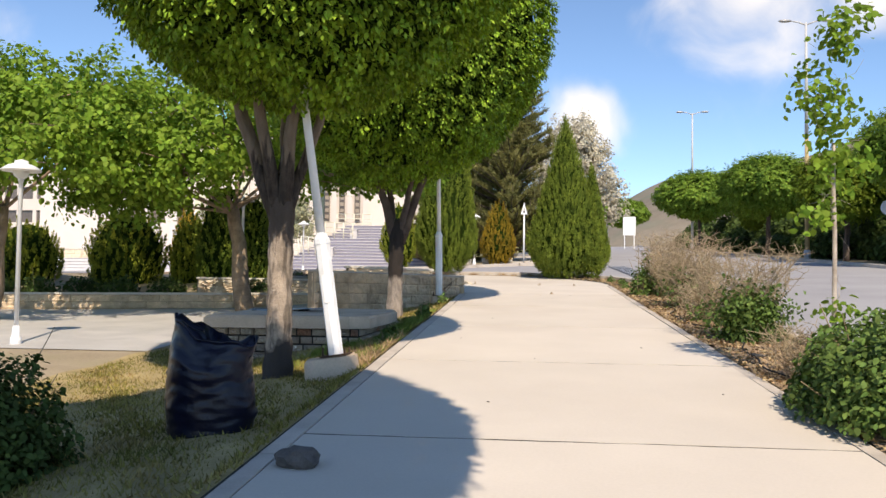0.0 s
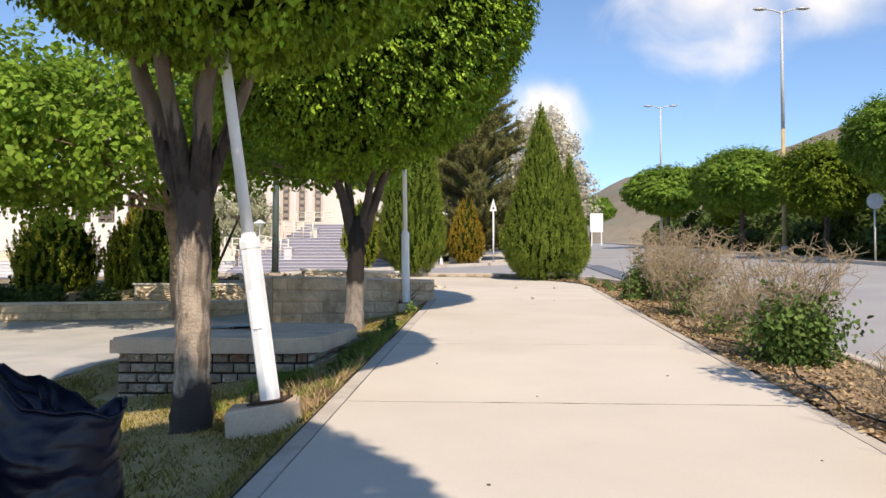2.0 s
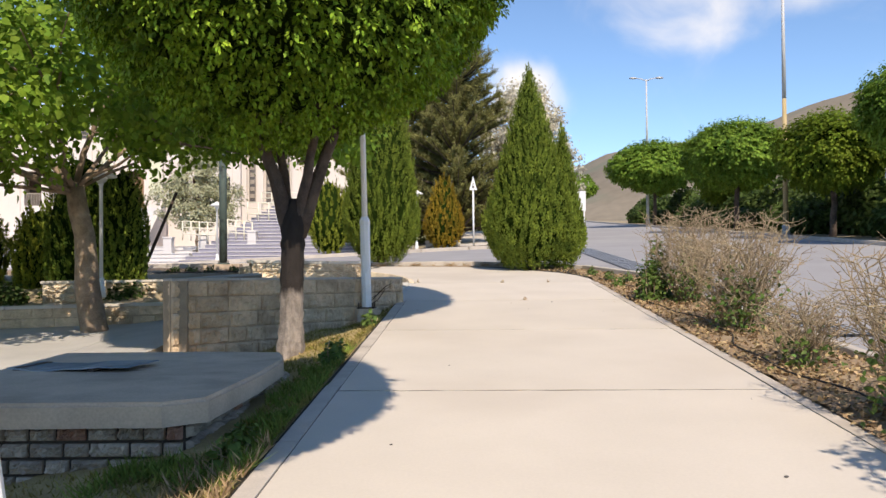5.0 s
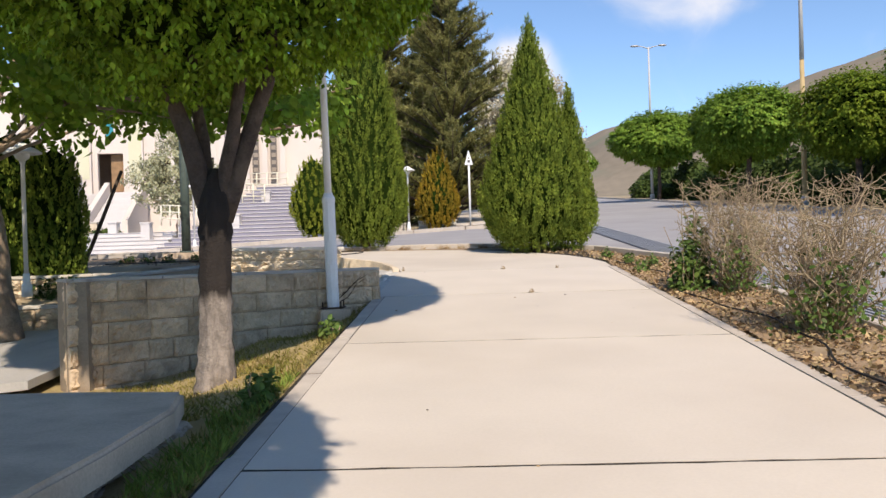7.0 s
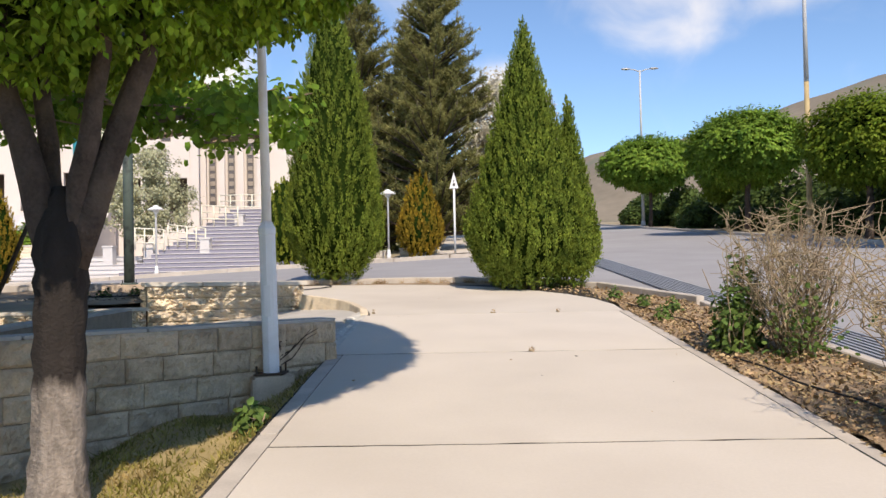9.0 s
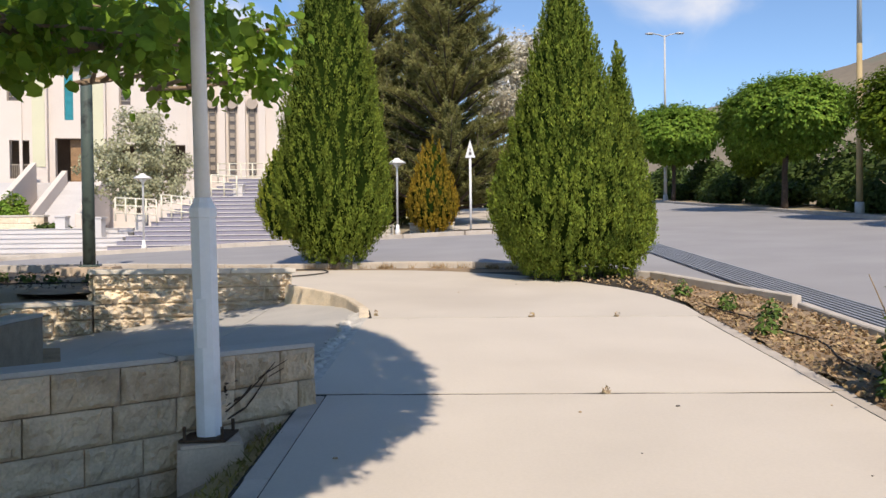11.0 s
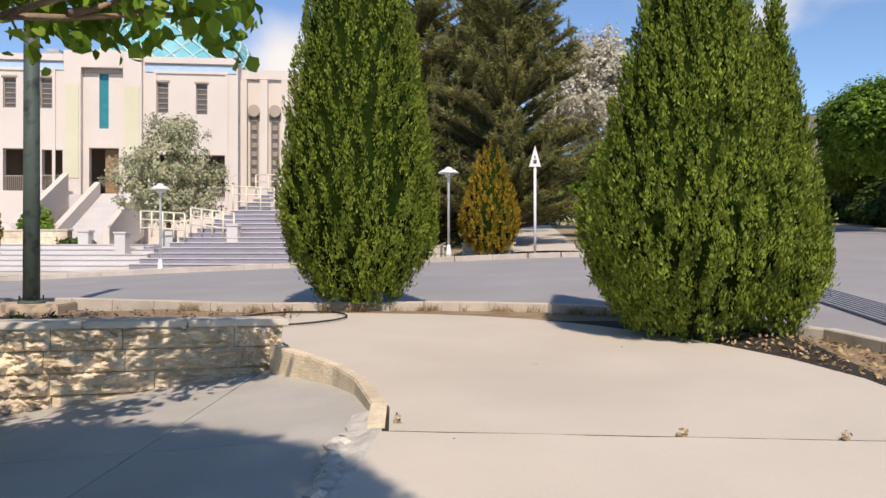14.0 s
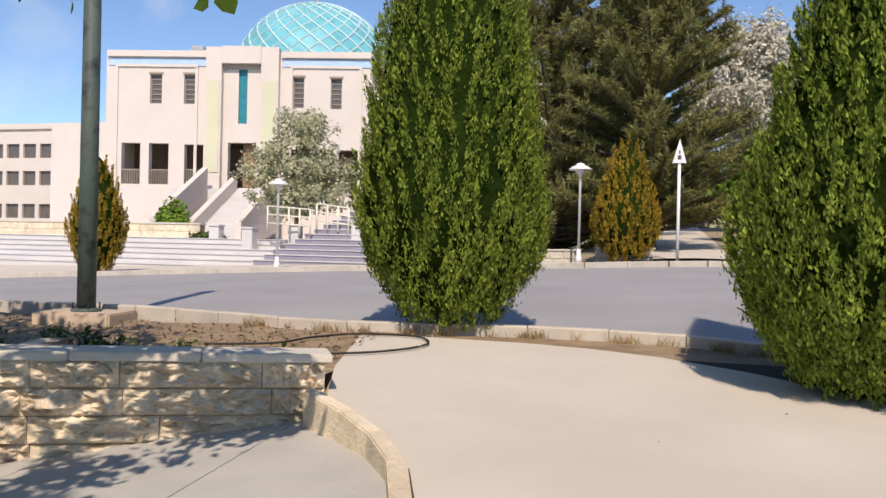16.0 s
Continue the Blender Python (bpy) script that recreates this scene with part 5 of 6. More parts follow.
    z = height(x, y) + .01
    a = rng.uniform(0, 6.283, len(x))
    w = .007 + .007 * rng.random(len(x))
    hh = hgt * rng.uniform(.4, 1.3, len(x))
    p = np.stack([x, y, z], 1)
    s = np.stack([np.cos(a) * w, np.sin(a) * w, 0 * a], 1)
    t = np.stack([rng.normal(0, .6, len(x)) * hh, rng.normal(0, .6, len(x)) * hh, hh], 1)
    return np.stack([p - s, p + s, p + t], 1).reshape(-1, 3), np.arange(3 * len(x)).reshape(-1, 3)


def on_lawn(x, y):
    inside = (x > -5.2) & (x < -2.25) & (y > 12.5) & (y < 16)
    wall = (y - 18.75) - (x + 4.8) * 1.03 > -.25
    patch = np.sin(x * 1.7 + 1) * np.sin(y * 1.3) + np.sin(x * 3.1 + y * 2.3) * .5
    return (~inside) & (~wall) & (rng.random(len(x)) < .75 + .3 * patch)


v, f = blades(90000, (-6.3, -1.74), (2.0, 21.5), .055, on_lawn)
tagged(new("grass", quick_mesh("grass", v, f, M["grass"])), "short patchy green and dry grass on the lawn strip", "grass", kind="stuff")
v, f = blades(1300, (-2.3, -1.74), (9.6, 12.5), .12, lambda x, y: rng.random(len(x)) < .8)
tagged(new("dry_grass", quick_mesh("dry_grass", v, f, M["straw"])), "longer straw-coloured grass tuft by the edging", "grass", kind="stuff")
n = 16000
p = np.stack([rng.uniform(2.62, 3.95, n), rng.uniform(3, 28, n), np.zeros(n)], 1)
p[:, 2] = height(p[:, 0], p[:, 1]) + .015 + .03 * rng.random(n)
v, f = leaves(p, np.tile(np.array((0, 0, 1.0)), (n, 1)), .035, rng, 1.5, 0, .5)
tagged(new("leaf_litter", quick_mesh("leaf_litter", v, f, M["straw"])), "scattered dry brown leaf litter on the bed", "leaf litter", kind="stuff")

kx = rng.uniform(-6.0, 2.6, 2600)
ky = np.interp(kx, [p[0] for p in NEAR], [p[1] for p in NEAR]) - .02 - .14 * rng.random(2600) ** 1.5
keep = (np.sin(kx * 5.1) + np.sin(kx * 11.7 + 1) + rng.normal(0, .5, 2600)) > .35
kx, ky = kx[keep], ky[keep]
ka, kh = rng.uniform(0, 6.283, len(kx)), rng.uniform(.04, .16, len(kx))
kp = np.stack([kx, ky, height(kx, ky) - .01], 1)
kw = np.stack([np.cos(ka) * .006, np.sin(ka) * .006, 0 * ka], 1)
kt = np.stack([rng.normal(0, .5, len(kx)) * kh, rng.normal(-.2, .4, len(kx)) * kh, kh], 1)
tagged(new("kerb_grass", quick_mesh("kerb_grass", np.stack([kp - kw, kp + kw, kp + kt], 1).reshape(-1, 3), np.arange(3 * len(kx)).reshape(-1, 3), M["straw"])), "dry straw tufts growing along the kerb", "grass", kind="stuff")
n = 1600
p = np.stack([rng.uniform(-9.5, -3.9, n), rng.uniform(29.6, 32.6, n), np.zeros(n)], 1)
p = p[p[:, 1] > 29.75 + .54 * (p[:, 0] + 3.4)]
p[:, 2] = height(p[:, 0], p[:, 1]) + .01 + .03 * rng.random(len(p))
v, f = leaves(p, np.tile(np.array((0, 0, 1.0)), (len(p), 1)), .024, rng, 2.4, 0, .4)
tagged(new("bed_litter", quick_mesh("bed_litter", v, f, M["dark_bark"])), "dark twigs and dry litter on the soil bed", "leaf litter", kind="stuff")
v, f = blades(11000, (-2.9, -1.76), (10.5, 16.6), .11, lambda x, y: on_lawn(x, y) & (np.sin(x * 6.1 + 1) + np.sin(y * 2.7) + np.sin(x * 3 + y * 5.3) > -.2))
tagged(new("lush_grass", quick_mesh("lush_grass", v, f, M["green_grass"])), "longer fresh green grass in the shade by the edging", "grass", kind="stuff")

n = 1500
p = np.stack([rng.uniform(1.2, 3.9, n), rng.uniform(28, 32, n), np.zeros(n)], 1)
p = p[(p[:, 1] < np.interp(p[:, 0], [q[0] for q in outer[::-1]], [q[1] for q in outer[::-1]]) - .05) & (p[:, 1] > np.interp(p[:, 0], [q[0] for q in rim[::-1]], [q[1] for q in rim[::-1]]) + .05)]
p[:, 2] = height(p[:, 0], p[:, 1]) + .005 + .03 * rng.random(len(p))
v, f = leaves(p, np.tile(np.array((0, 0, 1.0)), (len(p), 1)), .035, rng, 1.8, 0, .6)
tagged(new("rim_litter", quick_mesh("rim_litter", v, f, M["straw"])), "dry leaf litter on the soil by the kerb", "leaf litter", kind="stuff")

# ---- lamps, posts and signs ----


def bolts(parent, r, z, n=4, mat="rust"):
    for k in range(n):
        a = math.pi / 4 + k * math.pi / 2
        bm = bmesh.new()
        bmesh.ops.create_cone(bm, segments=6, radius1=.012, radius2=.012, depth=.12, cap_ends=True, matrix=Matrix.Translation((r * math.cos(a), r * math.sin(a), z + .04)))
        part("bolt", bm, M[mat], parent)


def white_pole(loc, lean_to, label, plinth, cuff):
    """A white lamp column: octagonal lower sleeve, slimmer shaft, base plate with bolts on a concrete plinth."""
    t = thing("lamp_column", loc, label, "lamp post", "white lamp columns")
    up = Vector(lean_to)
    q = Vector((0, 0, 1)).rotation_difference(up.normalized()).to_matrix().to_4x4()
    ln = up.length
    for name, prof, sides in (("base_sleeve", [(.088, 0), (.088, cuff), (.094, cuff + .01), (.094, cuff + .07), (.07, cuff + .11), (.062, cuff + .14)], 8), ("shaft", [(.052, cuff + .08), (.047, ln), (.045, ln + .02)], 16),
                              ("lamp_socket", [(.055, ln), (.06, ln + .05), (.10, ln + .09), (.11, ln + .13), (.11, ln + .17)], 14)):
        v, f = lathe(prof, sides)
        me = mesh_of(name, v, f, M["white"], sides > 10)
        me.transform(q)
        part(name, me, M["white"], t)
    part("base_plate", boxes((-.16, .16, -.16, .16, 0, .018), bevel=.003), M["rust"], t, "rusty base plate").matrix_local = q
    part("service_door", boxes((-.035, .035, -.092, -.084, .62, .95), bevel=.003), M["white"], t).matrix_local = q
    bolts(t, .18, 0)
    bm = bmesh.new()
    bmesh.ops.create_cube(bm, size=1, matrix=Matrix.LocRotScale((plinth[3], 0, -.3), None, (plinth[0], plinth[1], .6)))
    for v in bm.verts:
        if v.co.z < -.3:
            v.co.x *= 1.12
            v.co.y *= 1.1
    bmesh.ops.bevel(bm, geom=bm.edges[:], offset=.02, segments=2, affect="EDGES")
    pl = tagged(part("plinth", bm, M["rough_concrete"], None), "rough concrete plinth under a lamp column", "plinth")
    pl.matrix_world = pose(loc[0], loc[1], loc[2] - .004, 0, 0, plinth[2]) @ q
    return t


white_pole((-2.10, 9.56, .665), (-.45, .03, 3.02), "white lamp column leaning out of plumb on a concrete base", (.60, .50, 12, -.06), 1.30)
white_pole((-2.19, 21.2, 1.20), (-.06, .03, 3.72), "straight white lamp column beside the retaining wall", (.42, .42, 20, .0), 1.49)


def garden_lamp(loc, ht, label):
    t = thing("garden_lamp", loc, label, "lamp", "white garden lamps")
    turned("base", [(.10, -.1), (.10, .12), (.075, .16), (.06, .35)], M["white"], t)
    turned("post", [(.042, .3), (.04, ht - .42), (.055, ht - .40), (.055, ht - .34)], M["white"], t)
    turned("lamp_glass", [(.06, ht - .36), (.13, ht - .30), (.15, ht - .2), (.12, ht - .16)], M["lamp_glass"], t, label="frosted lamp glass")
    turned("shade", [(.35, ht - .22), (.36, ht - .20), (.23, ht - .11), (.13, ht - .08), (.12, ht - .03), (.05, ht - .01), (.03, ht)], M["white"], t, label="round tiered white shade")
    return t


garden_lamp(at(-9.35, 14.6), 3.45, "white garden lamp with round shade on the lawn")
garden_lamp(at(-8.9, 25.4, .35), 2.9, "white garden lamp with round shade by the planter")
garden_lamp(at(-13.5, 48.9, .02), 3.05, "white garden lamp with round shade by the steps")
garden_lamp(at(-3.12, 48.0, .05), 2.95, "white garden lamp beside the golden cypress")


def street_lamp(loc, ht, label, arms=2, gold=0):
    t = thing("street_lamp", loc, label, "street lamp", "tall street lamps along the road")
    turned("base", [(.2, -.1), (.2, .5), (.14, .55)], M["pole"], t)
    cut = gold or ht * .4
    turned("lower_mast", [(.14, .5), (.115, cut)], M["pole_gold" if gold else "pole"], t)
    turned("mast", [(.115, cut), (.07, ht)], M["pole"], t)
    for s in (-1, 1)[:arms]:
        v, f = tube([(0, 0, ht - .15), (s * .5, 0, ht + .05), (s * 1.0, 0, ht + .12)], [.05, .045, .04], 8)
        a = part("arm", mesh_of("arm", v, f, M["pole"], True), M["pole"], t)
        bm = bmesh.new()
        bmesh.ops.create_uvsphere(bm, u_segments=12, v_segments=8, radius=1, matrix=Matrix.LocRotScale((s * 1.25, 0, ht + .13), None, (.42, .17, .10)))
        part("lamp_head", bm, M["steel"], a, "grey lamp head", smooth=True)
    return t


street_lamp(at(16.9, 52.8), 14.6, "tall grey road lamp with yellow lower mast", gold=7.5)
street_lamp(at(16.4, 86.5), 14.0, "tall grey two-armed road lamp")
street_lamp(at(13.6, 150.0), 13.0, "tall grey two-armed road lamp far up the road")

pl = tagged(part("plinth", boxes((-.55, .55, -.4, .4, -.4, 0), bevel=.02), M["rough_concrete"], None), "weathered concrete plinth under the green lamp post", "plinth")
pl.matrix_world = pose(-8.2, 32.5, 1.98, 0, 0, 8)
t = thing("flood_post", (-8.2, 32.5, 1.98), "patched dark green steel lamp post with bolted foot", "lamp post")
turned("foot", [(.2, 0), (.2, .03), (.125, .05)], M["green_post"], t)
turned("post", [(.125, .03), (.12, 2.0), (.11, 6.3)], M["green_post"], t)
bolts(t, .17, .02, 4, "rubber")
part("lamp_head", boxes((-.12, .12, -.5, .1, 6.2, 6.35), bevel=.03), M["green_post"], t)

t = thing("warning_sign", at(-.27, 47.3, .02), "white sign post with a narrow triangular plate", "sign")
turned("post", [(.045, -.1), (.045, 2.82)], M["white"], t)
bm = bmesh.new()
tri = [bm.verts.new(p) for p in ((-.19, -.05, 2.78), (.19, -.05, 2.78), (.0, -.05, 3.47))]
bm.faces.new(tri)
r = bmesh.ops.extrude_face_region(bm, geom=bm.faces[:])
for v in r["geom"]:
    if isinstance(v, bmesh.types.BMVert):
        v.co.y -= .02
bmesh.ops.recalc_face_normals(bm, faces=bm.faces)
plate = part("plate", bm, M["white"], t, "white triangular plate with worn dark marks")
part("mark", boxes((-.05, .05, -.078, -.071, 2.88, 3.0), (-.02, .02, -.078, -.071, 3.04, 3.14)), M["stone_dark"], plate)

PY = list(np.linspace(48.6, 90, 30))
structure("far_walk", strip_mesh("far_walk", [(-1.0, y) for y in PY], [(1.35, y) for y in PY], .02, .02, M["slab"], 2), "pale paved walk leading away under the pines", "pavement")
for xa, xb in ((-4.7, -3.4), (-2.75, -.95), (1.4, 3.0)):
    stone_wall("wall_bed_edge", (xa, 49.35), (xb, 49.45), lambda x, y: h(x, y), h((xa + xb) / 2, 49.4) + .34, h((xa + xb) / 2, 49.4) + .36, .26, .8, .22, M["cap"], "low pale stone edging round the conifer beds", rough=.04, cap=.06, seed=int(40 + xa))

t = thing("leaning_stake", (-9.1, 28.0, 1.0), "thin leaning wooden stake in the planter", "stake")
v, f = tube([(-.3, 0, 0), (.3, 0, 1.2), (1.0, .1, 2.9)], [.05, .045, .035], 8, .08)
part("stake", mesh_of("stake", v, f, M["dark_bark"], True), M["dark_bark"], t)

# road sign and notice boards across the road
t = thing("road_sign", at(16.5, 40.2), "grey round-topped road sign on a thin post", "sign")
turned("post", [(.04, -.1), (.04, 2.6)], M["pole"], t)
bm = bmesh.new()
bmesh.ops.create_cone(bm, segments=20, radius1=.36, radius2=.36, depth=.03, cap_ends=True, matrix=pose(0, -.05, 2.7, 90))
part("plate", bm, M["steel"], t, "round grey plate seen from behind")
t = thing("notice_board", at(12.6, 108.0, .0), "white notice board on two legs far up the road", "sign")
part("panel", boxes((-.8, .8, -.06, .06, 1.6, 4.0), bevel=.02), M["white"], t)
for s in (-.6, .6):
    part("leg", boxes((s - .06, s + .06, -.05, .05, -.1, 1.6)), M["white"], t)

# ---- bag, stone, hose, grating ----
t = thing("rubbish_bag", at(-2.54, 6.88, -.05), "large full navy-black plastic rubbish bag on the lawn", "rubbish bag")
verts, faces = [], []
NB, NR = 46, 36
for i in range(NR + 1):
    u = i / NR
    for k in range(NB):
        a = 2 * math.pi * k / NB
        c, s = math.cos(a), math.sin(a)
        rx = .345 + .03 * math.sin(u * 5) - .05 * max(0, u - .75) * 4 * .6
        ry = .30 - .10 * max(0, u - .7) * 2.5
        wr = 1 + .04 * noise.noise(Vector((c * 2, s * 2, u * 9))) + .03 * noise.noise(Vector((c * 3.5, s * 3.5, u * 17))) + .020 * math.sin(u * 62 + 9 * noise.noise(Vector((c * 2.5, s * 2.5, u * 4)))) * (.3 + abs(noise.noise(Vector((c * 1.5, s * 1.5, u * 6)))) * 1.6) + .025 * noise.noise(Vector((c * 8, s * 8, u * 34)))
        top = .84 + .18 * max(0, -c) + .10 * noise.noise(Vector((c * 1.5, s * 1.5, 2.2)))
        z = u * top
        flare = .10 * max(0, c) * max(0, u - .72) * 3.4
        verts.append(((rx * wr + flare) * c - .06 * u * (1 - c) * .3, ry * wr * s, z - .02))
for i in range(NR):
    for k in range(NB):
        a, b = i * NB + k, i * NB + (k + 1) % NB
        faces.append((a, b, b + NB, a + NB))
last = NR * NB
n0 = len(verts)
for ring, (sc, dz) in enumerate(((.86, .015), (.6, -.07), (.25, -.12))):
    for k in range(NB):
        x, y, z = verts[last + k]
        nz = .05 * noise.noise(Vector((x * 9, y * 9, ring)))
        verts.append((x * sc, y * sc, z + dz + nz))
rows = [last, n0, n0 + NB, n0 + 2 * NB]
for a0, b0 in zip(rows, rows[1:]):
    for k in range(NB):
        faces.append((a0 + k, a0 + (k + 1) % NB, b0 + (k + 1) % NB, b0 + k))
faces.append(tuple(rows[-1] + k for k in range(NB)))
faces.append(tuple(range(NB))[::-1])
part("bag_body", mesh_of("bag_body", verts, faces, M["bag"], True), M["bag"], t)
rim_line = [Vector(verts[last + k % NB]) + Vector((0, 0, .004)) for k in range(NB + 1)]
v, f = tube(rim_line, [.011 + .005 * math.sin(k * 1.9) for k in range(NB + 1)], 8, .15, 4)
part("rolled_rim", mesh_of("rolled_rim", v, f, M["bag"], True), M["bag"], t, "crumpled rolled rim of the open bag")

bm = bmesh.new()
bmesh.ops.create_icosphere(bm, subdivisions=3, radius=1)
for v in bm.verts:
    k = 1 + .3 * noise.noise(v.co * 1.6) + .12 * noise.noise(v.co * 4)
    v.co = Vector((v.co.x * .155, v.co.y * .10, v.co.z * .085)) * k
    v.co.z = max(v.co.z, -.055)
rock = new("field_stone", bpy.data.meshes.new("field_stone"))
bm.to_mesh(rock.data)
bm.free()
rock.data.materials.append(M["stone_dark"])
rock.matrix_world = pose(-1.36, 5.42, S * 5.42 + .05)
tagged(rock, "dark rough field stone lying on the pavement edge", "stone")

drain = thing("drain_grating", (0, 0, 0), "dark steel drain grating along the road edge", "grating", kind="structure")
for k in range(9):
    x = 4.32 + k * .105
    ys = np.linspace(18, 46, 15)
    v, f = [], []
    for y in ys:
        z = h(x, y) - .045
        v += [(x, y, z), (x + .05, y, z), (x + .05, y, z - .05), (x, y, z - .05)]
    for i in range(len(ys) - 1):
        for q in range(4):
            a, b = i * 4 + q, i * 4 + (q + 1) % 4
            f.append((a, b, b + 4, a + 4))
    part("slat", mesh_of("slat", v, f, M["steel"]), M["steel"], drain)
me = strip_mesh("trough", [(4.26, y) for y in np.linspace(18, 46, 15)], [(5.25, y) for y in np.linspace(18, 46, 15)], -.082, -.082, M["grate"], 1)
part("trough", me, M["grate"], drain)

for k, pts in enumerate(([(-5.6, 31.2), (-4.88, 31.5), (-4.62, 32.0), (-4.2, 32.4), (-3.5, 32.45), (-3.2, 32.1), (-3.25, 31.7), (-3.6, 31.3), (-4.08, 31.04)], [(-9.5, 30.2), (-7.4, 30.5), (-5.9, 30.3), (-4.6, 30.1)])):
    line = []
    P = [Vector((x, y, S * y + .03)) for x, y in pts]
    P = [P[0]] + P + [P[-1]]
    for a, b, c, d in zip(P, P[1:], P[2:], P[3:]):
        for q in range(6):
            u = q / 6
            line.append(.5 * (2 * b + (c - a) * u + (2 * a - 5 * b + 4 * c - d) * u * u + (3 * b - a - 3 * c + d) * u ** 3))
    v, f = tube(line, [.013] * len(line), 6)
    ob = new("garden_hose", mesh_of("garden_hose", v, f, M["rubber"], True))
    tagged(ob, "black rubber garden hose lying on the ground", "hose")

line = [Vector((2.98 + .16 * math.sin(y * 1.1) + .05 * math.sin(y * 3.7), y, h(2.98, y) + .05)) for y in np.linspace(5, 27, 90)]
v, f = tube(line, [.011] * len(line), 6)
tagged(new("drip_hose", mesh_of("drip_hose", v, f, M["rubber"], True)), "thin black drip hose along the planting bed", "hose")
t = thing("metal_sheet", (-4.05, 14.55, 1.0), "blue-grey metal sheet lying bent on the concrete platform", "metal sheet", rz=-8)
bm = bmesh.new()
grid = [[bm.verts.new((x, y, .035 + .02 * math.sin(x * 4) + .03 * max(0, x - .3) + .012 * noise.noise(Vector((x * 5, y * 6, 0))))) for x in np.linspace(-.75, .55, 14)] for y in np.linspace(-.28, .28, 7)]
for ra, rb in zip(grid, grid[1:]):
    for k in range(13):
        bm.faces.new((ra[k], ra[k + 1], rb[k + 1], rb[k]))
r = bmesh.ops.extrude_face_region(bm, geom=bm.faces[:])
for v in r["geom"]:
    if isinstance(v, bmesh.types.BMVert):
        v.co.z -= .012
bmesh.ops.recalc_face_normals(bm, faces=bm.faces)
part("sheet", bm, M["sheet"], t)
for xa in (-.7, .1):
    part("batten", boxes((xa, xa + .08, -.26, .26, 0, .028), bevel=.004), M["dark_bark"], t, "wooden batten under the sheet")

t = thing("dry_branch", (-1.95, 21.75, S * 21.75 + .02), "dry broken twigs beside the lamp plinth", "twigs")
rg = np.random.default_rng(9)
for k in range(14):
    v, f = tube(bend((-.2, -.3, .02 * k), (rg.uniform(-.5, .25), rg.uniform(-.2, .5), rg.uniform(.05, .5)), 4, .05, rg), [.009, .008, .006, .005, .003], 5)
    part("twig", mesh_of("twig", v, f, M["rust"]), M["rust"], t)

# ---- steps, rails and the domed hall ----
FY = 66.0
BASE = 2.7
steps = thing("steps", (0, 0, 0), "broad flight of pale marble steps with grey risers", "stairs", kind="structure")
for k in range(17):
    x0, y0, z0 = -15.0 + .17 * k, 50.0 + k * .5, 2.12 + k * .2
    part("step", boxes((x0, -4.9, y0, y0 + .7, z0 - .5, z0 + .16)), M["riser"], steps, "grey stone riser")
    part("tread", boxes((x0 - .03, -4.87, y0 - .04, y0 + .5, z0 + .163, z0 + .2), bevel=.006), M["marble"], steps, "pale marble tread")
for k in range(6):
    y0, z0 = 50.0 + k * .55, 1.86 + k * .2
    part("step", boxes((-60, -15.05, y0, y0 + .8, z0 - .5, z0 + .165)), M["marble"], steps)
    part("tread", boxes((-60, -15.05, y0 - .04, y0 + .55, z0 + .168, z0 + .2), bevel=.006), M["marble"], steps)
structure("terrace", mesh_of("terrace", [(-60, 53.2, 3.06), (-13.9, 53.2, 3.06), (-12.2, FY + 9, 3.2), (-60, FY + 9, 3.2)], [(0, 1, 2, 3)], M["marble"]), "pale paved terrace before the hall", "pavement")
structure("upper_terrace", mesh_of("upper_terrace", [(-12.4, 58.5, 5.5), (-4.9, 58.5, 5.5), (-4.9, FY + 9, 5.5), (-12.4, FY + 9, 5.5)], [(0, 1, 2, 3)], M["marble"]), "pale paved upper terrace at the top of the steps", "pavement")
structure("forecourt", mesh_of("forecourt", [(-60, 48.45, 1.31), (-30, 48.45, 1.31), (-13, 48.2, 2.13), (-4.4, 47.5, 2.52), (-5.2, 57.0, 2.3), (-17, 57.0, 2.02), (-30, 57.0, 1.72), (-60, 57.0, 1.72)], [(0, 1, 6, 7), (1, 2, 5, 6), (2, 3, 4, 5)], M["slab"]), "pale paved forecourt strip at the foot of the steps", "pavement")
stone_wall("wall_terrace", (-40, 53.9), (-19.6, 53.9), lambda x, y: 3.0, 3.7, 3.7, .3, .9, .4, M["stone"], "low cream stone planter wall on the terrace", rough=.05, cap=.08, seed=8)


def railing(a, b, label, n=4):
    t = thing("railing", a, label, "railing", "cream pipe railings by the steps")
    d = Vector(b) - Vector(a)
    for k in range(n + 1):
        p = d * (k / n)
        v, f = tube([p, p + Vector((0, 0, 1.0))], [.035, .035], 8)
        part("post", mesh_of("post", v, f, M["cream_paint"], True), M["cream_paint"], t)
    for z in (.35, .68, 1.0):
        v, f = tube([Vector((0, 0, z)), d + Vector((0, 0, z))], [.028, .028], 8)
        part("rail", mesh_of("rail", v, f, M["cream_paint"], True), M["cream_paint"], t)
    return t


railing((-15.5, 52.0, 3.35), (-13.8, 52.2, 3.25), "cream painted pipe railing beside the marble steps")
railing((-13.8, 52.8, 3.5), (-12.1, 53.0, 3.3), "cream painted pipe railing beside the marble steps")
railing((-13.0, 55.4, 4.55), (-11.3, 55.8, 4.5), "cream painted pipe railing on the stair landing", 3)
railing((-12.9, 58.2, 5.3), (-10.6, 58.3, 5.3), "cream painted pipe railing on the stair landing", 4)
for x, y, z in ((-12.0, 52.7, 3.2), (-14.6, 52.6, 3.05), (-11.3, 56.2, 4.5), (-16.2, 51.9, 2.9), (-18.4, 53.2, 3.0)):
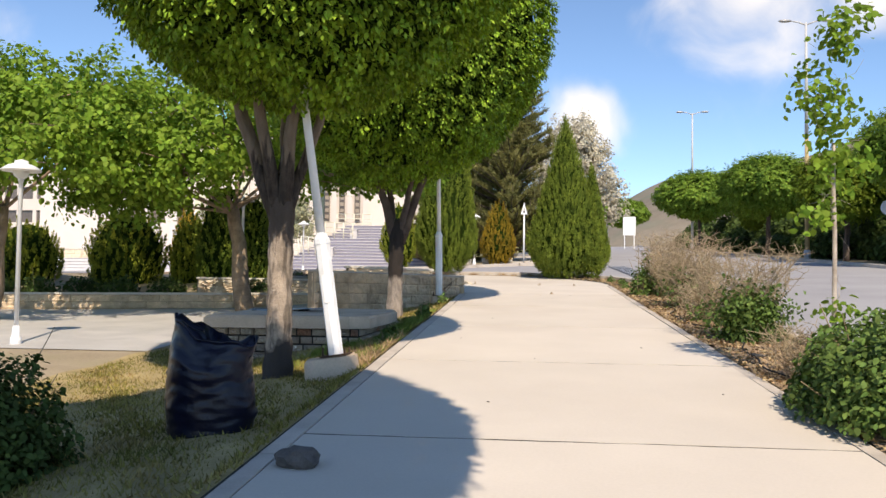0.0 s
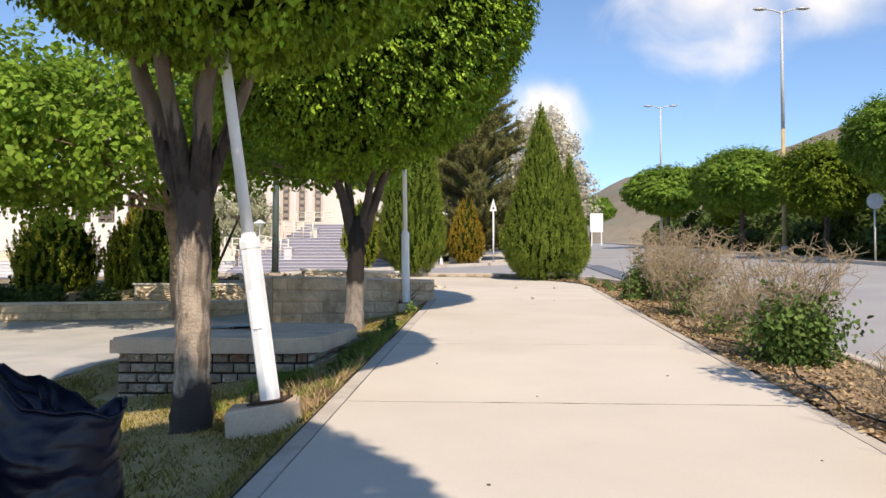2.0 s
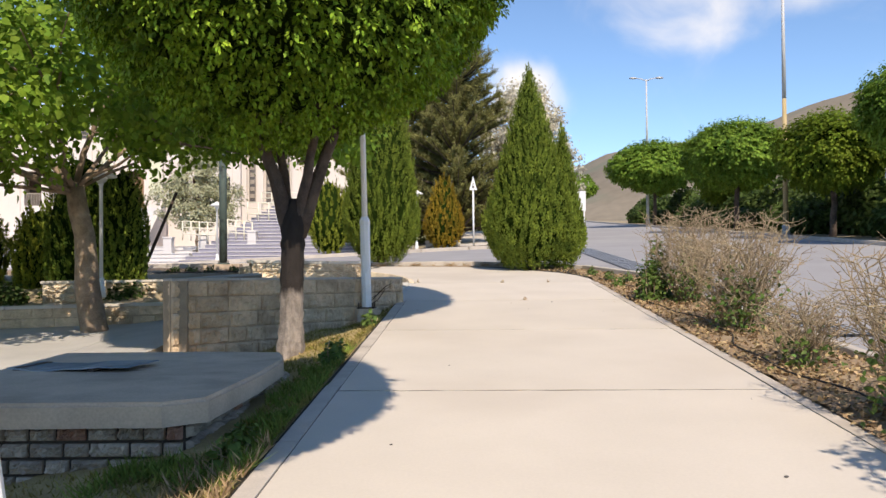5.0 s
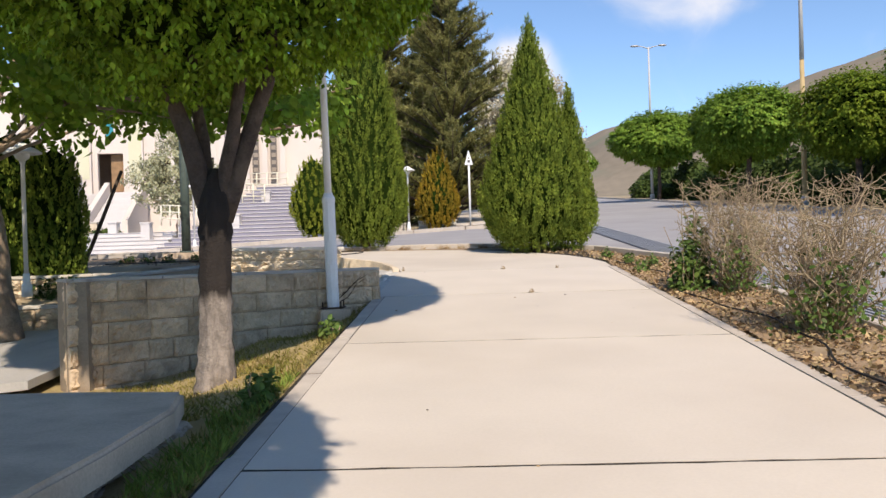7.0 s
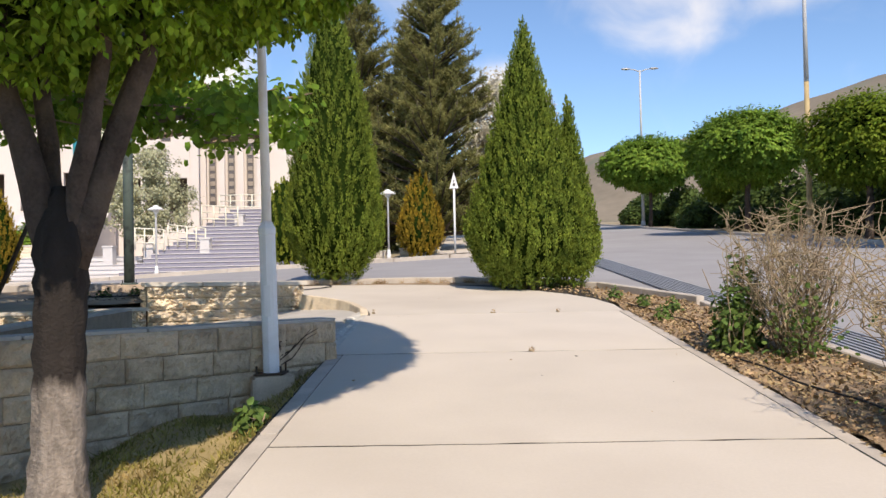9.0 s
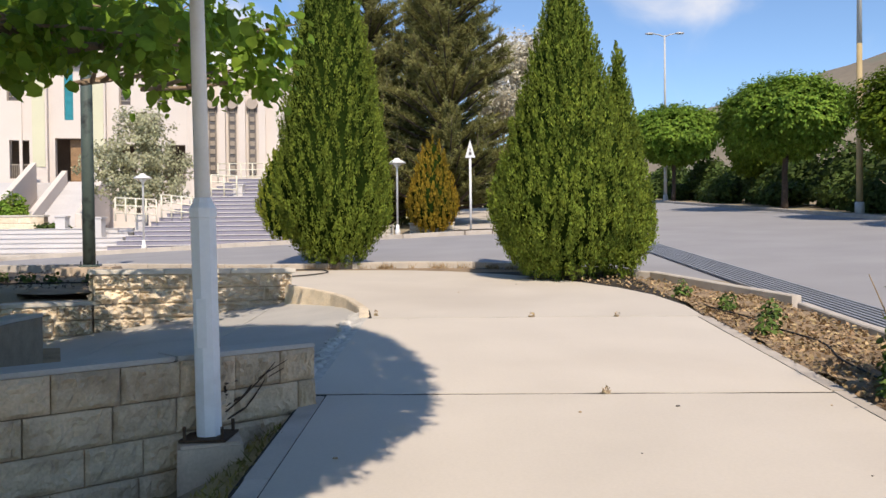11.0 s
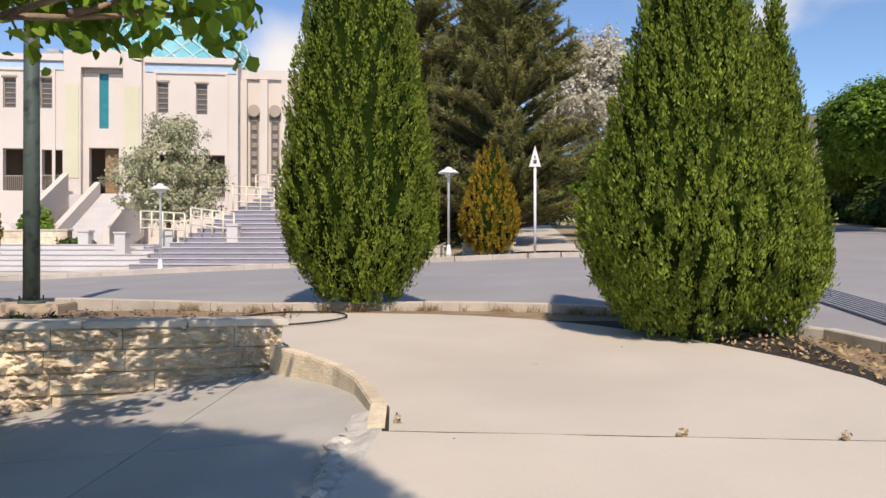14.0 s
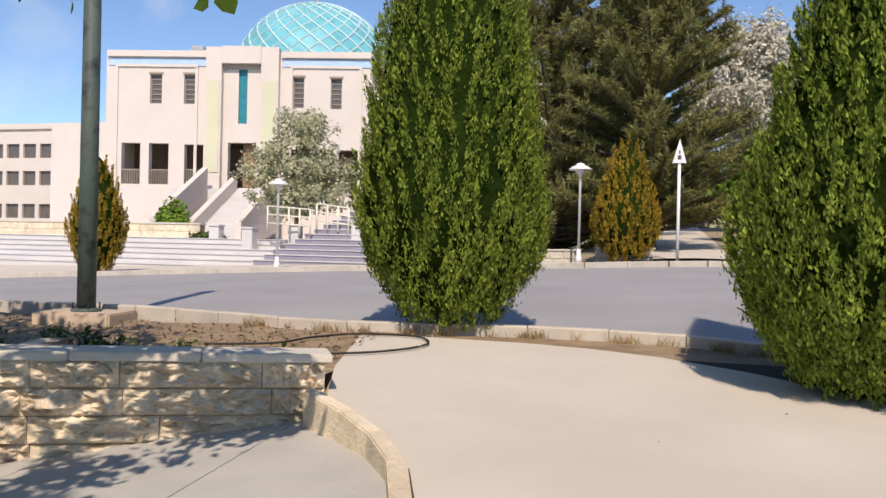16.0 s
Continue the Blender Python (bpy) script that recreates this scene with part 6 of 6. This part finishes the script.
    ob = part("pier", boxes((-.22, .22, -.22, .22, -.5, .55), (-.26, .26, -.26, .26, .55, .63), bevel=.01), M["marble"], None)
    ob.matrix_world = pose(x, y, z)
    tagged(ob, "short pale stone pier beside the steps", "pier", "stair piers")

hall = thing("domed_hall", (0, 0, 0), "large travertine hall with turquoise dome and tall windows", "building")


def wall_with_openings(x0, x1, z0, z1, y, holes, depth, mat, parent, name="wall"):
    """A facade wall of real thickness with rectangular openings cut through. holes: x0, x1, z0, z1."""
    xs = sorted({x0, x1, *[q for a in holes for q in a[:2]]})
    zs = sorted({z0, z1, *[q for a in holes for q in a[2:4]]})
    verts, faces, index = [], [], {}

    def vert(x, yy, z):
        k = (round(x, 4), round(yy, 4), round(z, 4))
        if k not in index:
            index[k] = len(verts)
            verts.append(k)
        return index[k]

    solid = lambda x, z: x0 < x < x1 and z0 < z < z1 and not any(a < x < b and c < z < d for a, b, c, d in holes)
    for xa, xb in zip(xs, xs[1:]):
        for za, zb in zip(zs, zs[1:]):
            mx, mz = (xa + xb) / 2, (za + zb) / 2
            if not solid(mx, mz):
                continue
            faces.append((vert(xa, y, za), vert(xb, y, za), vert(xb, y, zb), vert(xa, y, zb)))
            faces.append((vert(xa, y + depth, za), vert(xa, y + depth, zb), vert(xb, y + depth, zb), vert(xb, y + depth, za)))
    e = 1e-3
    for xa, xb in zip(xs, xs[1:]):
        for za, zb in zip(zs, zs[1:]):
            mx, mz = (xa + xb) / 2, (za + zb) / 2
            if not solid(mx, mz):
                continue
            for (px, pz), (qa, qb) in (((xa - e, mz), ((xa, za), (xa, zb))), ((xb + e, mz), ((xb, zb), (xb, za))), ((mx, za - e), ((xb, za), (xa, za))), ((mx, zb + e), ((xa, zb), (xb, zb)))):
                if not solid(px, pz):
                    faces.append((vert(qa[0], y, qa[1]), vert(qb[0], y, qb[1]), vert(qb[0], y + depth, qb[1]), vert(qa[0], y + depth, qa[1])))
    return part(name, mesh_of(name, verts, faces, mat), mat, parent)


BX0, BX1, TOP = -33.0, -16.3, 14.2
holes = [(-31.95, -30.75, 6.15, 8.65), (-30.2, -28.95, 6.15, 8.65), (-27.95, -26.75, 6.2, 8.6), (-30.2, -29.45, 11.05, 12.85), (-28.05, -27.3, 11.05, 12.85),
         (-25.2, -23.45, 5.9, 8.75), (-24.6, -24.05, 9.9, 13.2), (-21.2, -20.5, 10.9, 12.75), (-18.85, -18.15, 10.85, 12.7), (-21.6, -17.0, 5.6, 8.4)]
front = wall_with_openings(BX0, BX1, 2.2, TOP, FY, holes, .5, M["facade"], hall, "front_wall")
part("side_wall", boxes((BX0, BX0 + .4, FY + .5, FY + 22, 2.2, TOP)), M["facade"], hall)
part("side_wall", boxes((BX1 - .4, BX1, FY + .5, FY + 22, 2.2, TOP)), M["facade"], hall)
part("back_wall", boxes((BX0, BX1, FY + 22, FY + 22.4, 2.2, TOP)), M["facade"], hall)
part("roof", boxes((BX0 + .1, BX1 - .1, FY + .3, FY + 22, TOP - .6, TOP - .35)), M["facade"], hall)
part("porch_ceiling", boxes((BX0 + .4, BX1 - .4, FY + .5, FY + 4, 9.2, 9.4)), M["facade"], hall)
part("porch_back_wall", boxes((BX0 + .4, BX1 - .4, FY + 3.4, FY + 3.7, 2.2, 9.2)), M["dark_room"], hall, "back wall of the porch, its dimness put into the colour")
part("porch_floor", boxes((BX0 + .4, BX1 - .4, FY + .5, FY + 3.4, 5.6, 5.88)), M["marble"], hall)
part("entrance_door", boxes((-24.4, -23.5, FY + .55, FY + .62, 5.9, 8.7), (-24.3, -23.6, FY + .52, FY + .56, 6.1, 8.5), bevel=.01), M["wood"], hall, "carved brown wooden door leaf")
# raised bays and bands
for xa, xb in ((-32.9, -26.6), (-21.9, -16.35)):
    part("cornice", boxes((xa, xb, FY - .22, FY, 13.85, 14.25), bevel=.03), M["facade"], hall)
    part("tile_band", boxes((xa + .05, xb - .05, FY - .06, FY, 13.35, 13.8)), M["blue_band"], hall, "light blue tile band")
    part("panel_moulding", boxes((xa + .5, xb - .55, FY - .10, FY, 12.62 + .65, 12.78 + .65), (xa + .5, xa + .68, FY - .10, FY, 5.2, 13.27), (xb - .73, xb - .55, FY - .10, FY, 5.2, 13.27), bevel=.01), M["facade"], hall)
for xa, xb in ((-26.55, -25.55), (-23.1, -22.0)):
    part("pilaster", boxes((xa, xb, FY - .45, FY, 2.2, 14.45), bevel=.02), M["facade"], hall)
    part("pilaster_panel", boxes((xa + .12, xb - .12, FY - .50, FY - .452, 6.9, 12.4)), M["facade_yellow"], hall, "cream yellow panel")
part("portal_head", boxes((-25.55, -23.1, FY - .5, FY, 13.45, 14.5), bevel=.02), M["facade"], hall)
part("portal_lintel", boxes((-25.4, -23.3, FY - .14, FY, 13.2, 13.42)), M["trim_shade"], hall, "lintel strip with recess shade in its brown colour")
part("teal_strip", boxes((-24.6, -24.05, FY + .15, FY + .3, 9.9, 13.2)), M["teal"], hall, "tall teal tiled strip")
for xa, xb, za, zb in ((-30.2, -29.45, 11.05, 12.85), (-28.05, -27.3, 11.05, 12.85), (-21.2, -20.5, 10.9, 12.75), (-18.85, -18.15, 10.85, 12.7)):
    w = part("window", boxes((xa, xb, FY + .24, FY + .3, za, zb)), M["window"], hall, "bronze glazed window")
    part("window_frame", boxes((xa, xa + .06, FY + .16, FY + .24, za, zb), (xb - .06, xb, FY + .16, FY + .24, za, zb), (xa, xb, FY + .16, FY + .235, za, za + .06), (xa, xb, FY + .16, FY + .235, zb - .06, zb)), M["lattice"], w)
    for q in range(1, 6):
        part("lattice_bar", boxes((xa + .06, xb - .06, FY + .19, FY + .232, za + (zb - za) * q / 6 - .03, za + (zb - za) * q / 6 + .03)), M["lattice"], w)
    part("window_head", boxes((xa - .08, xb + .08, FY - .08, FY, zb + .02, zb + .12)), M["trim_shade"], hall)
for xa, xb, za, zb in holes[:3] + [(-21.6, -20.2, 5.6, 8.4), (-19.9, -18.6, 5.6, 8.4), (-18.3, -17.0, 5.6, 8.4)]:
    bal = part("balustrade", boxes((xa, xb, FY + .18, FY + .26, za + .85, za + .92)), M["lattice"], hall, "grey metal balustrade")
    for q in range(10):
        part("baluster", boxes((xa + .1 + q * (xb - xa - .2) / 9, xa + .14 + q * (xb - xa - .2) / 9, FY + .2, FY + .24, za, za + .85)), M["lattice"], bal)
for xa in (-20.2, -18.6):
    part("porch_pillar", boxes((xa, xa + .3, FY - .02, FY + .4, 5.5, 8.42), bevel=.02), M["facade"], hall)
# set-back flank with three tall niches
flank = part("flank_wall", boxes((-16.3, -4.6, FY + 2.0, FY + 2.6, 2.2, 13.4)), M["facade"], hall)
part("flank_cornice", boxes((-16.3, -4.5, FY + 1.8, FY + 2.7, 13.4, 14.0), bevel=.03), M["facade"], hall)
for xa in (-16.15, -14.85, -13.5, -12.15):
    part("flank_pier", boxes((xa - .24, xa + .24, FY + 1.3, FY + 2.0, 2.2, 13.3), bevel=.03), M["facade"], hall)
for xa in (-15.5, -14.17, -12.82):
    niche = part("niche_window", boxes((xa - .26, xa + .26, FY + 1.85, FY + 1.99, 6.7, 11.4)), M["window"], hall, "tall bronze niche window")
    for q in range(8):
        part("lattice_panel", boxes((xa - .16, xa + .16, FY + 1.80, FY + 1.848, 6.9 + q * .55, 7.22 + q * .55), bevel=.01), M["lattice"], niche)
    for sx in (-.24, .20):
        part("lattice_bar", boxes((xa + sx, xa + sx + .04, FY + 1.79, FY + 1.846, 6.7, 11.4)), M["lattice"], niche)
    bm = bmesh.new()
    bmesh.ops.create_cone(bm, segments=20, radius1=.38, radius2=.38, depth=.35, cap_ends=True, matrix=pose(xa, FY + 1.75, 11.4, 90))
    part("niche_arch", bm, M["trim_shade"], hall, "small arched niche head")
# dome
DC, DR = (-21.7, FY + 9), 5.75
dz = 14.1
prof = [(DR * math.cos(a), dz + DR * .95 * math.sin(a)) for a in np.linspace(0, math.pi / 2 * .985, 22)]
v, f = lathe([(DR, dz - 1.5)] + prof, 56)
dome = part("dome", mesh_of("dome", [(x + DC[0], y + DC[1], z) for x, y, z in v], f, M["dome"], True), M["dome"], hall, "turquoise tiled dome")
lines = []
for s in (-1, 1):
    for k in range(26):
        pts = []
        for a in np.linspace(0, math.pi / 2 * .97, 20):
            th = 2 * math.pi * k / 26 + s * a * 1.15
            r = (DR + .02) * math.cos(a)
            pts.append((DC[0] + r * math.cos(th), DC[1] + r * math.sin(th), dz + (DR + .02) * .95 * math.sin(a)))
        lines.append((pts, [.075] * len(pts)))
v, f = tubes(lines, 4)
part("tile_lattice", mesh_of("tile_lattice", v, f, M["dome_line"]), M["dome_line"], dome, "pale crossing tile bands")
turned("finial", [(.12, dz + DR * .95 - .1), (.1, dz + DR * .95 + .5), (.02, dz + DR * .95 + 1.2)], M["steel"], dome, 10, loc=(DC[0], DC[1], 0))
part("drum", boxes((DC[0] - DR - .6, DC[0] + DR + .6, DC[1] - DR - .6, DC[1] + DR, TOP - 3, TOP - .3), bevel=.05), M["facade"], hall)
for k, (x, z, w) in enumerate(((-29.4, 14.35, 1.6), (-28.2, 14.7, 1.2), (-26.9, 14.5, 2.0))):
    part("roof_unit", boxes((x - w / 2, x + w / 2, FY + 2.5, FY + 4, 13.9, z + .25), (x - w / 3, x + w / 3, FY + 2.6, FY + 3.9, z + .25, z + .5), bevel=.04), M["steel"], hall, "grey rooftop air unit")
# entrance stairs with sloping parapets
stair = thing("entrance_stairs", (0, 0, 0), "pale marble stairs with solid sloping parapets", "stairs")
for k in range(18):
    y0, z0 = 57.8 + k * .40, 3.1 + k * .155
    part("step", boxes((-23.4, -21.3, y0, y0 + .5, z0 - .6, z0 + .19), bevel=.008), M["marble"], stair)
part("landing", boxes((-27.6, -21.5, FY - 1.35, FY - .52, 3.0, 5.86), bevel=.02), M["marble"], stair)


def parapet(x, ya, za, yb, zb, w=.35, drop=1.6):
    bm = bmesh.new()
    vs = [bm.verts.new(p) for p in ((x, ya, za - drop), (x, yb, zb - drop - 1.6), (x, yb, zb), (x, ya, za))]
    bm.faces.new(vs)
    r = bmesh.ops.extrude_face_region(bm, geom=bm.faces[:])
    for v in r["geom"]:
        if isinstance(v, bmesh.types.BMVert):
            v.co.x += w
    bmesh.ops.recalc_face_normals(bm, faces=bm.faces)
    bmesh.ops.bevel(bm, geom=bm.edges[:], offset=.02, segments=1, affect="EDGES")
    part("parapet", bm, M["facade"], stair, "solid sloping stone parapet")


parapet(-25.6, 57.0, 4.0, FY - 1.4, 7.1)
parapet(-23.78, 57.3, 3.75, FY - 1.4, 6.6)
parapet(-21.28, 57.3, 3.75, FY - 1.4, 6.6)
leafy_shrub((-24.4, 57.0, 3.2), (.9, .8, .9), 1800, .16, 301, M["street_leaf"], "green shrub between the stair parapets", group="terrace shrubs")
leafy_shrub((-19.0, 53.4, 3.0), (.9, .3, .2), 300, .12, 302, M["hedge"], "low dark shrub along the terrace edge", group="terrace shrubs")
leafy_shrub((-37.0, 56.5, 3.1), (2.4, 1.2, 1.2), 2200, .2, 303, M["street_leaf"], "green spreading shrub before the annex", group="terrace shrubs")

annex = thing("office_annex", (0, 0, 0), "long pale three-storey annex with window bands", "building")
AY = 84
ah = [(x, x + 1.35, z, z + 1.25) for z in (4.6, 7.5, 9.9) for x in np.arange(-75, -44.5, 1.75)]
wall_with_openings(-80, -42.6, 2.0, 12.4, AY, [(float(a), float(b), c, d) for a, b, c, d in ah], .4, M["facade"], annex, "front_wall")
part("roof", boxes((-80.2, -42.4, AY - .2, AY + 16, 12.4, 12.9), bevel=.03), M["facade"], annex)
part("side_wall", boxes((-43.0, -42.6, AY + .4, AY + 16, 2, 12.4)), M["facade"], annex)
part("side_wall", boxes((-80, -79.6, AY + .4, AY + 16, 2, 12.4)), M["facade"], annex)
part("back_wall", boxes((-80, -42.6, AY + 16, AY + 16.4, 2, 12.4)), M["facade"], annex)
for a, b, c, d in ah:
    w = part("window", boxes((a, b, AY + .22, AY + .28, c, d)), M["window"], annex)
wing = part("link_wing", boxes((-42.6, -33.05, 72, 86, 2.0, 10.9), bevel=.04), M["facade"], annex)

# the terrace and steps, set out smaller above, grow about a camera position; the hall is turned and scaled; all to fit
# the view
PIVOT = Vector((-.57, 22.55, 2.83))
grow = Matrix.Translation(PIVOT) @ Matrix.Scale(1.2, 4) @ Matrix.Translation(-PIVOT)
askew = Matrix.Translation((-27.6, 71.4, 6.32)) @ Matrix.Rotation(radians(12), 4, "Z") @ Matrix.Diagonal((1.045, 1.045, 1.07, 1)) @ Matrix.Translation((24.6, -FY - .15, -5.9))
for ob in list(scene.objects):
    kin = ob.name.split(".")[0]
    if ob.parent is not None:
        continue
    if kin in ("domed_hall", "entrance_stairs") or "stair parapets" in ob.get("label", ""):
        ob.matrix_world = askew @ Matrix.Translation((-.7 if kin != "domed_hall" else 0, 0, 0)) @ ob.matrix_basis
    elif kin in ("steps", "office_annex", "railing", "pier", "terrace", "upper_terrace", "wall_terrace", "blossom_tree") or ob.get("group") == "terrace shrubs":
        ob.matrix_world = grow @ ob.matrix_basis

# ---- distance ----


def hill(name, x0, x1, y, z0, ridge, mat, label, depth=160):
    xs = np.linspace(x0, x1, 60)
    v, f = [], []
    for i, x in enumerate(xs):
        t = i / 59
        top = ridge(t) + 3 * noise.noise(Vector((t * 9, 1.3, 0)))
        for k in range(9):
            u = k / 8
            v.append((x, y + depth * u, z0 + (top - z0) * math.sin(u * math.pi / 2) + (2.5 * noise.noise(Vector((t * 14, u * 5, 2))) if 0 < k else 0)))
    for i in range(59):
        for k in range(8):
            a = i * 9 + k
            f.append((a, a + 9, a + 10, a + 1))
    return structure(name, mesh_of(name, v, f, mat, True), label, "hill")


hill("hill_near", 24, 420, 230, 2, lambda t: float(np.interp(24 + 396 * t, (24, 45, 61, 96, 140, 171, 300, 420), (24, 40, 49, 56, 65, 77, 112, 130))), M["hill"], "bare brown hillside rising beyond the street trees")
hill("hill_far", -700, 700, 900, 0, lambda t: 95 + 45 * math.exp(-((t - .61) / .05) ** 2) + 14 * math.sin(t * 7) + 8 * math.sin(t * 17), M["hill_far"], "distant dark hills with blue-grey haze in their colour", 300)
hill("hill_mid", -60, 200, 330, 2, lambda t: 22 + 8 * math.sin(t * 9), M["hill"], "dry hill at the end of the road", 120)
